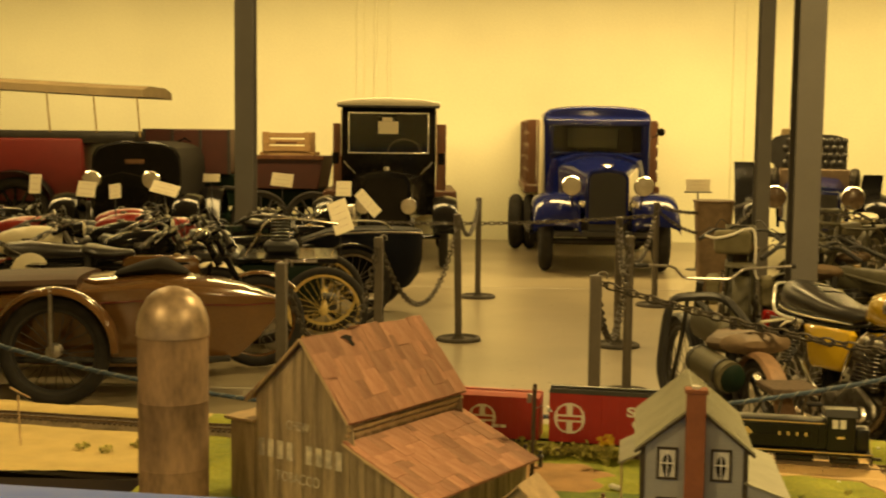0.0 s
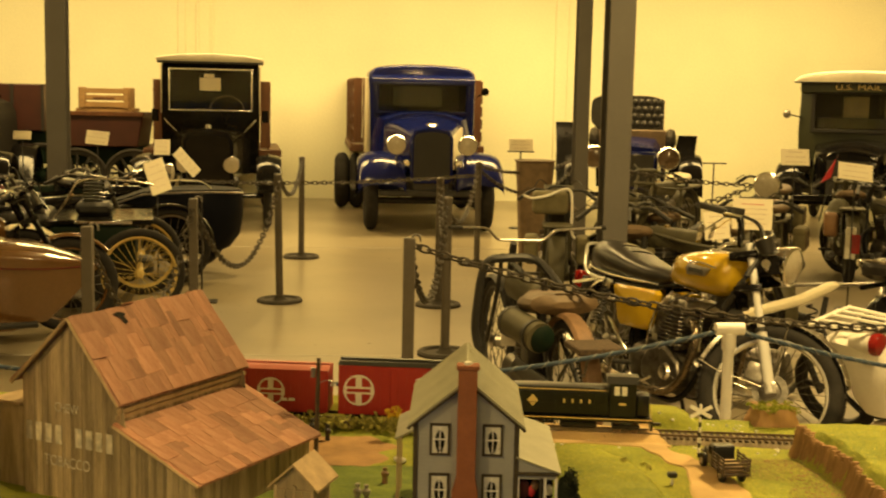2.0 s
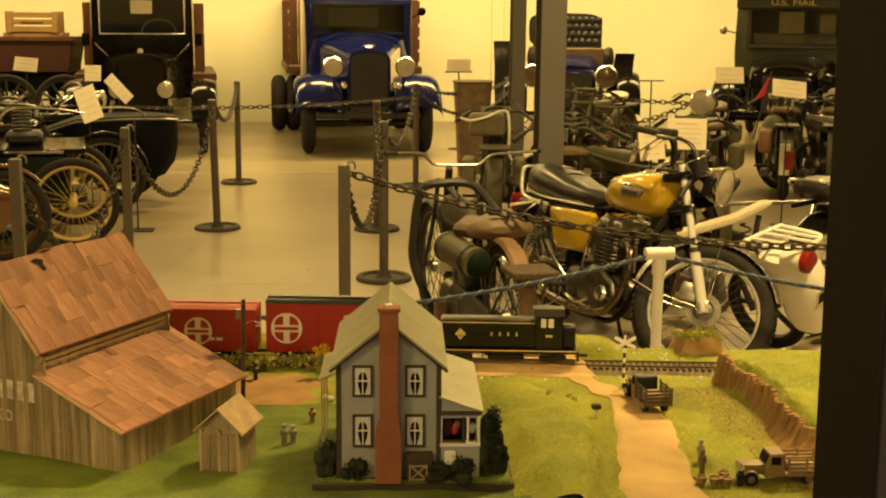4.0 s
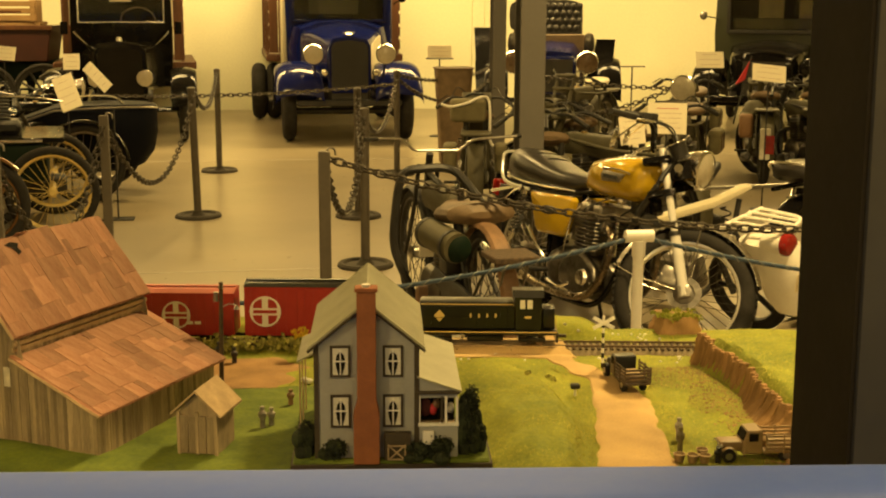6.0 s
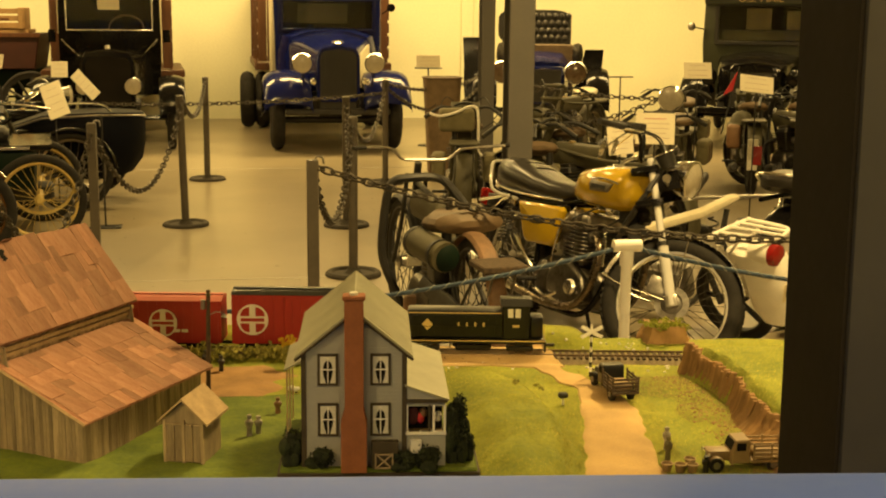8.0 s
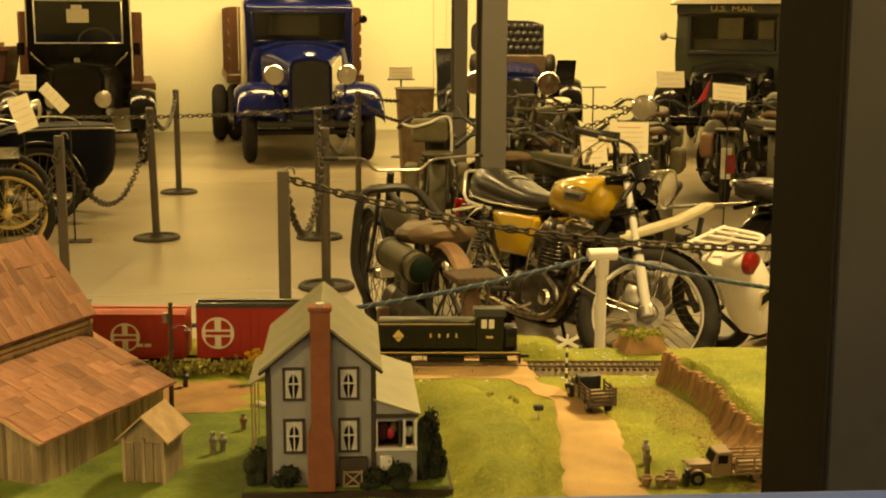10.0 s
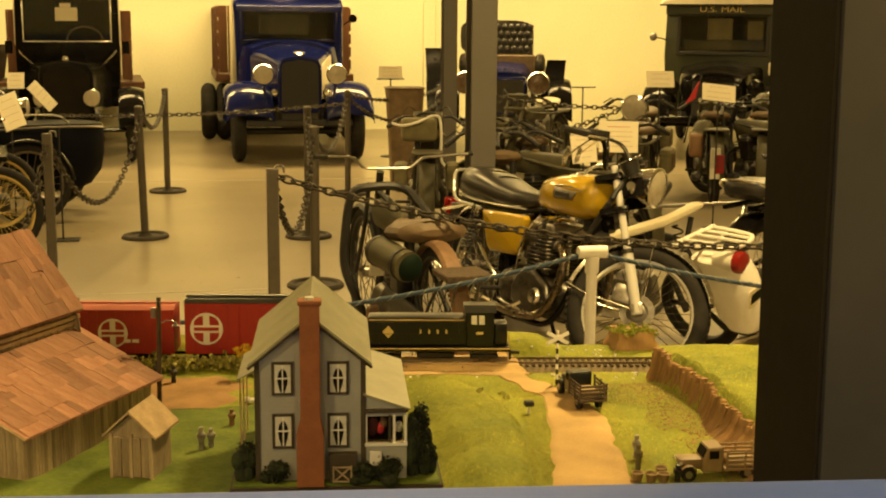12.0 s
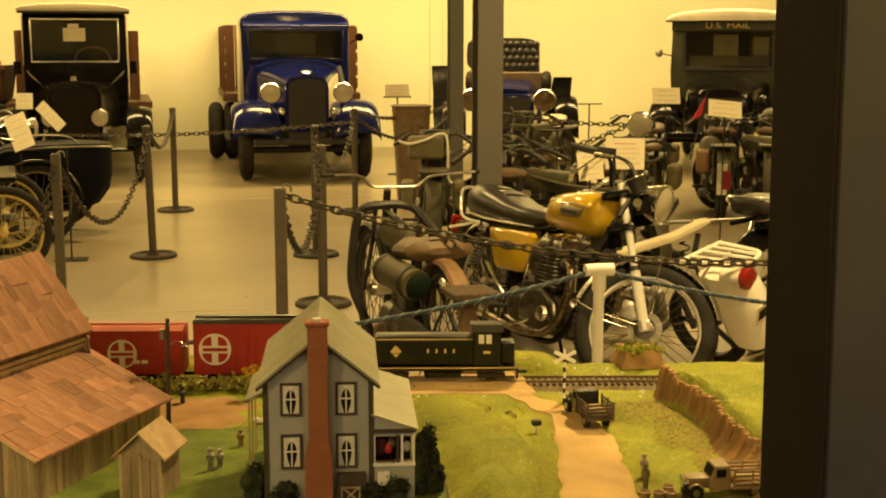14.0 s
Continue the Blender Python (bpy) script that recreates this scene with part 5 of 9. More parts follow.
def locomotive(s):
    ob = thing("locomotive", on_track(s) @ Matrix.Diagonal((1, 1.1, 1.12, 1)), "black model diesel locomotive with gold lettering on the track", "model locomotive")
    L, W = 0.138, 0.024
    part("frame", B(-L, L, -W - 0.004, W + 0.004, 0.020, 0.027, bevel=0.001), LOCO, ob)
    part("frame_stripe", B(-L, L, -W - 0.0048, -W - 0.004, 0.0245, 0.0262), GOLD_PRINT, ob)
    part("hood", B(-L + 0.012, 0.055, -W + 0.004, W - 0.004, 0.027, 0.077, bevel=0.004, seg=2), LOCO, ob)
    part("hood_stripe", B(-L + 0.014, 0.055, -W + 0.0028, -W + 0.004, 0.0715, 0.0728), GOLD_PRINT, ob)
    for k in range(12):
        x = -L + 0.022 + k * 0.0145
        part("hood_door", B(x, x + 0.0128, -W + 0.0030, -W + 0.0040, 0.031, 0.068), LOCO, ob)
    cab = part("cab", B(0.056, 0.108, -W - 0.001, W + 0.001, 0.027, 0.088, bevel=0.002), LOCO, ob)
    bm = bmesh.new()
    prism(bm, [(-W - 0.004, 0.086), (W + 0.004, 0.086), (W * 0.6, 0.096), (-W * 0.6, 0.096)], 0.052, 0.112, m=pose(0, 0, 0, 0, 0, -90) @ pose(0, 0, 0))
    part("cab_roof", bm, LOCO, cab, smooth=False)
    for x in (0.071, 0.085):
        part("cab_window", B(x - 0.005, x + 0.005, -W - 0.0018, -W - 0.0008, 0.066, 0.081), CURTAIN, cab)
    part("short_hood", B(0.109, L - 0.004, -W + 0.006, W - 0.006, 0.027, 0.066, bevel=0.004, seg=2), LOCO, ob)
    part("fuel_tank", B(-0.035, 0.035, -W + 0.002, W - 0.002, 0.006, 0.020, bevel=0.004), LOCO, ob)
    for x in (-0.09, 0.09):
        bogie(ob, x)
    for s2 in (-1, 1):
        part("pilot", B(s2 * L - 0.002, s2 * L + 0.002, -W, W, 0.006, 0.024), LOCO, ob)
        part("coupler", B(s2 * (L + 0.010) - 0.010, s2 * (L + 0.010) + 0.010, -0.003, 0.003, 0.010, 0.015), LOCO, ob)
        for s3 in (-1, 1):
            part("handrail", rod(bmesh.new(), (s2 * (L - 0.002), s3 * W, 0.027), (s2 * (L - 0.002), s3 * W, 0.052), 0.0007, n=5), GOLD_PRINT, ob)
    part("handrail", rod(bmesh.new(), (-L + 0.004, -W - 0.003, 0.050), (0.052, -W - 0.003, 0.050), 0.0006, n=5), LOCO, ob)
    for k in range(7):
        x = -L + 0.004 + k * 0.029
        part("stanchion", rod(bmesh.new(), (x, -W - 0.003, 0.027), (x, -W - 0.003, 0.050), 0.0006, n=5), LOCO, ob)
    em = part("emblem", B(-0.0075, 0.0075, -0.0006, 0.0, -0.0075, 0.0075, m=Matrix.Translation((-0.088, -W + 0.0028, 0.052)) @ Matrix.Rotation(0.785, 4, "Y")), GOLD_PRINT, ob, "gold diamond emblem")
    for k in range(4):
        part("print_bar", B(-0.030 + k * 0.016, -0.0265 + k * 0.016, -W + 0.0020, -W + 0.0030, 0.049, 0.056), GOLD_PRINT, ob)
    part("number_bar", B(0.075, 0.088, -W - 0.0018, -W - 0.0008, 0.049, 0.053), GOLD_PRINT, ob)


TRAIN = 0.57
locomotive(TRAIN)
boxcar(TRAIN - 0.326, 0.135, 0.114, True)
boxcar(TRAIN - 0.326 - 0.345, 0.190, 0.101, False)

# ---- rope barrier behind the layout ----
rp = thing("rope_post", pose(1.235, 3.91, 0), "white plastic T-topped post carrying a blue rope", "rope post", "rope posts")
part("post", rod(bmesh.new(), (0, 0, 0.02), (0, 0, 0.965), 0.0155, n=16), WHITE, rp)
part("tee", rod(bmesh.new(), (-0.042, 0, 0.985), (0.042, 0, 0.985), 0.0185, n=18), WHITE, rp)
part("collar", rod(bmesh.new(), (0, 0, 0.925), (0, 0, 0.972), 0.020, n=16), WHITE, rp)
part("foot", B(-0.16, 0.16, -0.16, 0.16, 0, 0.025, bevel=0.006), WHITE, rp)
rp2 = copy_thing(rp, pose(-1.6, 4.1, 0))
rp3 = copy_thing(rp, pose(3.6, 3.7, 0))


def rope(a, b, sag):
    bm, bm2 = bmesh.new(), bmesh.new()
    a, b = Vector(a), Vector(b)
    pts = [a.lerp(b, k / 60) - Vector((0, 0, sag * 4 * (k / 60) * (1 - k / 60))) for k in range(61)]
    tube(bm, pts, 0.0065, 8)
    ob = solid("rope", bm, ROPE_BLUE, "blue braided rope slung between white posts", "rope", group="barrier ropes")
    hel = []
    n = 700
    for i in range(n):
        t = i / (n - 1) * 60
        k = min(59, int(t))
        p = pts[k].lerp(pts[k + 1], t - k)
        w = i * 0.55
        hel.append(p + Vector((0, math.cos(w), math.sin(w))) * 0.0062)
    tube(bm2, hel, 0.0021, 4)
    part("strand", bm2, ROPE_LIGHT, ob)


rope((1.235, 3.91, 0.985), (-1.6, 4.1, 0.985), 0.19)
rope((1.235, 3.91, 0.985), (3.6, 3.7, 0.985), 0.16)


# ---- wheels and motorcycles ----
def ring_tube(R, r, n=36, k=10, m=I4, squash=1.0):
    bm = bmesh.new()
    prof = [(R + r * math.cos(a), squash * r * math.sin(a)) for a in [math.tau * i / k for i in range(k)]]
    cols = [[bm.verts.new(m @ Vector((p * math.cos(t), p * math.sin(t), z))) for p, z in prof] for t in [math.tau * i / n for i in range(n)]]
    for i in range(n):
        a, b = cols[i], cols[(i + 1) % n]
        for j in range(k):
            bm.faces.new((a[j], b[j], b[(j + 1) % k], a[(j + 1) % k]))
    bmesh.ops.recalc_face_normals(bm, faces=bm.faces)
    return bm


def wheel(parent, m, R, tw, rim_mat, spokes=28, rim_w=0.012, hub_r=0.045, hub_w=0.09, spoke_r=0.0022, tyre_mat=None, tread=False, wood=False, split=False, disc=0.0, spoke_mat=None):
    """A spoked wheel in its own xy plane, turning about z."""
    hub = part("wheel", lathe(bmesh.new(), [(0.0, -hub_w / 2), (0.018, -hub_w / 2), (hub_r, -hub_w * 0.36), (hub_r * 0.72, -hub_w * 0.2), (hub_r * 0.72, hub_w * 0.2), (hub_r, hub_w * 0.36), (0.018, hub_w / 2), (0.0, hub_w / 2)], 18, m), rim_mat if wood or rim_mat is YEL_WHEEL else ALU, parent)
    bm = ring_tube(R - tw / 2, tw / 2, 44, 12, m, 0.95)
    if tread:
        for i in range(64):
            t = math.tau * i / 64
            mm = m @ Matrix.Rotation(t, 4, "Z") @ Matrix.Translation((R - 0.002, 0, 0))
            for z in (-tw * 0.27, 0.0, tw * 0.27):
                box(bm, -0.005, 0.004, -0.008, 0.008, z - tw * 0.1, z + tw * 0.1, mm @ pose(0, 0, 0, 0, 0, 0))
    part("tyre", bm, tyre_mat or TYRE, hub, "black rubber tyre")
    ri = R - tw * 0.92
    part("rim", lathe(bmesh.new(), [(ri + 0.006, -tw * 0.34), (ri - rim_w * 0.4, -tw * 0.30), (ri - rim_w, 0), (ri - rim_w * 0.4, tw * 0.30), (ri + 0.006, tw * 0.34), (ri + 0.006, -tw * 0.34)], 44, m), rim_mat, hub)
    if disc:
        part("brake_disc", lathe(bmesh.new(), [(0.05, 0.052), (disc, 0.052), (disc, 0.057), (0.05, 0.057)], 32, m), ALU, hub, "steel brake disc")
    bm = bmesh.new()
    for i in range(spokes):
        t = math.tau * i / spokes
        s = 1 if i % 2 else -1
        t2 = t + (0.0 if wood else (0.5 if (i // 2) % 2 else -0.5))
        a = (hub_r * 0.8 * math.cos(t2), hub_r * 0.8 * math.sin(t2), s * hub_w * (0.1 if wood else 0.34))
        b = ((ri - rim_w * 0.6) * math.cos(t), (ri - rim_w * 0.6) * math.sin(t), 0)
        if split:
            one = bmesh.new()
            rod(one, a, b, spoke_r, n=5, m=m)
            part("spoke", one, spoke_mat or rim_mat, hub)
        else:
            rod(bm, a, b, spoke_r, n=6 if wood else 4, m=m)
    if split:
        bm.free()
    else:
        tagged(part("spoke", bm, spoke_mat or rim_mat, hub), kind="stuff")
    return hub


def arc_guard(R, w, a0, a1, thick=0.004, crown=0.02, n=18):
    """A mudguard over a wheel that turns about local y, angles in degrees from +x upward."""
    bm = bmesh.new()
    prof = [(-w / 2, -crown), (-w * 0.36, -crown * 0.25), (0, 0.0), (w * 0.36, -crown * 0.25), (w / 2, -crown)]
    prof = prof + [(y, z - thick) for y, z in reversed(prof)]
    rings = []
    for i in range(n + 1):
        t = radians(a0 + (a1 - a0) * i / n)
        rings.append([Vector(((R + z) * math.cos(t), y, (R + z) * math.sin(t))) for y, z in prof])
    return loft(bm, rings)


def shifted(bm, m):
    bmesh.ops.transform(bm, matrix=m, verts=bm.verts)
    return bm


UPRIGHT = pose(0, 0, 0, 90, 0, 0)  # a wheel's axle from z to y


def motorcycle(m, label, paint, guard, seat_mat=LEATHER_BK, frame_mat=BLACK, rim=CHROME, R=0.32, tw=0.085, WB=1.30, steer=0.0, bar_w=0.36, bar_up=0.12, lamp=True, lamp_r=0.085, lamp_mat=CHROME,
               seat="bench", tank="drop", bags=None, engine=True, group="motorcycles on show", pipes=CHROME, tele=True, lean=0.0, metal=None, bright=CHROME, tail=True, plate=None):
    metal = metal or ALU
    ob = thing("motorcycle", m @ pose(0, 0, 0, -lean), label, "motorcycle", group)
    # rear wheel and swing arm, front at +x
    wheel(ob, Matrix.Translation((0, 0, R)) @ UPRIGHT, R, tw * 1.1, rim, 20, spoke_mat=metal)
    part("rear_guard", shifted(arc_guard(R + 0.03, tw * 1.5, 28, 188), Matrix.Translation((0, 0, R))), guard, ob)
    for s in (-1, 1):
        part("swing_arm", tube(bmesh.new(), [(0, s * 0.085, R), (0.2, s * 0.09, R + 0.03), (0.44, s * 0.07, R + 0.05)], 0.014, 8), frame_mat, ob)
        part("seat_rail", tube(bmesh.new(), smooth_line([(-0.16, s * 0.10, 0.70), (0.1, s * 0.10, 0.70), (0.45, s * 0.085, 0.70), (0.92, s * 0.03, 0.74)], 4), 0.013, 8), frame_mat, ob)
        part("cradle_tube", tube(bmesh.new(), smooth_line([(0.97, s * 0.02, 0.72), (0.93, s * 0.06, 0.5), (0.84, s * 0.11, 0.25), (0.7, s * 0.12, 0.18), (0.45, s * 0.12, 0.19), (0.36, s * 0.10, 0.35), (0.32, s * 0.09, 0.70)], 5), 0.014, 8), frame_mat, ob)
        if tele:
            sh = part("shock_absorber", rod(bmesh.new(), (0.0, s * 0.125, R + 0.02), (0.13, s * 0.125, 0.70), 0.011, n=8), bright, ob)
            pts = []
            for i in range(40):
                t = i / 39
                a = t * math.tau * 9
                c = Vector((0, s * 0.125, R + 0.1)).lerp(Vector((0.11, s * 0.125, 0.64)), t)
                pts.append(c + Vector((0.026 * math.cos(a), 0.026 * math.sin(a), 0)))
            part("spring", tube(bmesh.new(), pts, 0.0048, 5), frame_mat, sh)
        else:
            part("seat_stay", rod(bmesh.new(), (0, s * 0.08, R), (0.30, s * 0.06, 0.68), 0.010, n=8), frame_mat, ob)
    if engine:
        eng = part("engine", B(0.42, 0.80, -0.125, 0.125, 0.21, 0.42, bevel=0.035, seg=3), metal, ob, "dull aluminium engine")
        for s in (-1, 1):
            part("side_cover", lathe(bmesh.new(), [(0.0, 0.035), (0.05, 0.034), (0.085, 0.022), (0.1, 0.0)], 22, Matrix.Translation((0.70, s * 0.122, 0.32)) @ pose(0, 0, 0, -90 * s)), metal, eng)
            part("side_cover", lathe(bmesh.new(), [(0.0, 0.03), (0.06, 0.028), (0.09, 0.0)], 20, Matrix.Translation((0.52, s * 0.122, 0.31)) @ pose(0, 0, 0, -90 * s)), metal, eng)
        cm = Matrix.Translation((0.69, 0, 0.42)) @ pose(0, 0, 0, 0, 8, 0)
        for k in range(8):
            w = 0.085 if k < 5 else 0.095
            part("cooling_fin", B(-0.085, 0.085, -w - 0.05, w + 0.05, 0.022 * k, 0.022 * k + 0.011, m=cm, bevel=0.003), metal, eng)
        part("cylinder", B(-0.062, 0.062, -0.11, 0.11, -0.02, 0.20, m=cm, bevel=0.01), BLACK_SATIN, eng)
        part("rocker_box", B(-0.055, 0.055, -0.10, 0.10, 0.175, 0.225, m=cm, bevel=0.015, seg=2), metal, eng)
        for s in (-0.06, 0.06):
            part("carburettor", rod(bmesh.new(), (0.60, s, 0.52), (0.47, s, 0.54), 0.03, n=12), ALU, eng)
        for s in (-1, 1):
            part("exhaust_pipe", tube(bmesh.new(), smooth_line([(0.76, s * 0.07, 0.52), (0.90, s * 0.10, 0.46), (0.92, s * 0.13, 0.32), (0.80, s * 0.15, 0.20), (0.5, s * 0.155, 0.19), (0.2, s * 0.165, 0.23)], 6), 0.020, 10), pipes, ob)
            part("silencer", tube(bmesh.new(), [(0.24, s * 0.165, 0.225), (0.16, s * 0.168, 0.235), (-0.25, s * 0.175, 0.29), (-0.33, s * 0.177, 0.30)], [0.021, 0.042, 0.042, 0.024], 14), pipes, ob)
            part("foot_peg", rod(bmesh.new(), (0.42, s * 0.13, 0.27), (0.42, s * 0.25, 0.27), 0.012, n=8), BLACK_SATIN, ob)
    # tank
    if tank == "drop":
        sec = []
        for x, w, h, zc in ((0.50, 0.055, 0.050, 0.775), (0.54, 0.088, 0.080, 0.785), (0.64, 0.120, 0.100, 0.80), (0.76, 0.136, 0.110, 0.81), (0.88, 0.132, 0.105, 0.812), (0.95, 0.105, 0.085, 0.812), (0.985, 0.06, 0.05, 0.812)):
            sec.append(oval(x, 0, zc, w, h, 20, 2.8))
        tk = part("fuel_tank", loft(bmesh.new(), sec), paint, ob)
        part("filler_cap", lathe(bmesh.new(), [(0.0, 0.02), (0.026, 0.018), (0.03, 0.0)], 18, Matrix.Translation((0.74, 0, 0.915))), bright, tk)
        for s in (-1, 1):
            bd = B(-0.055, 0.055, -0.006, 0.006, -0.022, 0.022, m=Matrix.Translation((0.76, s * 0.136, 0.815)), bevel=0.004)
            part("tank_badge", bd, bright, tk, "chrome tank badge")
            part("badge_bar", B(-0.042, 0.042, -0.002, 0.002, -0.006, 0.006, m=Matrix.Translation((0.76, s * 0.1432, 0.815))), BLACK_SATIN, tk)
    else:
        sec = [oval(x, 0, 0.70, 0.055, h, 14, 4.0) for x, h in ((0.38, 0.05), (0.41, 0.08), (0.86, 0.08), (0.9, 0.05))]
        tk = part("fuel_tank", loft(bmesh.new(), sec), paint, ob)
        part("filler_cap", lathe(bmesh.new(), [(0.0, 0.016), (0.022, 0.014), (0.026, 0.0)], 14, Matrix.Translation((0.74, 0, 0.778))), BRASS, tk)
    # seat
    if seat == "bench":
        sec = []
        for x, w, h, zc in ((-0.17, 0.075, 0.020, 0.795), (-0.14, 0.12, 0.050, 0.795), (0.0, 0.135, 0.062, 0.79), (0.12, 0.135, 0.058, 0.782), (0.26, 0.128, 0.050, 0.77), (0.42, 0.105, 0.046, 0.765), (0.52, 0.075, 0.040, 0.765), (0.545, 0.05, 0.02, 0.765)):
            sec.append(oval(x, 0, zc, w, h, 20, 3.2))
        st = part("seat", loft(bmesh.new(), sec), seat_mat, ob, "black padded bench seat")
        for s in (-1, 1):
            part("seat_piping", tube(bmesh.new(), smooth_line([(-0.15, s * 0.115, 0.765), (0.0, s * 0.133, 0.755), (0.26, s * 0.127, 0.742), (0.5, s * 0.08, 0.745)], 5), 0.0042, 6), bright, st)
        part("grab_rail", tube(bmesh.new(), smooth_line([(0.02, -0.135, 0.73), (-0.10, -0.138, 0.79), (-0.19, -0.11, 0.84), (-0.215, 0, 0.85), (-0.19, 0.11, 0.84), (-0.10, 0.138, 0.79), (0.02, 0.135, 0.73)], 5), 0.0085, 8), bright, ob)
    else:
        sec = [oval(x, 0, zc, w, h, 16, 2.4) for x, w, h, zc in ((0.10, 0.06, 0.015, 0.82), (0.13, 0.12, 0.04, 0.82), (0.22, 0.14, 0.045, 0.80), (0.33, 0.09, 0.035, 0.79), (0.43, 0.035, 0.025, 0.795), (0.45, 0.02, 0.012, 0.795))]
        st = part("seat", loft(bmesh.new(), sec), seat_mat, ob, "sprung leather saddle")
        for s in (-1, 1):
            part("saddle_spring", rod(bmesh.new(), (0.15, s * 0.075, 0.70), (0.15, s * 0.075, 0.80), 0.022, n=10), BLACK_SATIN, st)
        part("luggage_rack", B(-0.26, 0.08, -0.10, 0.10, 0.70, 0.715, bevel=0.004), frame_mat, ob)
    # side panels
    if seat == "bench":
        for s in (-1, 1):
            bm = prism(bmesh.new(), [(0.19, 0.50), (0.42, 0.475), (0.45, 0.54), (0.52, 0.63), (0.50, 0.67), (0.18, 0.67), (0.165, 0.60)], -0.024, 0.024, Matrix.Translation((0, s * 0.125, 0)), bevel=0.016, seg=3)
            part("side_panel", bm, paint, ob)
    # steering group
    hm = Matrix.Translation((0.985, 0, 0.80)) @ pose(0, 0, 0, 0, -27, 0) @ pose(0, 0, 0, 0, 0, steer)
    fl = (0.80 - R) / math.cos(radians(27)) + 0.02
    fx = (WB - 0.985 - math.tan(radians(27)) * (0.80 - R)) * math.cos(radians(27))
    fx = max(0.03, min(0.10, fx))
    for s in (-1, 1):
        yy = s * (tw * 0.5 + 0.05)
        fk = part("fork_leg", rod(bmesh.new(), (fx, yy, -fl), (fx, yy, -fl * 0.42), 0.026, n=14, m=hm), bright if tele else frame_mat, ob)
        part("fork_tube", rod(bmesh.new(), (fx, yy, -fl * 0.42), (fx, yy, 0.10), 0.0185, n=14, m=hm), bright if tele else frame_mat, fk)
    for z in (-0.06, 0.085):
        part("fork_yoke", B(-0.02, fx + 0.03, -tw * 0.5 - 0.08, tw * 0.5 + 0.08, z - 0.016, z + 0.016, m=hm, bevel=0.008), frame_mat, ob)
    part("steering_head", rod(bmesh.new(), (0, 0, -0.10), (0, 0, 0.12), 0.028, n=14, m=hm), frame_mat, ob)
    wm = hm @ Matrix.Translation((fx, 0, -fl)) @ pose(0, 0, 0, 0, 27, 0) @ UPRIGHT
    wheel(ob, wm, R, tw, rim, 20, spoke_mat=metal)
    gm = hm @ Matrix.Translation((fx, 0, -fl)) @ pose(0, 0, 0, 0, 27, 0)
    part("front_guard", shifted(arc_guard(R + 0.028, tw * 1.35, 42, 178), gm), guard, ob)
    for s in (-1, 1):
        part("guard_stay", tube(bmesh.new(), [(0, s * tw * 0.75, 0), (-R * 0.9, s * tw * 0.7, R * 0.05), (-R - 0.028, s * tw * 0.6, R * 0.12)], 0.006, 6, gm), bright, ob)
    if lamp:
        lm = hm @ Matrix.Translation((fx + 0.10, 0, 0.02)) @ pose(0, 0, 0, 0, 90 + 27, 0)
        lp = part("headlamp", lathe(bmesh.new(), [(0.0, -0.115), (lamp_r * 0.5, -0.10), (lamp_r * 0.86, -0.055), (lamp_r, 0.0), (lamp_r * 1.04, 0.012), (lamp_r * 0.96, 0.022)], 26, lm), lamp_mat, ob)
        part("lens", lathe(bmesh.new(), [(lamp_r * 0.96, 0.018), (lamp_r * 0.6, 0.034), (0.0, 0.042)], 26, lm), LENS, lp)
        for s in (-1, 1):
            part("lamp_bracket", rod(bmesh.new(), (fx, s * (tw * 0.5 + 0.05), 0.02), (fx + 0.10, s * lamp_r, 0.02), 0.008, n=6, m=hm), frame_mat, lp)
    bars = smooth_line([(-0.13, -bar_w, bar_up + 0.05), (-0.03, -bar_w * 0.66, bar_up + 0.06), (0.02, -bar_w * 0.36, bar_up + 0.03), (0.02, -bar_w * 0.15, 0.125), (0.02, bar_w * 0.15, 0.125), (0.02, bar_w * 0.36, bar_up + 0.03), (-0.03, bar_w * 0.66, bar_up + 0.06), (-0.13, bar_w, bar_up + 0.05)], 5)
    hb = part("handlebar", tube(bmesh.new(), bars, 0.011, 8, hm), bright, ob)
    for s in (-1, 1):
        part("grip", rod(bmesh.new(), (-0.165, s * (bar_w + 0.02), bar_up + 0.046), (-0.06, s * bar_w * 0.78, bar_up + 0.056), 0.0165, n=10, m=hm), BLACK_SATIN, hb)
        part("lever", tube(bmesh.new(), [(-0.02, s * bar_w * 0.7, bar_up + 0.05), (0.03, s * bar_w * 0.8, bar_up + 0.045), (-0.05, s * bar_w * 1.05, bar_up + 0.035)], 0.005, 6, hm), bright, hb)
        part("cable", tube(bmesh.new(), smooth_line([hm @ Vector((-0.02, s * bar_w * 0.7, bar_up + 0.05)), hm @ Vector((0.10, s * bar_w * 0.5, 0.14)), hm @ Vector((0.10, s * 0.05, 0.0)), Vector((0.85, s * 0.05, 0.62))], 5), 0.0045, 5), BLACK_SATIN, ob)
    if plate:
        for s in (-1, 1):
            part("racing_plate", lathe(bmesh.new(), [(0.0, 0.010), (0.10, 0.008), (0.125, 0.0), (0.118, -0.006), (0.0, -0.004)], 24, Matrix.Translation((0.0, s * 0.19, 0.66)) @ pose(0, 0, 0, -90 * s)), plate, ob, "blank cream oval racing plate")
    # tail lamp
    if tail:
        part("tail_lamp", B(-0.04, 0.015, -0.045, 0.045, -0.03, 0.03, m=Matrix.Translation((-R * 0.86, 0, R + 0.27)), bevel=0.01, seg=2), RED_LENS, ob, "red tail lamp")
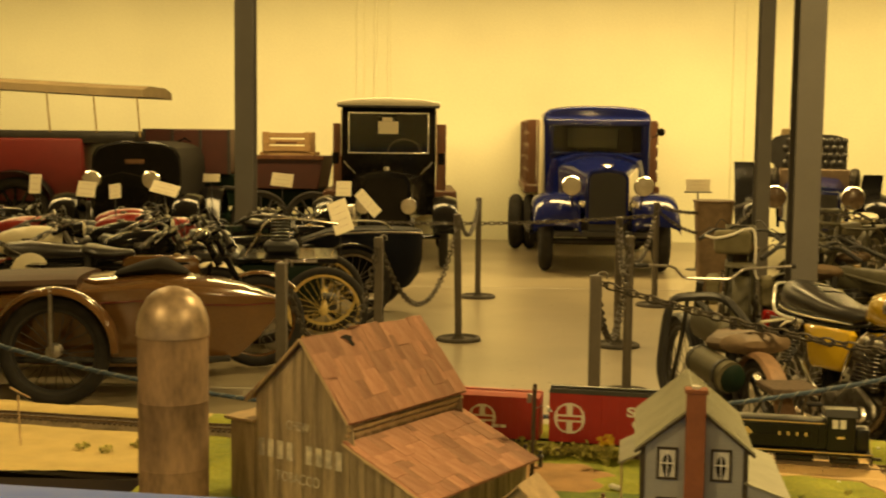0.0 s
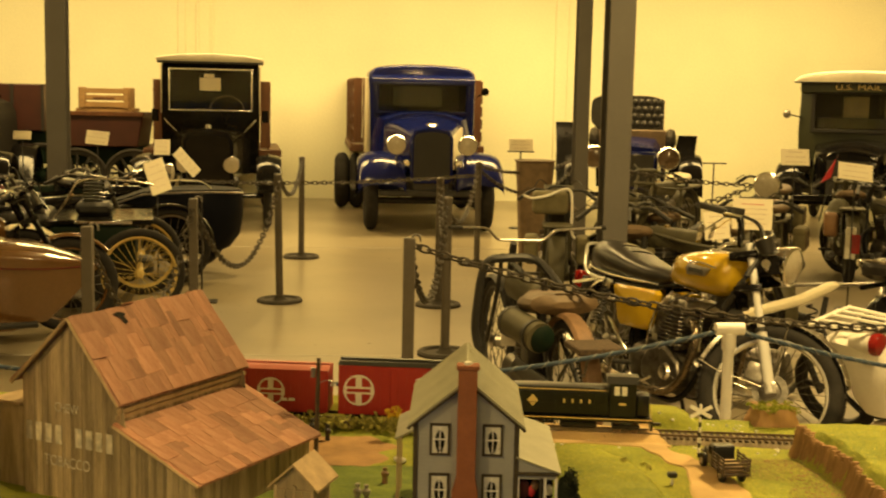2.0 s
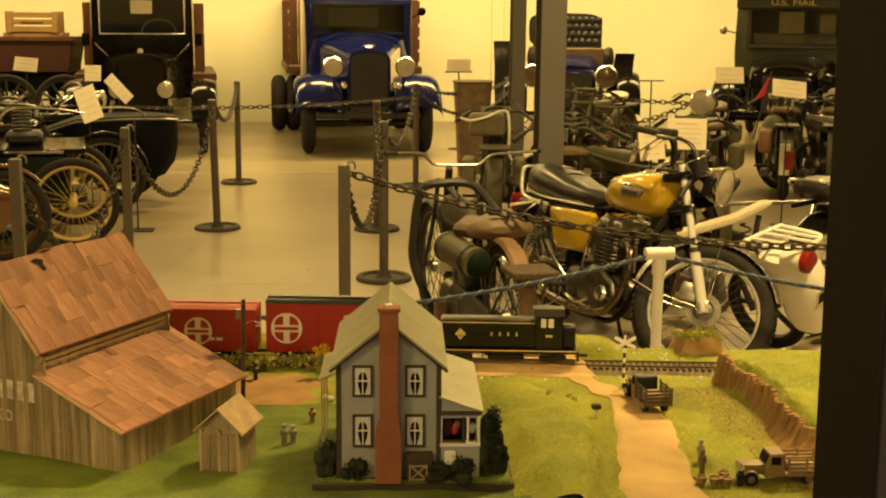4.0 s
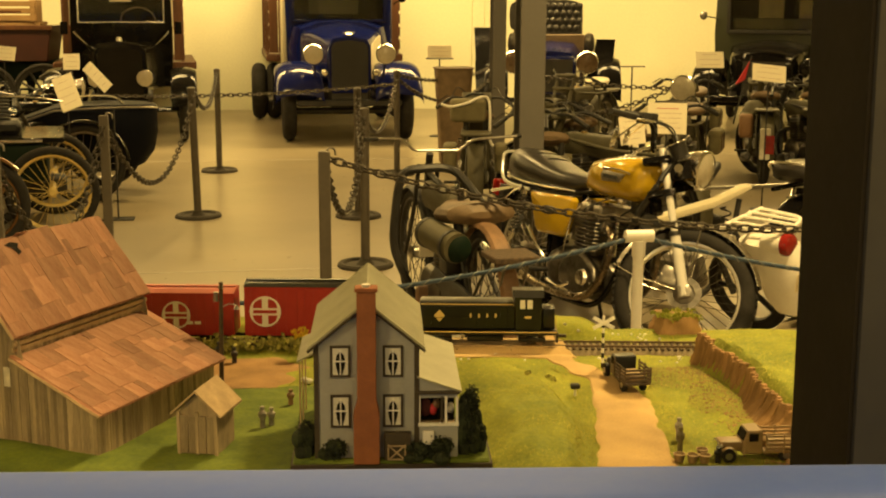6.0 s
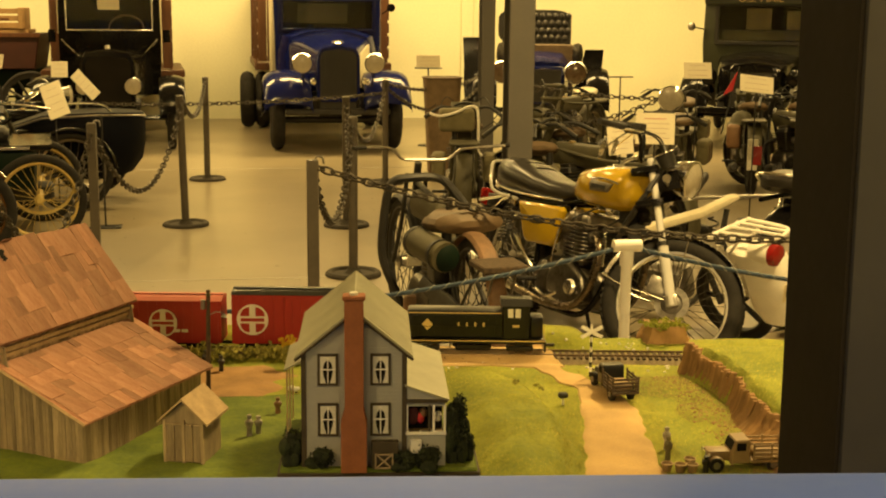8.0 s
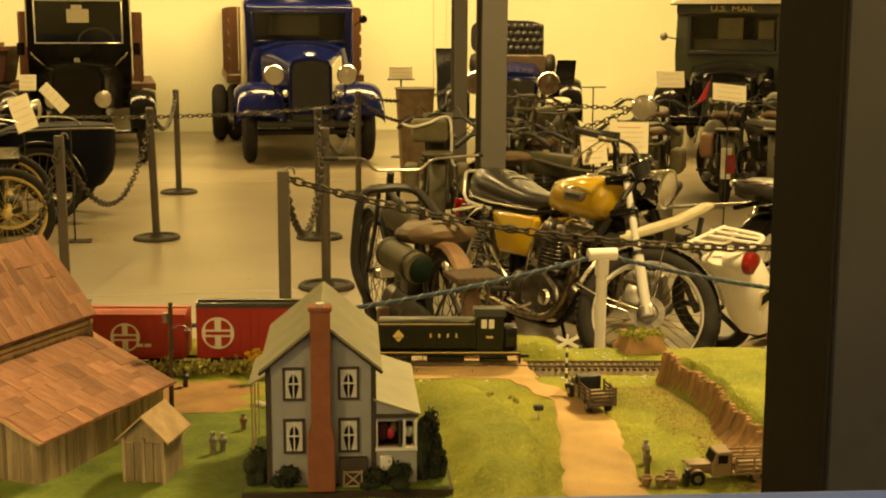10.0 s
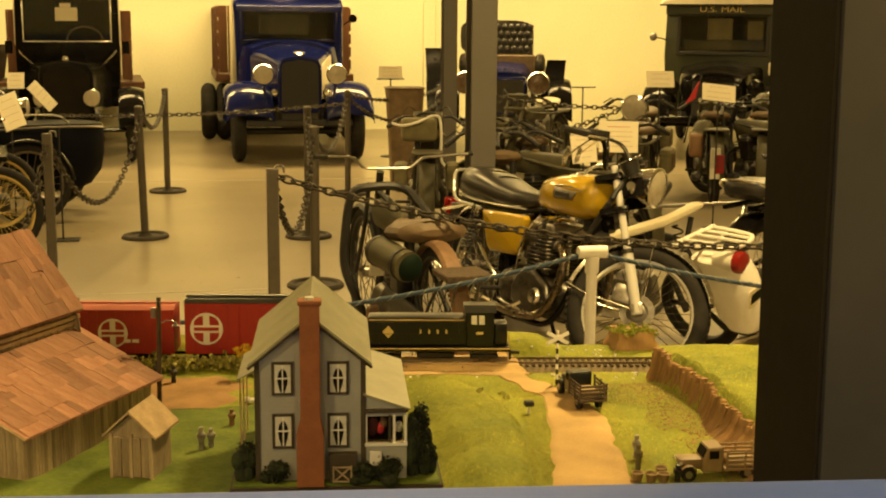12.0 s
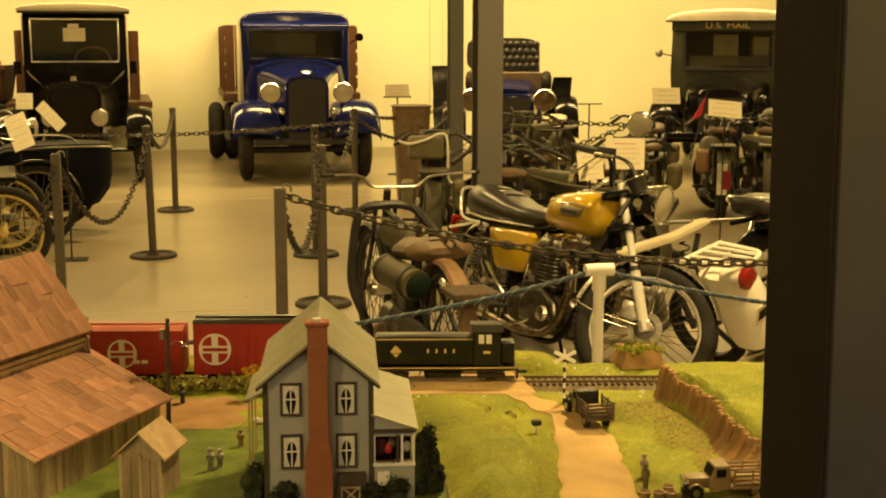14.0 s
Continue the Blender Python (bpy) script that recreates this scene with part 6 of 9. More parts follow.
    if bags:
        for s in (-1, 1):
            bg = part("saddle_bag", B(-0.19, 0.06, s * 0.19 - 0.05, s * 0.19 + 0.05, 0.42, 0.62, bevel=0.035, seg=3), bags, ob, "canvas saddle bag")
            part("bag_flap", B(-0.195, 0.065, s * 0.19 - 0.055, s * 0.19 + 0.055, 0.55, 0.63, bevel=0.03, seg=2), bags, bg)
            for x in (-0.13, 0.0):
                part("strap", B(x - 0.010, x + 0.010, s * 0.248 - 0.004, s * 0.248 + 0.004, 0.46, 0.60), LEATHER, bg)
    return ob


def heading(rear, front):
    """Pose on the floor from the rear wheel's foot towards the front wheel's."""
    return pose(rear[0], rear[1], 0, 0, 0, math.degrees(math.atan2(front[1] - rear[1], front[0] - rear[0])))


def info_card(x, y, z, w, h, tilt, turn, label="cream information card on a thin stand", lines=4, stand=True):
    """A printed card on a wire stand: tilt leans it back."""
    ob = thing("info_card", pose(x, y, 0, 0, 0, turn), label, "information card", "information cards")
    cm = Matrix.Translation((0, 0, z)) @ pose(0, 0, 0, -tilt[0], tilt[1], 0)
    cd = part("card", B(-w / 2, w / 2, -0.003, 0.003, -h / 2, h / 2, m=cm, bevel=0.0012), CARD, ob)
    for k in range(lines):
        ww = w * (0.36 if k % 3 else 0.28)
        zz = h * (0.32 - 0.62 * k / max(1, lines - 1))
        part("print_line", B(-ww, ww, -0.0042, -0.0030, zz - 0.0016, zz + 0.0016, m=cm), CLOTH_RED if "red heading" in label and k == 0 else CARD_TEXT, cd)
    if stand:
        part("stand_rod", rod(bmesh.new(), (0, 0.012, 0.01), (0, 0.006, z), 0.006, n=8), BLACK_SATIN, ob)
        part("stand_foot", lathe(bmesh.new(), [(0, 0.012), (0.09, 0.008), (0.10, 0.0), (0, 0)], 18), BLACK_SATIN, ob)
    return ob


# ---- road vehicles along the wall ----
def round_lamp(parent, x, y, z, r, shell, depth=0.16, m=I4, glass=None):
    lm = m @ Matrix.Translation((x, y, z)) @ pose(0, 0, 0, 90, 0, 0)
    lp = part("headlamp", lathe(bmesh.new(), [(0.0, -depth), (r * 0.5, -depth * 0.9), (r * 0.88, -depth * 0.45), (r, 0.0), (r * 1.06, 0.012), (r * 0.97, 0.026)], 26, lm), shell, parent)
    part("lens", lathe(bmesh.new(), [(r * 0.97, 0.02), (r * 0.6, 0.036), (0.0, 0.045)], 26, lm), glass or LENS, lp, "clear glass lens")
    return lp


def car_wheel(parent, x, y, R, tw, spokes=12, rim=BLACK, wood=True, disc=False):
    mm = Matrix.Translation((x, y, R)) @ pose(0, 0, 0, 0, 90, 0)
    w = wheel(parent, mm, R, tw, rim, spokes, rim_w=0.03, hub_r=0.07, hub_w=0.12, spoke_r=0.016 if wood else 0.003, wood=wood)
    if disc:
        part("wheel_disc", lathe(bmesh.new(), [(0.08, 0.02), (R * 0.45, -0.03), (R - tw, 0.0)], 28, mm), rim, w)
    return w


def sweep_guard(parent, x0, x1, pts, material, thick=0.02, drop=0.03):
    """A wing that spans x0..x1 along a line of (y, z), its sides rolled down by drop."""
    bm = bmesh.new()
    w = x1 - x0
    prof = [(0.0, -drop), (0.02, -drop * 0.6), (0.08, -drop * 0.25), (0.22, 0.004), (0.5, 0.018), (0.78, 0.004), (0.92, -drop * 0.25), (0.98, -drop * 0.6), (1.0, -drop)]
    rings = []
    for y, z in pts:
        rings.append([Vector((x0 + w * u, y, z + h)) for u, h in prof] + [Vector((x0 + w * u, y, z + h - thick)) for u, h in reversed(prof)])
    loft(bm, rings)
    return part("mudguard", bm, material, parent)


def arc_pts(y, z, R, a0, a1, n=12):
    return [(y + R * math.cos(radians(a0 + (a1 - a0) * i / n)), z + R * math.sin(radians(a0 + (a1 - a0) * i / n))) for i in range(n + 1)]


def stake_rack(parent, x, y0, y1, z0, z1, slats, material):
    """Slatted side rack in the plane x."""
    h = (z1 - z0) / slats
    for k in range(slats):
        part("rack_slat", B(x - 0.011, x + 0.011, y0, y1, z0 + k * h + h * 0.12, z0 + (k + 1) * h - h * 0.12, bevel=0.003), material, parent)
    for i in range(4):
        y = y0 + 0.05 + (y1 - y0 - 0.1) * i / 3
        part("rack_stake", B(x - 0.032, x - 0.011, y - 0.03, y + 0.03, z0 - 0.08, z1, bevel=0.003), material, parent)


def rack_front(parent, x0, x1, y, z0, z1, boards, material):
    h = (x1 - x0) / boards
    for k in range(boards):
        part("rack_board", B(x0 + k * h + 0.004, x0 + (k + 1) * h - 0.004, y - 0.012, y + 0.012, z0, z1, bevel=0.003), material, parent)


# blue stake truck
bt = thing("truck", pose(1.255, 15.2, 0, 0, 0, 1.0), "glossy dark blue vintage stake truck with black grille", "truck", "trucks along the wall")
for s in (-1, 1):
    car_wheel(bt, s * 0.70, 0.36, 0.385, 0.17, 10, BLACK_SATIN, disc=True)
    for dx in (0.77, 0.98):
        car_wheel(bt, s * dx, 3.35, 0.40, 0.22, 10, BLACK_SATIN, disc=True)
    sweep_guard(bt, 0.30 if s > 0 else -0.87, 0.87 if s > 0 else -0.30, arc_pts(0.38, 0.42, 0.52, 160, 20, 16) + [(1.0, 0.46), (1.25, 0.44)], BLUE, 0.03, 0.10)
    part("wing_apron", loft(bmesh.new(), [oval(s * x, y, z, 0.02, h, 12, 2.2, "y") for x, y, z, h in ((0.48, 0.10, 0.74, 0.14), (0.44, 0.45, 0.78, 0.16), (0.43, 0.95, 0.66, 0.14))]), BLUE, bt)
    round_lamp(bt, s * 0.425, -0.06, 1.05, 0.115, CHROME)
    part("lamp_bar_post", rod(bmesh.new(), (s * 0.40, 0.02, 0.78), (s * 0.425, 0.0, 0.97), 0.018, n=8), BLUE, bt)
    part("running_board", B(s * 0.90 if s < 0 else 0.55, -0.55 if s < 0 else 0.90, 1.2, 2.3, 0.40, 0.44, bevel=0.01), BLACK_SATIN, bt)
    part("horn", ball(bmesh.new(), (s * 0.30, -0.10, 0.84), (0.045, 0.06, 0.045)), CHROME, bt)
# hood: narrow at the grille, wide at the cab
half = [(1.0, 0.0), (1.0, 0.30), (1.0, 0.60), (1.0, 0.74)] + [(0.90 + 0.10 * math.cos(math.radians(q)), 0.74 + 0.13 * math.sin(math.radians(q))) for q in (20, 40, 60, 78)] + [(0.75, 0.905), (0.55, 0.945), (0.35, 0.975), (0.15, 0.995)]
outline = half + [(0.0, 1.0)] + [(-cx, cz) for cx, cz in reversed(half)]
sec = []
for k in range(13):
    v = k / 12
    w, z0, z1 = 0.235 + 0.265 * v ** 0.92, 0.72 - 0.06 * v, 1.235 + 0.165 * math.sin(v * 1.45)
    sec.append([Vector((w * cx, 1.18 * v, z0 + (z1 - z0) * cz)) for cx, cz in outline])
hood = part("hood", loft(bmesh.new(), sec), BLUE, bt)
for s in (-1, 1):
    rings = [[Vector((s * (w + o) * c, y, z0 + (z1 - z0) * k)) for o, c, k in ((0.002, 1, 0.08), (0.014, 1, 0.08), (0.014, 1, 0.74), (0.014, 0.99, 0.79), (0.002, 0.99, 0.79), (0.002, 1, 0.74))] for y, w, z0, z1 in ((0.03, 0.246, 0.72, 1.240), (0.30, 0.310, 0.705, 1.294), (0.75, 0.412, 0.682, 1.367), (1.14, 0.493, 0.662, 1.397))]
    part("hood_side", loft(bmesh.new(), rings), CREAM if s > 0 else BLUE, hood, "pale cream hood side" if s > 0 else "")
shell = part("radiator_shell", prism(bmesh.new(), [(-0.255, 0.66), (-0.255, 1.14), (-0.20, 1.23), (0, 1.265), (0.20, 1.23), (0.255, 1.14), (0.255, 0.66), (0.2, 0.60), (-0.2, 0.60)], -0.06, 0.02, bevel=0.012), BLUE, bt)
part("grille", prism(bmesh.new(), [(-0.215, 0.66), (-0.215, 1.12), (-0.17, 1.19), (0, 1.215), (0.17, 1.19), (0.215, 1.12), (0.215, 0.66)], -0.072, -0.058), BLACK_SATIN, shell, "black grille")
for k in range(17):
    x = -0.2 + k * 0.025
    part("grille_bar", B(x - 0.004, x + 0.004, -0.082, -0.070, 0.67, 1.19 - 0.4 * x * x), BLACK_SATIN, shell)
orn = part("hood_ornament", loft(bmesh.new(), [oval(0, y, z, w, h, 10, 2.0, "y") for y, z, w, h in ((-0.09, 1.275, 0.02, 0.01), (-0.05, 1.29, 0.05, 0.022), (0.02, 1.30, 0.075, 0.02), (0.10, 1.31, 0.02, 0.01))]), CHROME, bt, "chrome hood ornament")
# cab
cab_o = [(-0.66, 0.62), (-0.67, 1.36), (-0.685, 1.78), (-0.70, 1.85), (-0.68, 1.93), (-0.61, 1.985), (-0.46, 2.012), (-0.2, 2.03), (0.2, 2.03), (0.46, 2.012), (0.61, 1.985), (0.68, 1.93), (0.70, 1.85), (0.69, 1.78), (0.68, 1.36), (0.67, 0.62)]
cab = part("cab", prism(bmesh.new(), cab_o, 1.42, 2.25, bevel=0.05, seg=3), BLUE, bt)
part("cowl", loft(bmesh.new(), [[Vector((w * cx, y, 0.64 + h * cz)) for cx, cz in ((-1, 0), (-1, 0.6), (-0.93, 0.9), (-0.5, 1.0), (0, 1.02), (0.5, 1.0), (0.93, 0.9), (1, 0.6), (1, 0))] for y, w, h in ((1.14, 0.51, 0.76), (1.30, 0.60, 0.78), (1.44, 0.645, 0.80))]), BLUE, bt)
# the cab is solid; a near-black sheet paints its unlit inside
part("windscreen", B(-0.565, 0.565, 1.385, 1.395, 1.43, 1.80, bevel=0.003), NEAR_BLACK, cab, "near-black sheet painting the unlit cab behind the windscreen")
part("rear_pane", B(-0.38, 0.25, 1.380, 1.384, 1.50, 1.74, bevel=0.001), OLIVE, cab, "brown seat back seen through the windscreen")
part("windscreen_glass", B(-0.57, 0.57, 1.370, 1.374, 1.43, 1.80), GLASS, cab)
for x0, x1, z0, z1 in ((-0.61, 0.61, 1.395, 1.435), (-0.61, 0.61, 1.80, 1.85), (-0.61, -0.565, 1.40, 1.84), (0.565, 0.61, 1.40, 1.84)):
    part("windscreen_frame", B(x0, x1, 1.355, 1.42, z0, z1, bevel=0.008), BLUE, cab)
part("sun_visor", loft(bmesh.new(), [[Vector((-0.66, y, z)), Vector((0.66, y, z)), Vector((0.66, y, z - 0.015)), Vector((-0.66, y, z - 0.015))] for y, z in ((1.43, 1.90), (1.33, 1.872), (1.27, 1.850), (1.258, 1.835), (1.255, 1.79))]), BLUE, cab)
for s in (-1, 1):
    part("wiper", rod(bmesh.new(), (s * 0.2, 1.36, 1.80), (s * 0.35, 1.36, 1.62), 0.006, n=6), BLACK_SATIN, cab)
    part("door", B(-0.715 if s < 0 else 0.665, -0.655 if s < 0 else 0.70, 1.50, 2.18, 0.70, 1.86, bevel=0.02, seg=2), CREAM if s < 0 else BLUE, cab, "cream painted door" if s < 0 else "")
mr = part("mirror", lathe(bmesh.new(), [(0, 0.02), (0.06, 0.012), (0.07, 0.0), (0.0, 0.0)], 18, Matrix.Translation((0.81, 1.34, 1.70)) @ pose(0, 0, 0, 90) @ Matrix.Scale(0.75, 4)), BLACK, cab)
part("mirror_arm", rod(bmesh.new(), (0.70, 1.42, 1.62), (0.81, 1.35, 1.70), 0.008, n=6), BLACK, mr)
part("bumper_beam", B(-0.62, 0.62, -0.04, 0.02, 0.44, 0.52, bevel=0.015), BLACK_SATIN, bt)
part("front_axle", rod(bmesh.new(), (-0.70, 0.36, 0.36), (0.70, 0.36, 0.36), 0.04, n=10), BLACK_SATIN, bt)
part("sump", B(-0.25, 0.25, 0.0, 1.2, 0.42, 0.72, bevel=0.04), BLACK_SATIN, bt)
part("number_plate", B(0.285, 0.36, -0.06, -0.052, 0.80, 0.87), CREAM, bt, "pale plate with an unreadable mark")
part("plate_bar", B(0.30, 0.345, -0.064, -0.059, 0.815, 0.855), BLUE, bt)
for s in (-1, 1):
    part("chassis_rail", B(s * 0.42 - 0.03, s * 0.42 + 0.03, 0.0, 4.6, 0.56, 0.68, bevel=0.006), BLACK_SATIN, bt)
part("bed", B(-0.90, 0.95, 2.32, 4.8, 0.86, 0.96, bevel=0.01), STAKE, bt)
rack_front(bt, -0.86, 0.90, 2.34, 0.98, 1.86, 14, STAKE)
for s in (-1, 1):
    stake_rack(bt, 0.91 if s > 0 else -0.85, 2.36, 4.78, 1.0, 1.86, 5, STAKE)

# dark heap of sacking on the floor by the wall
bm = loft(bmesh.new(), [oval(x, 0.02 * math.sin(9 * x), h * 0.5, d, h * 0.5, 14, 2.2) for x, d, h in ((-0.24, 0.03, 0.02), (-0.20, 0.09, 0.07), (-0.12, 0.13, 0.10), (-0.04, 0.15, 0.155), (0.03, 0.14, 0.135), (0.10, 0.15, 0.16), (0.18, 0.11, 0.11), (0.24, 0.03, 0.03))])
solid("sack", bm, NEAR_BLACK, "small dark heap of sacking on the floor by the wall", "sack", m=pose(0.52, 19.5, 0))

# black cab truck
kt = thing("truck", pose(-1.375, 15.25, 0, 0, 0, 4.0), "glossy black vintage cab truck with wooden stake sides", "truck", "trucks along the wall")
for s in (-1, 1):
    car_wheel(kt, s * 0.70, 0.38, 0.385, 0.11, 12, BLACK)
    car_wheel(kt, s * 0.72, 3.2, 0.40, 0.14, 12, BLACK)
    sweep_guard(kt, 0.56 if s > 0 else -0.86, 0.86 if s > 0 else -0.56, arc_pts(0.38, 0.40, 0.47, 172, 25, 12) + [(1.0, 0.50), (1.4, 0.46)], BLACK, 0.02)
    round_lamp(kt, s * 0.27, -0.08, 0.78, 0.095, CHROME)
    part("lamp_fork", rod(bmesh.new(), (s * 0.27, 0.02, 0.55), (s * 0.27, 0.0, 0.70), 0.014, n=8), BLACK, kt)
    part("running_board", B(0.55 if s > 0 else -0.86, 0.86 if s > 0 else -0.55, 1.3, 2.2, 0.42, 0.455, bevel=0.008), BLACK, kt)
rad = part("radiator_shell", prism(bmesh.new(), [(-0.30, 0.52), (-0.30, 1.06), (-0.24, 1.16), (0, 1.20), (0.24, 1.16), (0.30, 1.06), (0.30, 0.52)], -0.04, 0.07, bevel=0.012), BLACK_DUST, kt)
part("radiator_core", prism(bmesh.new(), [(-0.25, 0.56), (-0.25, 1.04), (-0.2, 1.10), (0, 1.13), (0.2, 1.10), (0.25, 1.04), (0.25, 0.56)], -0.05, -0.038), NEAR_BLACK, rad)
part("radiator_cap", lathe(bmesh.new(), [(0, 0.05), (0.03, 0.045), (0.036, 0.0)], 16, Matrix.Translation((0, 0.01, 1.20))), CHROME, kt)
sec = []
for y, w, z1 in ((0.06, 0.29, 1.15), (0.5, 0.34, 1.16), (1.0, 0.44, 1.175), (1.18, 0.50, 1.18)):
    sec.append([Vector((w * cx, y, 0.6 + (z1 - 0.6) * cz)) for cx, cz in ((-1, 0), (-1, 0.72), (-0.8, 0.93), (0, 1.0), (0.8, 0.93), (1, 0.72), (1, 0))])
part("hood", loft(bmesh.new(), sec), BLACK_DUST, kt)
cab2 = part("cab", prism(bmesh.new(), [(-0.60, 0.60), (-0.61, 1.30), (-0.60, 2.00), (0.60, 2.00), (0.61, 1.30), (0.60, 0.60)], 1.17, 2.15, bevel=0.02, seg=2), BLACK, kt)
bm = prism(bmesh.new(), [(-0.66, 1.99), (-0.655, 2.045), (-0.4, 2.085), (0, 2.10), (0.4, 2.085), (0.655, 2.045), (0.66, 1.99)], 1.00, 2.20, bevel=0.015, seg=2)
part("roof", bm, ROOF_CLOTH, cab2, "pale grey cloth roof")
part("roof_valance", B(-0.645, 0.645, 0.992, 1.004, 1.972, 2.000, bevel=0.005, seg=2), BLACK_SATIN, cab2)
# near-black sheet on the cab front in place of the unlit inside
part("windscreen", B(-0.50, 0.50, 1.150, 1.158, 1.40, 1.90), NEAR_BLACK, cab2, "near-black sheet painting the unlit cab behind the windscreen")
part("windscreen_glass", B(-0.50, 0.50, 1.128, 1.132, 1.40, 1.90), GLASS, cab2)
for x0, x1, z0, z1 in ((-0.52, 0.52, 1.385, 1.405), (-0.52, 0.52, 1.895, 1.915), (-0.52, -0.50, 1.39, 1.91), (0.50, 0.52, 1.39, 1.91)):
    part("windscreen_frame", B(x0, x1, 1.118, 1.16, z0, z1, bevel=0.004), CHROME, cab2, "bright metal windscreen frame")
part("steering_wheel", tube(bmesh.new(), [(0.20 + 0.21 * math.cos(a), 1.141, 1.405 + 0.17 * math.sin(a)) for a in [math.pi * k / 20 for k in range(21)]], 0.010, 8), LEATHER, cab2)
part("window_card", B(-0.135, 0.125, 1.108, 1.114, 1.64, 1.80, bevel=0.002), CARD, cab2, "cream card in the windscreen")
part("card_bar", B(-0.08, 0.05, 1.106, 1.112, 1.802, 1.85), CARD, cab2)
for s in (-1, 1):
    part("door_light", B(s * 0.60 - 0.02, s * 0.60 + 0.02, 1.20, 1.27, 1.35, 1.95, bevel=0.005), CREAM, cab2, "pale edge of the cab side")
    part("side_lamp", rod(bmesh.new(), (s * 0.68, 1.12, 1.25), (s * 0.68, 1.12, 1.40), 0.045, n=14), BLACK, cab2)
    stake_rack(kt, s * 0.76, 2.3, 4.4, 0.88, 1.78, 5, STAKE)
    part("cowl_fin", loft(bmesh.new(), [oval(s * x, y, z, 0.007, 0.014, 8, 2.0, "y") for x, y, z in ((0.40, 1.05, 1.10), (0.52, 0.98, 1.23), (0.56, 1.02, 1.28))]), CHROME, kt)
rack_front(kt, -0.77, 0.77, 2.28, 0.88, 1.78, 11, STAKE)
part("bed", B(-0.92, 0.92, 2.2, 4.5, 0.76, 0.86, bevel=0.01), STAKE, kt)
part("front_axle", rod(bmesh.new(), (-0.7, 0.38, 0.38), (0.7, 0.38, 0.38), 0.03, n=8), BLACK, kt)
part("crank", rod(bmesh.new(), (0, -0.1, 0.52), (0, 0.1, 0.52), 0.015, n=8), ALU, kt)
part("underbody", B(-0.35, 0.35, 0.1, 4.4, 0.48, 0.62, bevel=0.03), BLACK_SATIN, kt)

# brass-lamp touring car seen head on
tc = thing("vintage_car", pose(3.84, 15.75, 0, 0, 0, -12), "blue and black open vintage car with brass lamps", "car")
for s in (-1, 1):
    car_wheel(tc, s * 0.70, 0.42, 0.42, 0.09, 12, BLACK)
    car_wheel(tc, s * 0.70, 2.75, 0.42, 0.09, 12, BLACK)
    sweep_guard(tc, 0.56 if s > 0 else -0.86, 0.86 if s > 0 else -0.56, arc_pts(0.46, 0.44, 0.52, 175, 30, 12) + [(1.1, 0.48), (1.6, 0.44)], BLACK, 0.02)
    bm = loft(bmesh.new(), [[Vector((s * x - 0.10, y, z)), Vector((s * (x + w) - 0.10, y + 0.03, z)), Vector((s * (x + w) - 0.10, y + 0.05, z)), Vector((s * x - 0.10, y + 0.02, z))] for x, y, z, w in ((0.56, 0.2, 0.45, 0.30), (0.58, 0.25, 0.8, 0.30), (0.62, 0.32, 1.0, 0.26), (0.66, 0.36, 1.2 if s > 0 else 1.34, 0.24))])
    part("wing_flare", bm, BLACK, tc, "tall black wing plate")
    round_lamp(tc, s * 0.455 - 0.03, -0.06, 0.925, 0.135, POLISH, glass=LENS_BROWN)
    part("lamp_fork", rod(bmesh.new(), (s * 0.44, 0.05, 0.55), (s * 0.455, 0.02, 0.80), 0.018, n=8), BLACK, tc)
    part("side_lamp", lathe(bmesh.new(), [(0, 1.27), (0.05, 1.25), (0.07, 1.18), (0.075, 1.08), (0.05, 1.0), (0, 0.98)], 16, Matrix.Translation((s * 0.50, 0.95, 0))), ENGINE, tc, "tarnished side lamp")
part("radiator", B(-0.28, 0.28, -0.02, 0.08, 0.52, 1.00, bevel=0.03, seg=2), BLUE, tc, "dark blue radiator shell")
part("radiator_core", B(-0.25, 0.25, -0.03, -0.018, 0.56, 0.96), BLACK_SATIN, tc)
sec = [[Vector((w * cx, y, 0.6 + (z1 - 0.6) * cz)) for cx, cz in ((-1, 0), (-1, 0.7), (-0.75, 0.95), (0, 1.0), (0.75, 0.95), (1, 0.7), (1, 0))] for y, w, z1 in ((0.08, 0.30, 1.06), (0.9, 0.40, 1.16))]
part("hood", loft(bmesh.new(), sec), BLUE, tc)
part("dashboard", B(-0.44, 0.44, 0.92, 0.98, 0.62, 1.25, bevel=0.015), LEATHER, tc, "varnished brown wooden dashboard")
part("body", B(-0.46, 0.46, 0.98, 3.0, 0.55, 1.10, bevel=0.06, seg=2), BLUE, tc)
bm = loft(bmesh.new(), [oval(-0.06, y, 1.47, 0.50, 0.23, 24, 4.5, "y") for y in (1.72, 1.74, 1.84, 1.87)])
sb = part("seat_back", bm, LEATHER_BK, tc, "buttoned black leather seat back")
for r in range(4):
    for c in range(9):
        x = -0.36 + c * 0.09 + (0.045 if r % 2 else 0)
        if abs(x) < 0.43:
            part("tuft", ball(bmesh.new(), (x, 1.725, 1.31 + r * 0.10), (0.045, 0.028, 0.05), u=8, v=6), LEATHER_BK, sb)
part("seat", B(-0.44, 0.44, 1.30, 1.75, 1.06, 1.20, bevel=0.05, seg=2), LEATHER_BK, tc)
part("rear_seat_back", B(-0.50, 0.50, 2.65, 2.80, 1.0, 1.62, bevel=0.05, seg=2), LEATHER_BK, tc)
part("front_axle", rod(bmesh.new(), (-0.7, 0.42, 0.42), (0.7, 0.42, 0.42), 0.03, n=8), BLACK, tc)
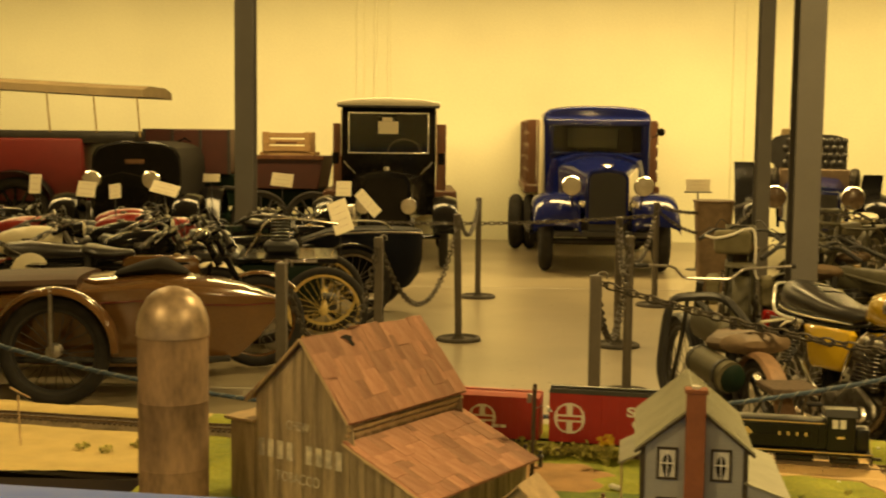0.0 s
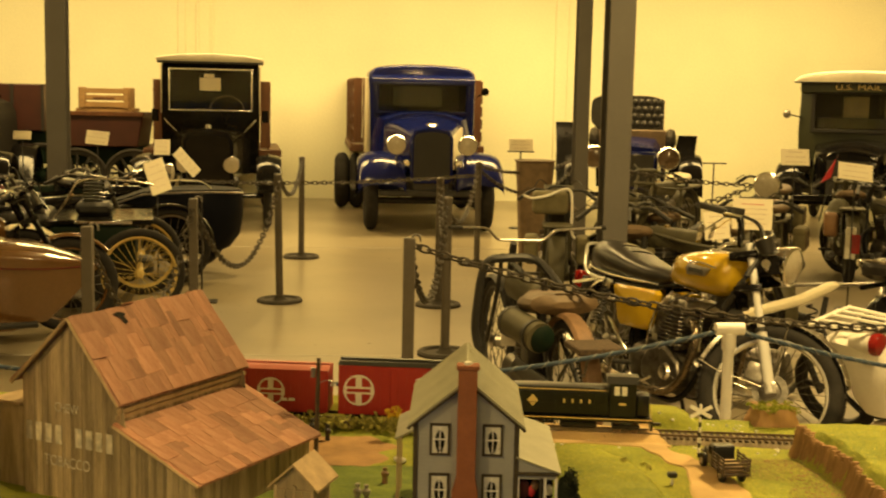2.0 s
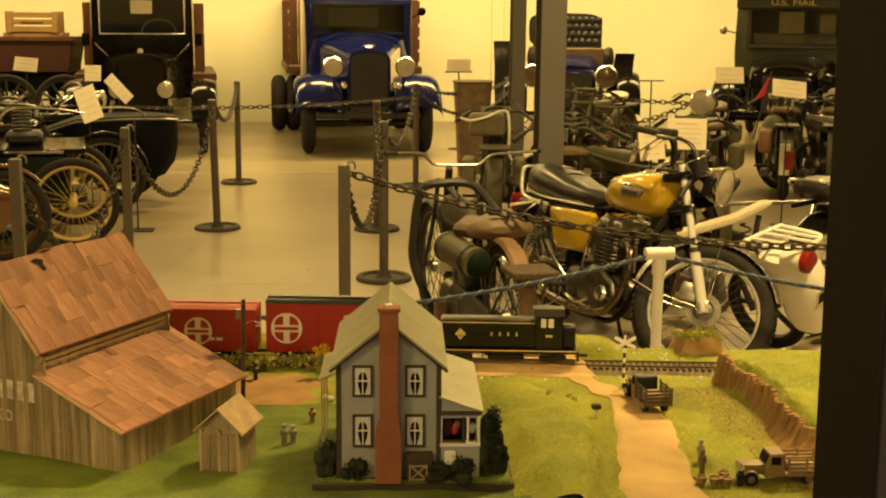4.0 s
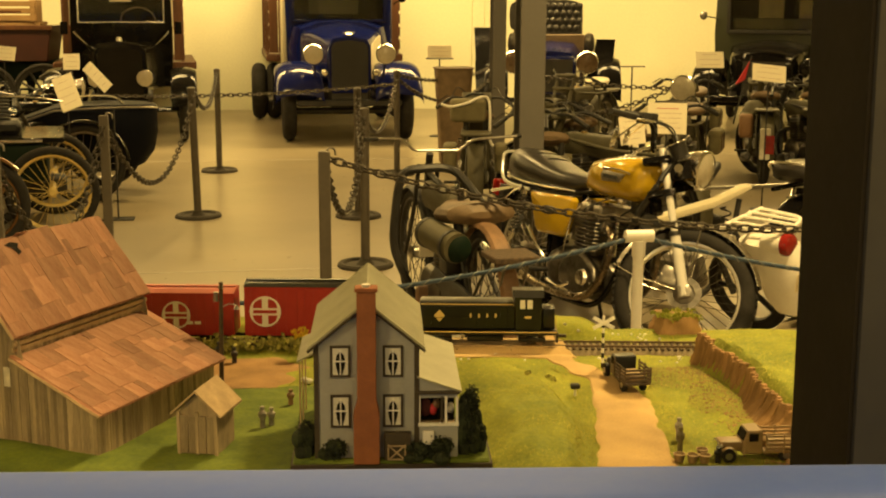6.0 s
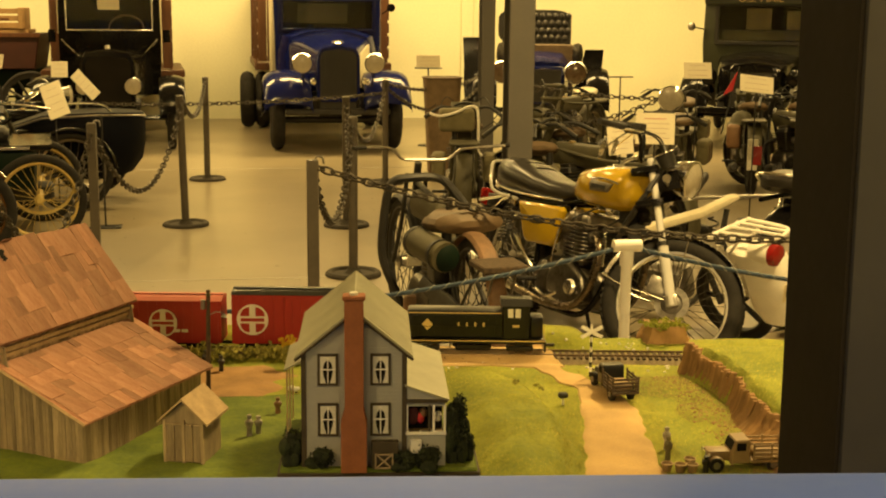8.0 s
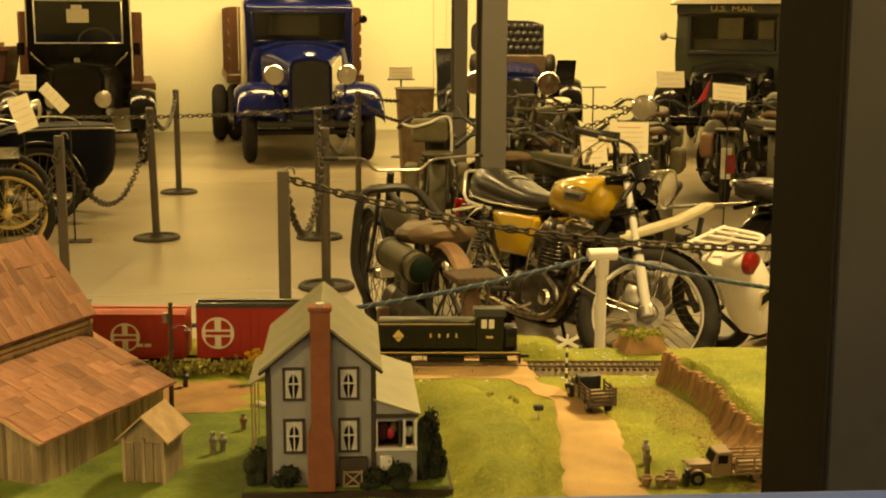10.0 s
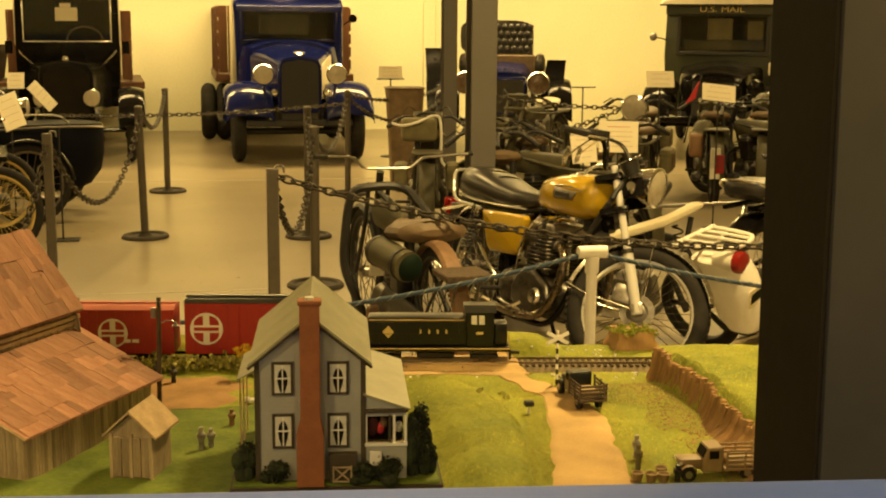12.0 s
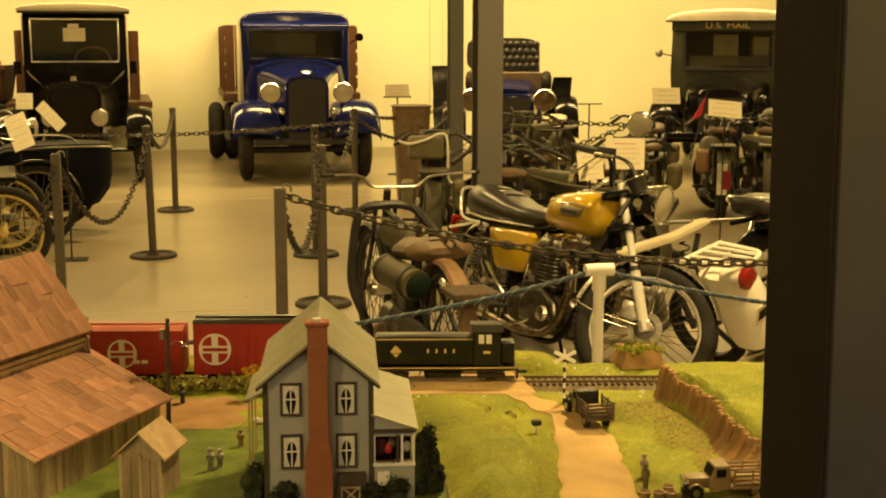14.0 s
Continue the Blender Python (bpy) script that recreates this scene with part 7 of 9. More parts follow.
part("underbody", B(-0.34, 0.34, 0.1, 3.0, 0.45, 0.56, bevel=0.02), BLACK_SATIN, tc)
part("hamper", B(-0.42, -0.1, 2.0, 2.35, 1.11, 1.78, bevel=0.02), CANVAS, tc, "tan hamper behind the seat")

# mail delivery truck
mt = thing("delivery_truck", pose(6.328, 15.056, 0, 0, 0, -28), "dark olive green vintage mail delivery truck with pale roof", "delivery truck", "trucks along the wall")
for s in (-1, 1):
    car_wheel(mt, s * 0.70, 0.42, 0.40, 0.12, 12, BLACK)
    car_wheel(mt, s * 0.70, 3.0, 0.40, 0.12, 12, BLACK)
    sweep_guard(mt, 0.52 if s > 0 else -0.88, 0.88 if s > 0 else -0.52, arc_pts(0.42, 0.42, 0.48, 172, 25, 12) + [(1.1, 0.48)], BLACK, 0.02)
    round_lamp(mt, s * 0.52, -0.02, 0.90, 0.10, BLACK, glass=BLACK)
    part("lamp_fork", rod(bmesh.new(), (s * 0.52, 0.07, 0.6), (s * 0.52, 0.06, 0.9), 0.016, n=8), BLACK, mt)
    part("mirror", ball(bmesh.new(), (s * 0.90, 1.05, 1.50), (0.05, 0.03, 0.055)), ALU, mt)
    part("mirror_arm", rod(bmesh.new(), (s * 0.72, 1.1, 1.46), (s * 0.90, 1.05, 1.50), 0.008, n=6), BLACK, mt)
body = part("body", prism(bmesh.new(), [(-0.72, 0.60), (-0.76, 1.25), (-0.74, 1.92), (0.74, 1.92), (0.76, 1.25), (0.72, 0.60)], 1.12, 3.7, bevel=0.03, seg=2), MAIL_GREEN, mt)
# plain cream block in place of the right side lamp
part("side_lamp_block", B(0.60, 0.66, 1.05, 1.09, 1.02, 1.18, bevel=0.01), CREAM, mt, "small upright cream block for the side lamp")
crown = [(0.80 * math.sin(math.radians(q)) * (1.0 + 0.02 * (abs(q) > 80)), 1.925 + 0.155 * abs(math.cos(math.radians(q))) ** 0.75) for q in range(-90, 91, 10)]
part("roof", loft(bmesh.new(), [[Vector((x * k, y, 1.915))for x in (0.80, -0.80)] + [Vector((x * k, y, 1.92 + (z - 1.92) * h)) for x, z in crown] for y, k, h in ((0.955, 0.985, 0.55), (0.97, 1.0, 0.80), (1.02, 1.01, 0.95), (1.25, 1.015, 1.0), (2.4, 1.015, 1.04), (3.75, 1.01, 1.0))]), ROOF_CLOTH, body, "pale domed cloth roof")
part("roof_edge", tube(bmesh.new(), [(-0.815, 0.96, 1.915), (0.815, 0.96, 1.915)], 0.012, 8), BLACK_SATIN, body)
part("header", B(-0.74, 0.74, 1.02, 1.13, 1.79, 1.92, bevel=0.01), MAIL_GREEN, body)
# unlit inside of the solid body, painted as a near-black sheet
part("windscreen", B(-0.55, 0.55, 1.105, 1.112, 1.32, 1.77), NEAR_BLACK, body, "near-black sheet painting the unlit cab behind the windscreen")
# flat panels paint the lit wall and dim load space showing through the glass
for x0, x1, z0, z1, mm in ((-0.20, 0.115, 1.47, 1.74, DIM_VIEW), (0.31, 0.505, 1.47, 1.71, DIM_VIEW), (-0.50, 0.52, 1.335, 1.455, OLIVE)):
    part("rear_pane", B(x0, x1, 1.1005, 1.1045, z0, z1), mm, body, "flat panel painted as the dimly lit view through the windscreen")
part("windscreen_glass", B(-0.55, 0.55, 1.083, 1.087, 1.32, 1.77), GLASS, body)
for x0, x1, z0, z1 in ((-0.60, 0.60, 1.27, 1.32), (-0.60, 0.60, 1.77, 1.80), (-0.60, -0.55, 1.3, 1.79), (0.55, 0.60, 1.3, 1.79), (-0.55, 0.55, 1.455, 1.463)):
    part("windscreen_frame", B(x0, x1, 1.07, 1.115, z0, z1, bevel=0.005), BLACK_SATIN, body)
text_part("lettering", "U.S.", 0.10, GOLD_PRINT, pose(-0.195, 1.017, 1.855, 90), body, 0.002, "faded gold lettering", width=0.21)
text_part("lettering", "MAIL", 0.10, GOLD_PRINT, pose(0.115, 1.017, 1.855, 90), body, 0.002, "faded gold lettering", width=0.29)
sec = []
for y, w, z1 in ((-0.06, 0.33, 1.02), (-0.02, 0.38, 1.09), (0.10, 0.42, 1.13), (0.5, 0.45, 1.165), (0.95, 0.49, 1.19), (1.10, 0.52, 1.205), (1.13, 0.54, 1.20)):
    sec.append([Vector((w * cx, y, 0.6 + (z1 - 0.6) * cz)) for cx, cz in outline])
part("hood", loft(bmesh.new(), sec), BLACK, mt, "glossy black hood")
part("radiator_shell", prism(bmesh.new(), [(-0.31, 0.5), (-0.31, 0.95), (-0.22, 1.06), (0, 1.09), (0.22, 1.06), (0.31, 0.95), (0.31, 0.5)], -0.05, 0.04, bevel=0.015), BLACK, mt)
part("radiator_core", B(-0.25, 0.25, -0.062, -0.048, 0.54, 0.96), BLACK_SATIN, mt)
part("front_axle", rod(bmesh.new(), (-0.7, 0.42, 0.4), (0.7, 0.42, 0.4), 0.03, n=8), BLACK, mt)
part("bumper", B(-0.75, 0.75, -0.16, -0.12, 0.46, 0.54, bevel=0.012), BLACK, mt)
part("underbody", B(-0.4, 0.4, 0.0, 3.6, 0.48, 0.61, bevel=0.02), BLACK_SATIN, mt)

# red wagon with a long canopy
rw = thing("canopy_wagon", pose(-6.6, 18.0, 0), "red passenger wagon with a long tan canopy roof", "wagon")
bm = loft(bmesh.new(), [[Vector((x, y, z + 0.0)) for y, z in ((-0.75, zl), (-0.73, zl + 0.10), (-0.4, zl + 0.16), (0.4, zl + 0.16), (0.73, zl + 0.10), (0.75, zl), (0.0, zl + 0.02))] for x, zl in ((-3.2, 2.28), (-1.0, 2.23), (1.0, 2.13), (1.70, 2.105))])
part("canopy", bm, CANVAS, rw, "tan canvas canopy")
for x in (-2.4, -1.7, -0.9, -0.42, -0.30, 0.35, 1.0, 1.6):
    part("canopy_post", rod(bmesh.new(), (x + (0.05 if x > 0 else -0.04), -0.72, 1.55), (x, -0.72, 2.18), 0.012, n=8), BRASS, rw)
part("body", B(-3.2, 0.85, -0.78, 0.78, 0.66, 1.53, bevel=0.04, seg=2), RED, rw)
part("seat_back", B(-3.2, 1.60, -0.74, 0.7, 1.46, 1.64, bevel=0.05, seg=2), LEATHER_BK, rw, "dark seat backs")
part("lower_frame", B(-3.2, 2.0, -0.6, 0.6, 0.45, 0.66, bevel=0.02), BLACK_SATIN, rw)
for x in (-0.05, -2.6, 1.7):
    for y in (-0.86, 0.86):
        w = wheel(rw, Matrix.Translation((x, y, 0.50)) @ UPRIGHT, 0.50, 0.12, BLACK, 12, rim_w=0.05, hub_r=0.09, hub_w=0.14, spoke_r=0.024, wood=True)
part("mudguard", shifted(arc_guard(0.60, 0.22, 0, 180), Matrix.Translation((-0.05, -0.86, 0.50))), BLACK, rw)

db = thing("cargo_wagon", pose(-4.42, 18.3, 0), "dark red open wagon box with iron fittings", "wagon")
part("box", B(-0.62, 0.62, -0.6, 0.6, 1.05, 1.68, bevel=0.015), DARKRED, db)
for x in (-0.60, -0.2, 0.2, 0.60):
    part("iron_strap", B(x - 0.02, x + 0.02, -0.612, -0.600, 1.05, 1.68), BLACK_SATIN, db)
part("brake_lever", tube(bmesh.new(), [(-0.15, -0.66, 1.2), (-0.10, -0.68, 1.5), (0.0, -0.68, 1.55), (0.08, -0.68, 1.5)], 0.014, 8), BLACK, db)
part("chassis", B(-0.7, 0.9, -0.5, 0.5, 0.6, 1.05, bevel=0.02), GREEN_DK, db, "dark green chassis")
for x in (-0.5, 0.6):
    for y in (-0.68, 0.68):
        wheel(db, Matrix.Translation((x, y, 0.45)) @ UPRIGHT, 0.45, 0.07, GREEN_DK, 12, rim_w=0.04, hub_r=0.07, hub_w=0.12, spoke_r=0.02, wood=True)

cw = thing("farm_cart", pose(-3.0, 18.2, 0), "weathered dark red farm cart on wooden wheels", "cart")
bm = prism(bmesh.new(), [(-0.50, 0.86), (0.44, 0.86), (0.52, 1.32), (-0.52, 1.30)], -0.55, 0.55, bevel=0.01)
part("box", bm, DARKRED, cw)
part("side_rail", B(-0.53, 0.53, -0.575, -0.552, 1.27, 1.33, bevel=0.005), STAKE, cw)
part("chassis", B(-0.5, 0.5, -0.4, 0.4, 0.6, 0.86, bevel=0.02), GREEN_DK, cw)
for x in (-0.35, 0.40):
    for y in (-0.62, 0.62):
        wheel(cw, Matrix.Translation((x, y, 0.42)) @ UPRIGHT, 0.42, 0.06, BLACK_SATIN, 12, rim_w=0.04, hub_r=0.06, hub_w=0.12, spoke_r=0.018, wood=True)


def slat_crate(x, y, z, w, d, h, label):
    ob = thing("wooden_crate", pose(x, y, z), label, "crate", "wooden crates on the cart")
    for k in range(3):
        z0 = 0.012 + k * h / 3
        for yy in (-d / 2, d / 2):
            part("slat", B(-w / 2, w / 2, yy - 0.008, yy + 0.008, z0, z0 + h / 3 - 0.025, bevel=0.003), CRATE, ob)
    for s in (-1, 1):
        part("end_panel", B(s * w / 2 - 0.012, s * w / 2 + 0.012, -d / 2, d / 2, 0, h, bevel=0.003), CRATE, ob)
        part("corner_batten", B(s * (w / 2 - 0.04) - 0.03, s * (w / 2 - 0.04) + 0.03, -d / 2 - 0.022, -d / 2 - 0.008, 0, h, bevel=0.003), CRATE, ob)
    part("bottom", B(-w / 2, w / 2, -d / 2, d / 2, 0, 0.012), CRATE, ob)
    part("print_bar", B(-w * 0.22, w * 0.22, -d / 2 - 0.0105, -d / 2 - 0.008, h * 0.40, h * 0.52), STAKE, ob)


slat_crate(-3.02, 18.0, 1.375, 0.66, 0.45, 0.28, "pale pine slatted crate with a dark print mark")
part("lid_board", B(-0.40, 0.36, -0.42, 0.2, 1.325, 1.372, bevel=0.005), CRATE, cw, "pale loose boards")

# black car nose between the motorcycles and the wagons
bc = thing("vintage_car", pose(-4.33, 14.4, 0, 0, 0, 6), "black vintage car with chrome lamps behind the motorcycles", "car")
bm = loft(bmesh.new(), [[Vector((w * cx, y, 0.55 + (z1 - 0.55) * cz)) for cx, cz in ((-1, 0), (-1, 0.60), (-0.97, 0.78), (-0.86, 0.90), (-0.62, 0.965), (0, 1.0), (0.62, 0.965), (0.86, 0.90), (0.97, 0.78), (1, 0.60), (1, 0))] for y, w, z1 in ((0.15, 0.32, 1.08), (0.9, 0.40, 1.12))])
part("hood", bm, BLACK_DUST, bc)
body_o = [(x * 0.8, z) for x, z in ((-0.66, 0.55), (-0.68, 1.15), (-0.66, 1.32), (-0.58, 1.43), (-0.40, 1.485), (-0.15, 1.51), (0.15, 1.51), (0.40, 1.485), (0.58, 1.43), (0.66, 1.32), (0.68, 1.15), (0.66, 0.55))]
part("body", prism(bmesh.new(), body_o, 0.90, 3.1, bevel=0.02), NEAR_BLACK, bc)
part("top_edge", tube(bmesh.new(), [(x, 0.895, z) for x, z in body_o[2:10]], 0.008, 6), BLACK, bc)
part("radiator_shell", prism(bmesh.new(), [(-0.33, 0.5), (-0.33, 1.0), (-0.24, 1.12), (0, 1.17), (0.24, 1.12), (0.33, 1.0), (0.33, 0.5)], 0.05, 0.15, bevel=0.015), BLACK, bc)
part("badge", B(-0.13, 0.10, 0.88, 0.92, 1.24, 1.30, bevel=0.01), LEATHER_TAN, bc)
for s in (-1, 1):
    round_lamp(bc, s * 0.335, 0.02, 1.08, 0.10, CHROME)
    part("lamp_post", rod(bmesh.new(), (s * 0.33, 0.1, 0.6), (s * 0.335, 0.08, 1.0), 0.02, n=8), BLACK, bc)
    for y in (0.45, 2.7):
        car_wheel(bc, s * 0.70, y, 0.40, 0.11, 12, BLACK)
    sweep_guard(bc, 0.54 if s > 0 else -0.86, 0.86 if s > 0 else -0.54, arc_pts(0.45, 0.42, 0.48, 170, 25, 12) + [(1.2, 0.46), (2.1, 0.45)] + arc_pts(2.7, 0.42, 0.48, 140, 10, 8), BLACK, 0.02)

# rusty barrel chute by the wall
ch = thing("metal_bin", pose(2.19, 13.3, 0), "tall rusty brown metal bin", "bin")
bm = loft(bmesh.new(), [oval(0, 0, z, w, d, 20, 5.0, "z") for z, w, d in ((0.0, 0.14, 0.12), (0.5, 0.165, 0.14), (0.965, 0.192, 0.155), (0.985, 0.196, 0.158))])
part("body", bm, LEATHER, ch)
part("rim", tube(bmesh.new(), [v for v in oval(0, 0, 0.985, 0.198, 0.160, 24, 5.0, "z")], 0.009, 6, closed=True), LEATHER, ch)

# ---- motorcycles on show ----
def road_twin(m):
    """The golden road machine: twin engine, raked fork turned to its left, high bars."""
    ob = thing("motorcycle", m, "golden yellow and chrome road motorcycle with black bench seat", "motorcycle", "motorcycles on show")
    R = 0.328
    T = Matrix.Translation
    wheel(ob, T((0, 0, R)) @ UPRIGHT, R, 0.10, LAMP_CHROME, 36, tread=True, split=True, rim_w=0.009, spoke_mat=ALU)
    part("rear_guard", shifted(arc_guard(R + 0.035, 0.125, 35, 176, crown=0.03, n=22), T((0, 0, R))), POLISH, ob)
    tb = part("tail_bracket", B(-0.40, -0.30, -0.035, 0.035, 0.575, 0.64, bevel=0.012, seg=2), BLACK_SATIN, ob)
    part("tail_lamp", B(-0.425, -0.40, -0.05, 0.05, 0.575, 0.665, bevel=0.01, seg=2), RED_LENS, tb, "red tail lamp")
    for s in (-1, 1):
        part("reflector", B(-0.395, -0.355, s * 0.036 - 0.003, s * 0.036 + 0.003, 0.57, 0.655, bevel=0.002), RED_LENS, tb)
        part("swing_arm", tube(bmesh.new(), [(-0.03, s * 0.09, R), (0.2, s * 0.095, R + 0.01), (0.45, s * 0.08, R + 0.03)], 0.017, 10), BLACK, ob)
        part("seat_rail", tube(bmesh.new(), smooth_line([(-0.18, s * 0.10, 0.685), (0.05, s * 0.11, 0.675), (0.45, s * 0.09, 0.69), (0.98, s * 0.03, 0.80)], 4), 0.013, 8), BLACK, ob)
        part("cradle_tube", tube(bmesh.new(), smooth_line([(1.02, s * 0.025, 0.76), (0.99, s * 0.06, 0.55), (0.93, s * 0.10, 0.30), (0.84, s * 0.12, 0.195), (0.66, s * 0.12, 0.175), (0.44, s * 0.12, 0.19), (0.35, s * 0.10, 0.36), (0.33, s * 0.09, 0.69)], 6), 0.015, 10), BLACK, ob)
        # chrome spring leg
        sh = part("shock_absorber", rod(bmesh.new(), (-0.005, s * 0.132, R + 0.02), (0.095, s * 0.132, 0.665), 0.012, n=12), CHROME, ob)
        a, b = Vector((0.022, s * 0.132, 0.425)), Vector((0.088, s * 0.132, 0.635))
        part("spring", tube(bmesh.new(), [a.lerp(b, i / 119) + Vector((0.027 * math.cos(i * 0.58), 0.027 * math.sin(i * 0.58), 0)) for i in range(120)], 0.0052, 6), BLACK_SATIN, sh)
        for p, q in (((0.008, s * 0.132, 0.385), (0.021, s * 0.132, 0.425)), ((0.087, s * 0.132, 0.632), (0.098, s * 0.132, 0.675))):
            part("spring_cup", rod(bmesh.new(), p, q, 0.030, n=16), CHROME, sh)
        # side panel with a dark badge
        bm = prism(bmesh.new(), [(0.185, 0.655), (0.20, 0.668), (0.585, 0.685), (0.605, 0.665), (0.565, 0.50), (0.54, 0.478), (0.31, 0.462), (0.275, 0.485)], -0.024, 0.024, T((0, s * 0.142, 0)), bevel=0.018, seg=3)
        sp = part("side_panel", bm, YELLOW, ob)
        part("panel_badge", B(0.31, 0.47, s * 0.166 - 0.003, s * 0.166 + 0.003, 0.583, 0.603, bevel=0.002), BLACK_SATIN, sp, "dark slim badge")
        # exhaust
        pipe = smooth_line([(0.795, s * 0.085, 0.575), (0.90, s * 0.12, 0.565), (0.945, s * 0.14, 0.49), (0.915, s * 0.15, 0.34), (0.82, s * 0.155, 0.235), (0.66, s * 0.16, 0.203), (0.42, s * 0.165, 0.203), (0.22, s * 0.17, 0.225)], 7)
        ex = part("exhaust_pipe", tube(bmesh.new(), pipe, 0.0205, 14), HEAT_PIPE, ob)
        part("silencer", tube(bmesh.new(), [(0.27, s * 0.17, 0.217), (0.19, s * 0.172, 0.23), (0.12, s * 0.174, 0.24), (-0.30, s * 0.182, 0.315), (-0.40, s * 0.184, 0.332), (-0.44, s * 0.185, 0.338)], [0.022, 0.036, 0.044, 0.044, 0.034, 0.020], 18), CHROME, ex)
        part("exhaust_collar", rod(bmesh.new(), (0.80, s * 0.087, 0.575), (0.83, s * 0.096, 0.574), 0.028, n=16), ALU, ex)
        part("foot_peg", rod(bmesh.new(), (0.43, s * 0.14, 0.29), (0.43, s * 0.26, 0.29), 0.013, n=10), BLACK_SATIN, ob)
    part("kick_lever", tube(bmesh.new(), smooth_line([(0.415, -0.15, 0.335), (0.36, -0.175, 0.39), (0.25, -0.185, 0.485), (0.235, -0.19, 0.51)], 5), 0.0105, 8), CHROME, ob)
    part("kick_pedal", rod(bmesh.new(), (0.24, -0.185, 0.505), (0.29, -0.255, 0.53), 0.015, n=10), BLACK_SATIN, ob)
    part("brake_pedal", tube(bmesh.new(), smooth_line([(0.46, -0.17, 0.25), (0.60, -0.185, 0.235), (0.70, -0.19, 0.27)], 4), 0.009, 8), CHROME, ob)
    # engine
    eng = part("engine", loft(bmesh.new(), [oval(x, 0, z, w, h, 20, 3.6) for x, z, w, h in ((0.40, 0.32, 0.07, 0.07), (0.43, 0.32, 0.115, 0.105), (0.60, 0.315, 0.125, 0.125), (0.80, 0.315, 0.125, 0.115), (0.89, 0.31, 0.10, 0.085), (0.92, 0.31, 0.05, 0.04))]), ENGINE, ob, "oily aluminium twin engine")
    for s in (-1, 1):
        part("timing_cover", prism(bmesh.new(), [(0.56, 0.255), (0.70, 0.215), (0.82, 0.235), (0.875, 0.31), (0.845, 0.375), (0.74, 0.43), (0.66, 0.445), (0.59, 0.40), (0.545, 0.33)], -0.026, 0.026, T((0, s * 0.135, 0)), bevel=0.02, seg=3), ENGINE, eng, "oily alloy timing cover")
        part("ignition_cap", lathe(bmesh.new(), [(0.0, 0.018), (0.035, 0.016), (0.043, 0.0)], 22, T((0.775, s * 0.161, 0.315)) @ pose(0, 0, 0, 90 * -s)), CHROME, eng)
        part("gearbox_cover", lathe(bmesh.new(), [(0.0, 0.035), (0.06, 0.033), (0.088, 0.018), (0.096, 0.0)], 26, T((0.485, s * 0.115, 0.315)) @ pose(0, 0, 0, 90 * -s)), ENGINE, eng)
        for bx, bz in ((0.57, 0.39), (0.60, 0.26), (0.70, 0.232), (0.845, 0.30), (0.70, 0.415), (0.42, 0.37), (0.42, 0.26)):
            part("cover_screw", rod(bmesh.new(), (bx, s * 0.15, bz), (bx, s * 0.166, bz), 0.006, n=8), CHROME, eng)
        cyl = part("cylinder", rod(bmesh.new(), (0.715, s * 0.07, 0.42), (0.715, s * 0.07, 0.63), 0.052, n=20), ENGINE, eng)
        for k in range(9):
            z = 0.445 + 0.0195 * k
            part("cooling_fin", B(0.635, 0.795, s * 0.072 - 0.073, s * 0.072 + 0.073, z, z + 0.007, bevel=0.002), ENGINE, cyl)
        part("carburettor", rod(bmesh.new(), (0.635, s * 0.075, 0.565), (0.50, s * 0.075, 0.555), 0.031, n=14), ALU, eng)
        part("float_bowl", rod(bmesh.new(), (0.565, s * 0.085, 0.47), (0.565, s * 0.085, 0.545), 0.027, n=14), ALU, eng)
        part("carburettor_top", rod(bmesh.new(), (0.565, s * 0.08, 0.58), (0.56, s * 0.08, 0.655), 0.021, n=12), ALU, eng)
        part("air_filter", rod(bmesh.new(), (0.50, s * 0.085, 0.555), (0.44, s * 0.085, 0.55), 0.055, n=18), BLACK_SATIN, eng)
        part("spark_lead", tube(bmesh.new(), smooth_line([(0.73, s * 0.15, 0.625), (0.76, s * 0.19, 0.65), (0.80, s * 0.12, 0.70), (0.85, s * 0.04, 0.74)], 5), 0.0045, 6), BLACK_SATIN, eng)
        part("oil_line", tube(bmesh.new(), smooth_line([(0.54, s * 0.13, 0.40), (0.565, s * 0.15, 0.46), (0.60, s * 0.145, 0.60), (0.66, s * 0.11, 0.70)], 5), 0.0055, 6), CHROME, eng)
    for x in (0.66, 0.775):
        part("pushrod_tube", rod(bmesh.new(), (x + 0.015, -0.004, 0.42), (x, -0.004, 0.64), 0.015, n=12), CHROME, eng)
        part("rocker_box", B(x - 0.034, x + 0.034, -0.135, 0.135, 0.625, 0.675, bevel=0.016, seg=3), ALU, eng)
        for s in (-0.09, 0.09):
            part("rocker_cap", rod(bmesh.new(), (x, s, 0.672), (x, s, 0.688), 0.022, n=6), CHROME, eng)
    # tank
    sec = [oval(x, 0, zc, w, h, 26, 2.7) for x, w, h, zc in ((0.553, 0.045, 0.025, 0.775), (0.572, 0.085, 0.055, 0.782), (0.64, 0.120, 0.090, 0.805), (0.74, 0.138, 0.100, 0.815), (0.86, 0.145, 0.108, 0.824), (0.97, 0.136, 0.108, 0.828), (1.025, 0.112, 0.095, 0.834), (1.05, 0.070, 0.060, 0.840))]
    tk = part("fuel_tank", loft(bmesh.new(), sec), YELLOW, ob)
    part("filler_cap", lathe(bmesh.new(), [(0.0, 0.022), (0.028, 0.02), (0.033, 0.0)], 20, T((0.80, 0, 0.916))), CHROME, tk)
    part("tank_rail", tube(bmesh.new(), [(0.60, 0, 0.868), (0.72, 0, 0.916), (0.88, 0, 0.934), (1.0, 0, 0.933)], 0.006, 6), CHROME, tk)
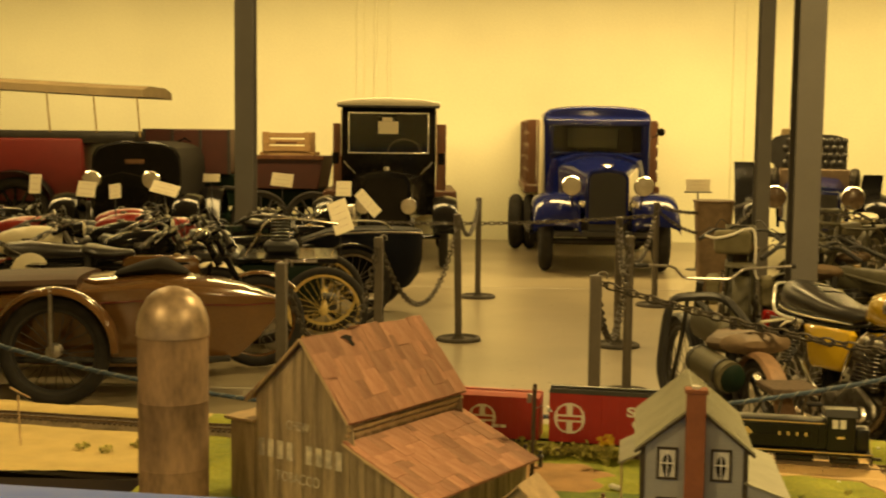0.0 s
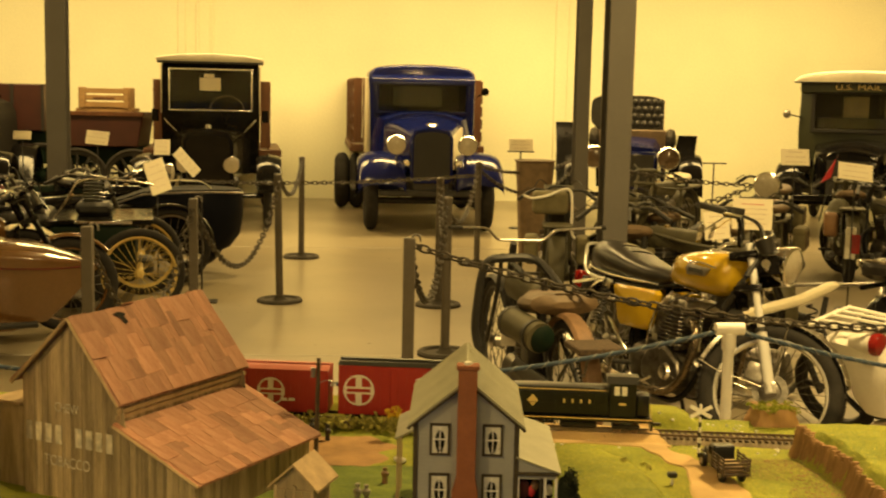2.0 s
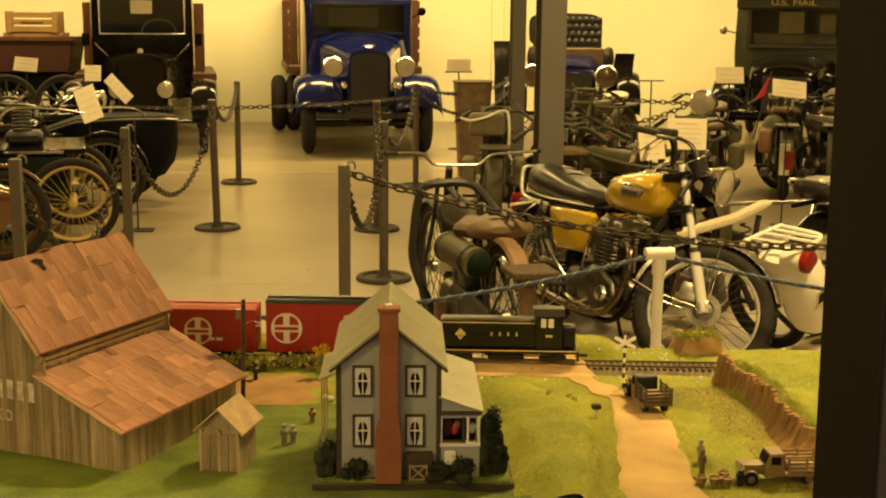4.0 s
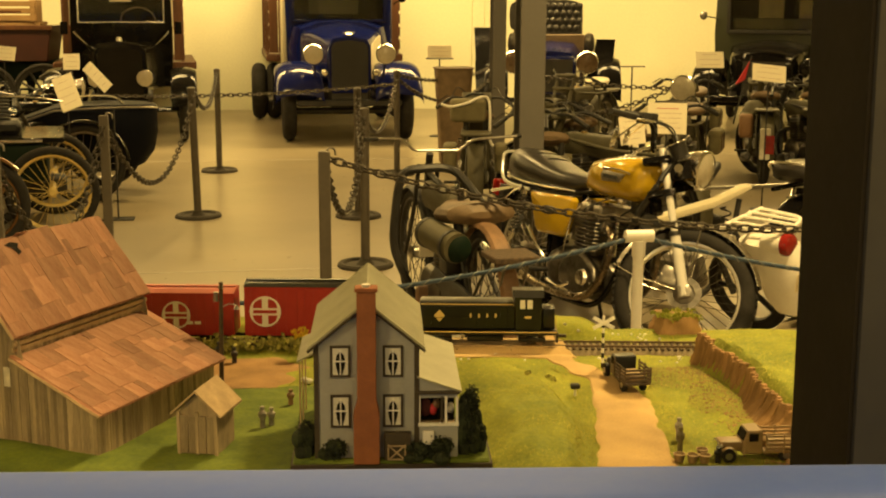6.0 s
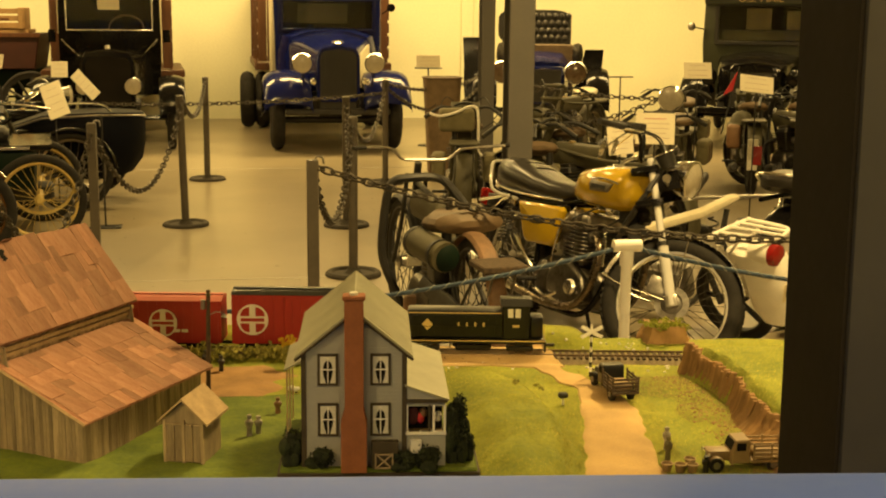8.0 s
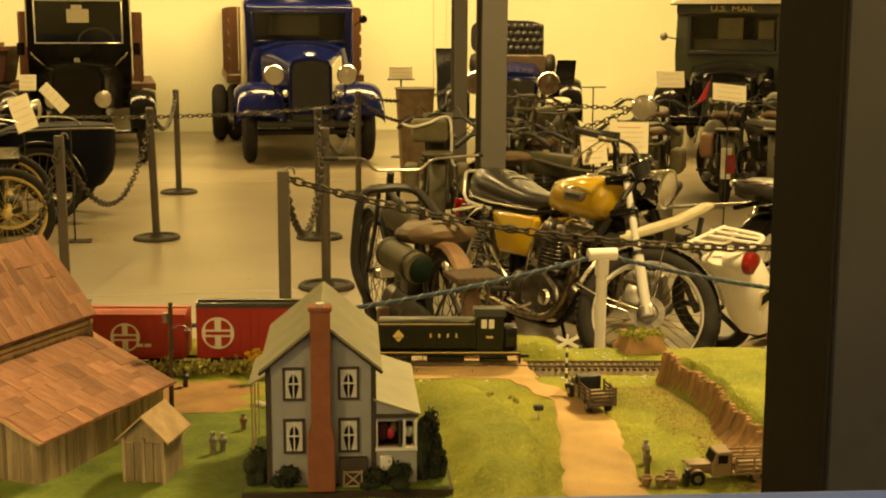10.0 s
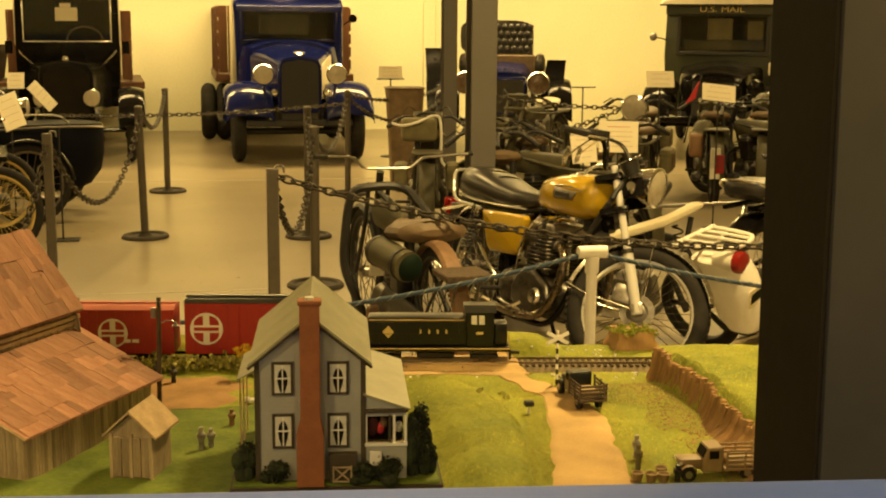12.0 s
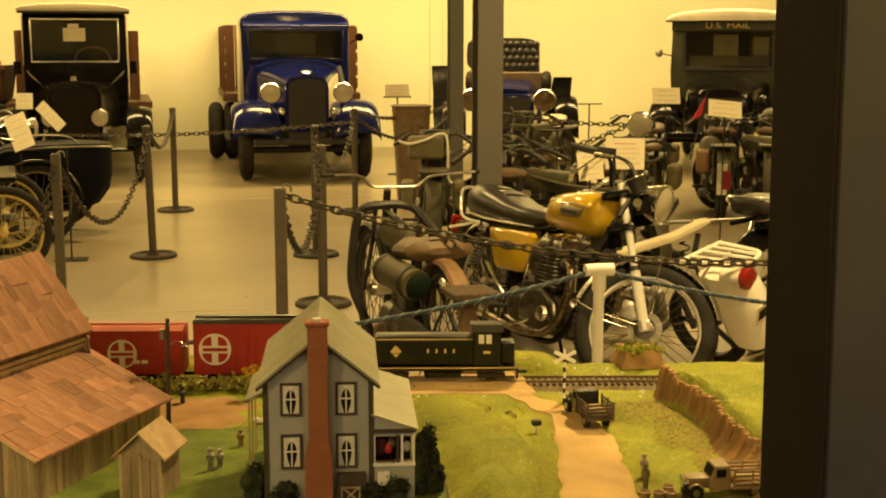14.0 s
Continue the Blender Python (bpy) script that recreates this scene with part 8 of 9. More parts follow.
    for s in (-1, 1):
        bd = part("tank_badge", prism(bmesh.new(), [(0.80, 0.800), (0.94, 0.808), (0.975, 0.850), (0.80, 0.852), (0.785, 0.83)], -0.006, 0.006, T((0, s * 0.142, 0)), bevel=0.004, seg=2), ALU, tk, "pewter tank badge")
        part("badge_bar", B(0.812, 0.925, s * 0.149 - 0.002, s * 0.149 + 0.002, 0.818, 0.836), BLACK_SATIN, bd)
        part("badge_brow", tube(bmesh.new(), smooth_line([(0.79, s * 0.142, 0.858), (0.90, s * 0.145, 0.868), (1.0, s * 0.128, 0.856)], 5), 0.0042, 6), CHROME, tk)
    # seat and rails
    sec = [oval(x, 0, zc, w, h, 24, 2.5) for x, w, h, zc in ((-0.178, 0.05, 0.03, 0.780), (-0.166, 0.10, 0.068, 0.780), (-0.115, 0.138, 0.092, 0.782), (0.0, 0.146, 0.094, 0.778), (0.12, 0.144, 0.086, 0.766), (0.24, 0.136, 0.072, 0.750), (0.38, 0.116, 0.058, 0.742), (0.50, 0.092, 0.050, 0.745), (0.56, 0.055, 0.032, 0.752))]
    st = part("seat", loft(bmesh.new(), sec), LEATHER_BK, ob, "black padded bench seat with a raised tail")
    for s in (-1, 1):
        part("seat_trim", tube(bmesh.new(), smooth_line([(-0.155, s * 0.108, 0.735), (-0.10, s * 0.136, 0.718), (0.05, s * 0.145, 0.704), (0.25, s * 0.131, 0.702), (0.50, s * 0.09, 0.708)], 6), 0.0055, 8), CHROME, st)
        for x, z in ((-0.04, 0.872), (0.06, 0.864), (0.16, 0.844)):
            part("seat_seam", tube(bmesh.new(), [(x, s * y, z + dz) for y, dz in ((0.0, 0.001), (0.05, -0.003), (0.10, -0.022))], 0.0028, 6), LEATHER_BK, st)
        part("grab_stay", rod(bmesh.new(), (0.05, s * 0.14, 0.675), (-0.33, s * 0.10, 0.60), 0.009, n=8), LAMP_CHROME, ob)
    part("grab_rail", tube(bmesh.new(), smooth_line([(0.14, -0.145, 0.668), (-0.06, -0.155, 0.675), (-0.135, -0.152, 0.705), (-0.175, -0.140, 0.78), (-0.215, -0.105, 0.83), (-0.228, 0, 0.838), (-0.215, 0.105, 0.83), (-0.175, 0.140, 0.78), (-0.135, 0.152, 0.705), (-0.06, 0.155, 0.675), (0.14, 0.145, 0.668)], 6), 0.0095, 10), LAMP_CHROME, ob)
    # steering head, fork and front wheel
    steer = 50
    head = T((1.02, 0, 0.80))
    hm = head @ pose(0, 0, 0, 0, -27, 0) @ pose(0, 0, 0, 0, 0, steer)
    hs = head @ pose(0, 0, 0, 0, 0, steer)
    fl, fx = 0.538, 0.07
    part("steering_head", rod(bmesh.new(), (0, 0, -0.13), (0, 0, 0.14), 0.031, n=16, m=head @ pose(0, 0, 0, 0, -27, 0)), BLACK, ob)
    part("head_gusset", B(0.90, 1.02, -0.03, 0.03, 0.66, 0.80, bevel=0.015, seg=2), BLACK_SATIN, ob)
    part("horn", lathe(bmesh.new(), [(0.0, -0.03), (0.035, -0.025), (0.048, 0.0), (0.044, 0.006), (0.0, 0.006)], 20, T((1.07, -0.03, 0.64)) @ pose(0, 0, 0, 0, 80, -30)), BLACK_SATIN, ob)
    for s in (-1, 1):
        y = s * 0.092
        fk = part("fork_slider", rod(bmesh.new(), (fx, y, -fl - 0.02), (fx, y, -fl * 0.50), 0.0245, n=18, m=hm), FORK_CHROME, ob)
        part("fork_tube", rod(bmesh.new(), (fx, y, -fl * 0.50), (fx, y, 0.155), 0.0175, n=16, m=hm), FORK_CHROME, fk)
        part("fork_gaiter", rod(bmesh.new(), (fx, y, -fl * 0.50 - 0.006), (fx, y, -fl * 0.50 + 0.014), 0.0285, n=18, m=hm), BLACK_SATIN, fk)
        part("axle_clamp", B(fx - 0.03, fx + 0.03, y - 0.022, y + 0.022, -fl - 0.03, -fl + 0.03, m=hm, bevel=0.008, seg=2), ALU, fk)
        part("headlamp_ear", B(fx - 0.012, fx + 0.12, y - 0.004, y + 0.004, -0.01, 0.085, m=hm, bevel=0.003), BLACK, ob)
    for z in (-0.065, 0.10):
        part("fork_yoke", B(-0.03, fx + 0.032, -0.125, 0.125, z - 0.017, z + 0.017, m=hm, bevel=0.010, seg=2), BLACK, ob)
    wm = hm @ T((fx, 0, -fl)) @ pose(0, 0, 0, 0, 27, 0)
    wheel(ob, wm @ UPRIGHT, R, 0.088, LAMP_CHROME, 40, tread=True, split=True, disc=0.080, rim_w=0.010, hub_r=0.05, hub_w=0.12, spoke_r=0.0017, spoke_mat=ENGINE)
    part("brake_caliper", B(-0.045, 0.045, -0.085, -0.045, -0.03, 0.06, m=wm @ T((-0.085, 0, 0.04)), bevel=0.014, seg=2), ALU, ob)
    part("front_guard", shifted(arc_guard(R + 0.026, 0.105, 25, 172, crown=0.024, n=26), wm), POLISH, ob)
    for s in (-1, 1):
        part("guard_stay", tube(bmesh.new(), [(0.0, s * 0.075, 0.0), (-R * 0.75, s * 0.066, R * 0.02), (-R - 0.022, s * 0.054, R * 0.10)], 0.0034, 8, wm), DULL_CHROME, ob)
        part("guard_stay", tube(bmesh.new(), [(0.0, s * 0.075, 0.02), (-R * 0.05, s * 0.07, R * 0.7), (-R * 0.08, s * 0.056, R + 0.014)], 0.0034, 8, wm), DULL_CHROME, ob)
    # lamp, instruments and bars
    lm = hm @ T((0.235, 0, 0.055)) @ pose(0, 0, 0, 0, 0, -22) @ pose(0, 0, 0, 0, 90 + 27, 0)
    lr = 0.090
    lp = part("headlamp", lathe(bmesh.new(), [(0.0, -0.125), (lr * 0.45, -0.115), (lr * 0.80, -0.075), (lr * 0.97, -0.02), (lr, 0.0), (lr * 1.05, 0.008), (lr * 1.05, 0.022), (lr * 0.95, 0.026)], 32, lm), CHROME, ob)
    part("lens", lathe(bmesh.new(), [(lr * 0.95, 0.022), (lr * 0.7, 0.034), (lr * 0.35, 0.042), (0.0, 0.044)], 32, lm), LENS, lp)
    for s in (-1, 1):
        im = hs @ T((0.075, s * 0.062, 0.225)) @ pose(0, 0, 0, 0, -30, 0)
        ins = part("instrument", lathe(bmesh.new(), [(0.0, -0.075), (0.034, -0.07), (0.043, -0.01), (0.045, 0.0), (0.0, 0.0)], 24, im), BLACK_SATIN, ob)
        part("dial_rim", tube(bmesh.new(), [im @ Vector((0.043 * math.cos(k), 0.043 * math.sin(k), 0.002)) for k in [math.tau * i / 24 for i in range(24)]], 0.004, 6, closed=True), CHROME, ins)
        part("dial", lathe(bmesh.new(), [(0.040, 0.002), (0.0, 0.002)], 24, im), BLACK, ins)
        bar = smooth_line([(-0.02, 0.0, 0.175), (-0.025, s * 0.055, 0.178), (-0.03, s * 0.09, 0.215), (-0.036, s * 0.118, 0.275), (-0.055, s * 0.18, 0.312), (-0.09, s * 0.25, 0.322), (-0.16, s * 0.335, 0.330)], 6)
        hb = part("handlebar", tube(bmesh.new(), bar, 0.0100, 10, hs), BLACK, ob)
        part("grip", rod(bmesh.new(), (-0.103, s * 0.270, 0.324), (-0.212, s * 0.400, 0.338), 0.0150, n=14, m=hs), BLACK_SATIN, hb)
        part("switch_block", B(-0.03, 0.03, -0.025, 0.025, -0.022, 0.03, m=hs @ T((-0.075, s * 0.232, 0.321)) @ pose(0, 0, 0, 0, 0, s * 48), bevel=0.008, seg=2), BLACK_SATIN, hb)
        part("lever", tube(bmesh.new(), smooth_line([(-0.05, s * 0.24, 0.315), (-0.025, s * 0.295, 0.314), (-0.10, s * 0.375, 0.318)], 4), 0.006, 8, hs), CHROME, hb)
        part("mirror", lathe(bmesh.new(), [(0.0, -0.016), (0.035, -0.013), (0.046, 0.0), (0.042, 0.005), (0.0, 0.005)], 24, hs @ T((-0.19, s * 0.34, 0.215)) @ pose(0, 0, 0, 0, -80, 0)), CHROME, ob)
        part("mirror_stalk", tube(bmesh.new(), smooth_line([(-0.075, s * 0.23, 0.32), (-0.13, s * 0.30, 0.27), (-0.18, s * 0.34, 0.22)], 4), 0.004, 6, hs), CHROME, ob)
        part("cable", tube(bmesh.new(), smooth_line([hs @ Vector((-0.065, s * 0.22, 0.315)), hs @ Vector((0.05, s * 0.14, 0.28)), hs @ Vector((0.10, s * 0.05, 0.10)), Vector((1.0, s * 0.05, 0.72)), Vector((0.86, s * 0.08, 0.62))], 6), 0.0048, 6), BLACK_SATIN, ob)
        part("indicator", rod(bmesh.new(), (fx + 0.06, s * 0.115, 0.02), (fx + 0.06, s * 0.18, 0.02), 0.02, n=14, m=hm), CHROME, ob)
    part("wiring_loom", tube(bmesh.new(), smooth_line([hs @ Vector((0.08, -0.04, 0.15)), hs @ Vector((0.02, -0.10, 0.02)), Vector((1.02, -0.07, 0.66)), Vector((0.95, -0.06, 0.55))], 6), 0.015, 8), BLACK_SATIN, ob)
    part("side_stand", rod(bmesh.new(), (0.50, 0.13, 0.20), (0.44, 0.24, 0.03), 0.010, n=8), BLACK_SATIN, ob)
    return ob


road_twin(pose(1.57, 7.01, 0, 0, 0, -72) @ pose(0, 0, 0, -8))


# early motorcycle with leather saddle and wide bars, standing with its tail outward
em = thing("motorcycle", heading((1.13, 5.74), (0.97, 6.98)), "worn early motorcycle with wide bars and brown leather saddle", "motorcycle", "motorcycles on show")
for x in (0.0, 1.22):
    wheel(em, Matrix.Translation((x, 0, 0.34)) @ UPRIGHT, 0.34, 0.055, BLACK_SATIN, 28)
    part("mudguard", shifted(arc_guard(0.365, 0.085, 20 if x == 0 else 35, 215), Matrix.Translation((x, 0, 0.34))), GUARD_RUST if x == 0 else BLACK_SATIN, em, "faded orange-brown mudguard" if x == 0 else "")
for pts, r in (([(0, 0.07, 0.34), (0.40, 0.03, 0.66)], 0.012), ([(0, -0.07, 0.34), (0.40, -0.03, 0.66)], 0.012), ([(0, 0.07, 0.34), (0.42, 0.03, 0.28)], 0.012), ([(0, -0.07, 0.34), (0.42, -0.03, 0.28)], 0.012), ([(0.42, 0, 0.28), (0.40, 0, 0.80)], 0.016), ([(0.40, 0, 0.72), (0.98, 0, 0.80)], 0.016), ([(0.42, 0, 0.28), (0.75, 0, 0.26), (0.98, 0, 0.62)], 0.016), ([(0.95, 0, 0.90), (1.04, 0, 0.58)], 0.02)):
    part("frame_tube", tube(bmesh.new(), pts, r, 8), BLACK_SATIN, em)
for s in (-1, 1):
    part("fork_blade", tube(bmesh.new(), smooth_line([(0.98, s * 0.05, 0.84), (1.06, s * 0.055, 0.60), (1.22, s * 0.06, 0.34)], 5), 0.012, 8), BLACK_SATIN, em)
part("saddle", loft(bmesh.new(), [oval(x, 0, zc, w, h, 16, 2.3) for x, w, h, zc in ((0.06, 0.08, 0.015, 0.73), (0.09, 0.16, 0.05, 0.73), (0.22, 0.185, 0.055, 0.715), (0.36, 0.13, 0.045, 0.70), (0.50, 0.05, 0.03, 0.71), (0.53, 0.02, 0.012, 0.71))]), LEATHER, em, "broad brown leather saddle")
for s in (-1, 1):
    part("saddle_spring", rod(bmesh.new(), (0.14, s * 0.09, 0.58), (0.14, s * 0.09, 0.69), 0.024, n=10), BLACK_SATIN, em)
part("tool_drum", rod(bmesh.new(), (-0.02, 0.14, 0.60), (0.26, 0.20, 0.63), 0.068, n=24), OLIVE, em, "dark green drum tank")
for dx in (0.02, 0.24):
    part("drum_band", lathe(bmesh.new(), [(0.066, -0.01), (0.072, -0.01), (0.072, 0.01), (0.066, 0.01)], 24, Matrix.Translation((dx, 0.149 + 0.19 * dx, 0.602 + 0.1 * dx)) @ pose(0, 0, 0, 0, 90, 12)), BLACK_SATIN, em)
part("drum_cap", lathe(bmesh.new(), [(0, 0.02), (0.04, 0.015), (0.063, 0.0)], 22, Matrix.Translation((-0.02, 0.14, 0.60)) @ pose(0, 0, 0, 0, -90)), GREEN_DK, em)
part("carrier", B(-0.42, -0.22, -0.10, 0.10, 0.605, 0.632, bevel=0.005), TIE, em, "wooden luggage carrier")
part("fuel_tank", loft(bmesh.new(), [oval(x, 0, 0.70, 0.05, h, 14, 4.0) for x, h in ((0.46, 0.04), (0.48, 0.07), (0.90, 0.07), (0.93, 0.04))]), OLIVE, em)
part("engine", B(0.48, 0.72, -0.07, 0.07, 0.24, 0.40, bevel=0.03, seg=2), ENGINE, em)
for k in range(9):
    part("cooling_fin", rod(bmesh.new(), (0.60, 0, 0.40 + 0.021 * k), (0.60, 0, 0.41 + 0.021 * k), 0.075, n=16), ENGINE, em)
bars = [(0.84, 0.30, 0.993), (0.88, 0.175, 0.985), (0.90, 0.145, 0.975), (0.90, 0.105, 0.93), (0.90, 0.08, 0.922), (0.90, -0.12, 0.918), (0.90, -0.145, 0.922), (0.90, -0.205, 0.966), (0.89, -0.23, 0.973), (0.84, -0.43, 0.99)]
part("handlebar", tube(bmesh.new(), bars, 0.0072, 8), ALU, em, "wide nickel-plated handlebar")
for p, q in (((0.84, 0.30, 0.993), (0.80, 0.37, 0.996)), ((0.84, -0.43, 0.99), (0.83, -0.45, 0.991))):
    part("grip", rod(bmesh.new(), p, q, 0.011, n=10), BLACK_SATIN, em)
part("front_apron", tube(bmesh.new(), smooth_line([(0.66, -0.20, 0.66), (0.74, -0.16, 0.74), (0.85, -0.09, 0.825), (0.86, 0.07, 0.835), (0.87, 0.165, 0.80), (0.88, 0.20, 0.60), (0.88, 0.20, 0.42), (0.84, 0.13, 0.23), (0.80, 0.10, 0.12)], 6), 0.022, 8), BLACK_SATIN, em)
part("crankcase", loft(bmesh.new(), [oval(x, 0.03, 0.25, w, h, 16, 3.0) for x, w, h in ((0.34, 0.05, 0.08), (0.37, 0.085, 0.13), (0.70, 0.09, 0.14), (0.76, 0.05, 0.09))]), ENGINE, em, "oily dark crankcase")
part("chain_case", loft(bmesh.new(), [oval(x, 0.085, 0.32, 0.022, h, 14, 2.4) for x, h in ((-0.08, 0.03), (-0.05, 0.07), (0.10, 0.085), (0.34, 0.08), (0.52, 0.09), (0.58, 0.04))]), BLACK_SATIN, em)
part("leg_board", B(0.55, 0.61, 0.06, 0.17, 0.06, 0.30, bevel=0.02, seg=2), GUARD_RUST, em, "rust-brown leg board")
part("battery_box", B(0.34, 0.47, -0.07, 0.09, 0.40, 0.60, bevel=0.015, seg=2), BLACK_SATIN, em)
part("side_stand", tube(bmesh.new(), [(0.12, 0.10, 0.34), (0.16, 0.15, 0.10), (0.17, 0.18, 0.012), (0.23, 0.19, 0.012)], 0.011, 8), BLACK_SATIN, em)
for s in (-1, 1):
    part("rear_stay", tube(bmesh.new(), [(-0.30, s * 0.07, 0.615), (-0.12, s * 0.075, 0.46), (0.0, s * 0.075, 0.34)], 0.007, 6), BLACK_SATIN, em)
    part("number_bracket", tube(bmesh.new(), [(-0.40, s * 0.05, 0.605), (-0.34, s * 0.05, 0.50)], 0.006, 6), ENGINE, em)
part("white_panel", B(0.40, 0.415, 0.13, 0.20, 0.48, 0.66, bevel=0.004), WHITE, em, "pale tail board")
part("exhaust", tube(bmesh.new(), smooth_line([(0.60, -0.06, 0.42), (0.66, -0.10, 0.25), (0.4, -0.13, 0.16), (-0.1, -0.14, 0.18)], 5), 0.02, 10), ALU, em)


def army_bike(rear, front, label, **k):
    o = dict(seat_mat=LEATHER, frame_mat=OLIVE, metal=ENGINE, bright=BLACK_SATIN, rim=OLIVE, seat="solo", tank="flat", tele=False, bags=OLIVE_CANVAS, lamp_mat=OLIVE, tail=False, pipes=BLACK_SATIN, R=0.33, tw=0.08, bar_w=0.30, bar_up=0.06)
    o.update(k)
    return motorcycle(heading(rear, front), label, OLIVE, OLIVE, **o)


army_bike((1.76, 9.55), (1.98, 10.75), "olive drab military motorcycle with canvas saddle bags", lamp=False)
army_bike((2.45, 8.9), (2.30, 10.1), "olive drab military motorcycle with leather saddle")
army_bike((3.98, 13.9), (3.22, 12.95), "muddy olive military motorcycle with a pale saddle", lamp=False, seat_mat=CREAM, bags=None)
lamp_bike = army_bike((4.50, 12.38), (3.93, 11.23), "olive military motorcycle with bright round headlamp", lamp_mat=CHROME, lamp_r=0.115, R=0.35, bar_up=0.13)
board = part("fender_board", B(1.66, 1.672, -0.055, 0.055, 0.22, 0.44, bevel=0.004), CURTAIN, lamp_bike, "pale marker board on the mudguard")
for z, mm in ((0.375, BLACK_SATIN), (0.28, RED_LENS)):
    part("marker", rod(bmesh.new(), (1.672, 0, z), (1.677, 0, z), 0.033, n=14), mm, board)
army_bike((3.75, 10.4), (3.1, 9.25), "olive military motorcycle seen from its front wheel", lamp=False)
tail_bike = army_bike((4.80, 11.35), (5.2, 12.5), "olive military motorcycle showing its striped tail", bags=None, lamp=False)
part("saddle_bag", B(-0.10, 0.10, 0.12, 0.24, 0.44, 0.66, bevel=0.03, seg=3), LEATHER_TAN, tail_bike, "brown leather saddle bag")
part("tail_board", B(-0.392, -0.378, -0.02, 0.07, 0.28, 0.56, bevel=0.004), CURTAIN, tail_bike, "pale stripe on the rear mudguard")
part("tail_lamp", B(-0.402, -0.390, -0.055, 0.02, 0.33, 0.50, bevel=0.004), RED_LENS, tail_bike, "upright red tail lamp")
army_bike((5.25, 11.3), (5.75, 12.4), "dark military motorcycle showing its tail", bags=None)

army_bike((1.95, 7.95), (2.12, 9.1), "dark military motorcycle standing close behind the yellow one", lamp=False, bags=None)
army_bike((2.75, 8.1), (2.15, 9.1), "olive military motorcycle with worn brown saddle", lamp=False, bags=LEATHER)

army_bike((5.42, 10.75), (5.05, 11.85), "dark olive military motorcycle at the end of the row", lamp=False, frame_mat=BLACK_SATIN)

# canvas roll with a white strap on the first army bike
cr = thing("canvas_roll", pose(1.72, 9.72, 0.76, 0, 0, -6), "folded olive canvas bag with a pale strap", "canvas bag")
part("bag", B(-0.125, 0.14, -0.09, 0.09, 0.01, 0.18, bevel=0.03, seg=3), OLIVE_CANVAS, cr)
part("strap", tube(bmesh.new(), smooth_line([(-0.20, -0.09, 0.15), (-0.12, -0.10, 0.13), (0.0, -0.11, 0.16), (0.09, -0.10, 0.20), (0.15, -0.10, 0.19), (0.165, -0.12, 0.08), (0.165, -0.12, -0.10), (0.19, -0.12, -0.16), (0.23, -0.12, -0.15)], 5), 0.0105, 8), WHITE, cr, "pale cloth strap")
hl = thing("steel_helmet", pose(4.72, 11.45, 0.672) @ Matrix.Scale(0.84, 4), "dull olive steel helmet resting on a motorcycle", "helmet")
part("shell", lathe(bmesh.new(), [(0.0, 0.13), (0.06, 0.12), (0.10, 0.085), (0.122, 0.03), (0.13, 0.0), (0.16, -0.015), (0.155, -0.02), (0.12, -0.008)], 24), OLIVE, hl)
fl = thing("red_pennant", pose(3.785, 9.6, 0.045), "small red cloth pennant on a rod", "pennant")
part("rod", rod(bmesh.new(), (0, 0, 0.7), (0.12, 0, 1.22), 0.006, n=6), BLACK_SATIN, fl)
part("cloth", prism(bmesh.new(), [(0.12, 1.20), (0.075, 1.04), (0.0, 1.0)], -0.004, 0.004), CLOTH_RED, fl)

# white moped with rack, black motorcycle beyond it
mo = thing("moped", pose(2.665, 6.38, 0, -18, 0, 122) @ Matrix.Scale(0.85, 4), "white moped with a luggage rack and red tail lamp", "moped")
wheel(mo, Matrix.Translation((0, 0, 0.28)) @ UPRIGHT, 0.28, 0.075, BLACK_SATIN, 5, spoke_r=0.018, wood=True)
wheel(mo, Matrix.Translation((1.12, 0, 0.28)) @ UPRIGHT, 0.28, 0.075, BLACK_SATIN, 5, spoke_r=0.018, wood=True)
part("tail_fairing", loft(bmesh.new(), [oval(x, 0, z, rx, ry, 20, 2.8, "z") for x, z, rx, ry in ((-0.20, 0.655, 0.10, 0.03), (-0.20, 0.63, 0.19, 0.085), (-0.22, 0.56, 0.20, 0.098), (-0.255, 0.46, 0.185, 0.102), (-0.285, 0.37, 0.145, 0.102), (-0.295, 0.28, 0.135, 0.098), (-0.315, 0.215, 0.095, 0.09), (-0.325, 0.195, 0.05, 0.06))]), WHITE, mo, "broad white tail fairing over the wheel")
part("front_fender", shifted(arc_guard(0.315, 0.13, 30, 165, crown=0.03, n=20), Matrix.Translation((1.12, 0, 0.28))), WHITE, mo)
tl = part("tail_lamp_housing", rod(bmesh.new(), (-0.20, 0.03, 0.645), (-0.335, 0.03, 0.645), 0.058, 0.07, n=24), WHITE, mo)
part("tail_lamp", lathe(bmesh.new(), [(0.068, 0.0), (0.068, 0.028), (0.060, 0.045), (0.035, 0.054), (0.0, 0.056)], 24, Matrix.Translation((-0.335, 0.03, 0.645)) @ pose(0, 0, 0, 0, -90)), RED_LENS, tl, "round red tail lamp")
pl = part("number_plate", B(-0.006, 0.0, -0.10, 0.10, -0.062, 0.062, m=Matrix.Translation((-0.435, 0.02, 0.455)) @ pose(0, 0, 0, 0, -14), bevel=0.002), CARD, mo, "pale plate with an unreadable green mark")
part("plate_bar", B(-0.009, -0.0055, -0.075, 0.075, -0.032, 0.032, m=Matrix.Translation((-0.435, 0.02, 0.455)) @ pose(0, 0, 0, 0, -14)), GREEN_DK, pl)
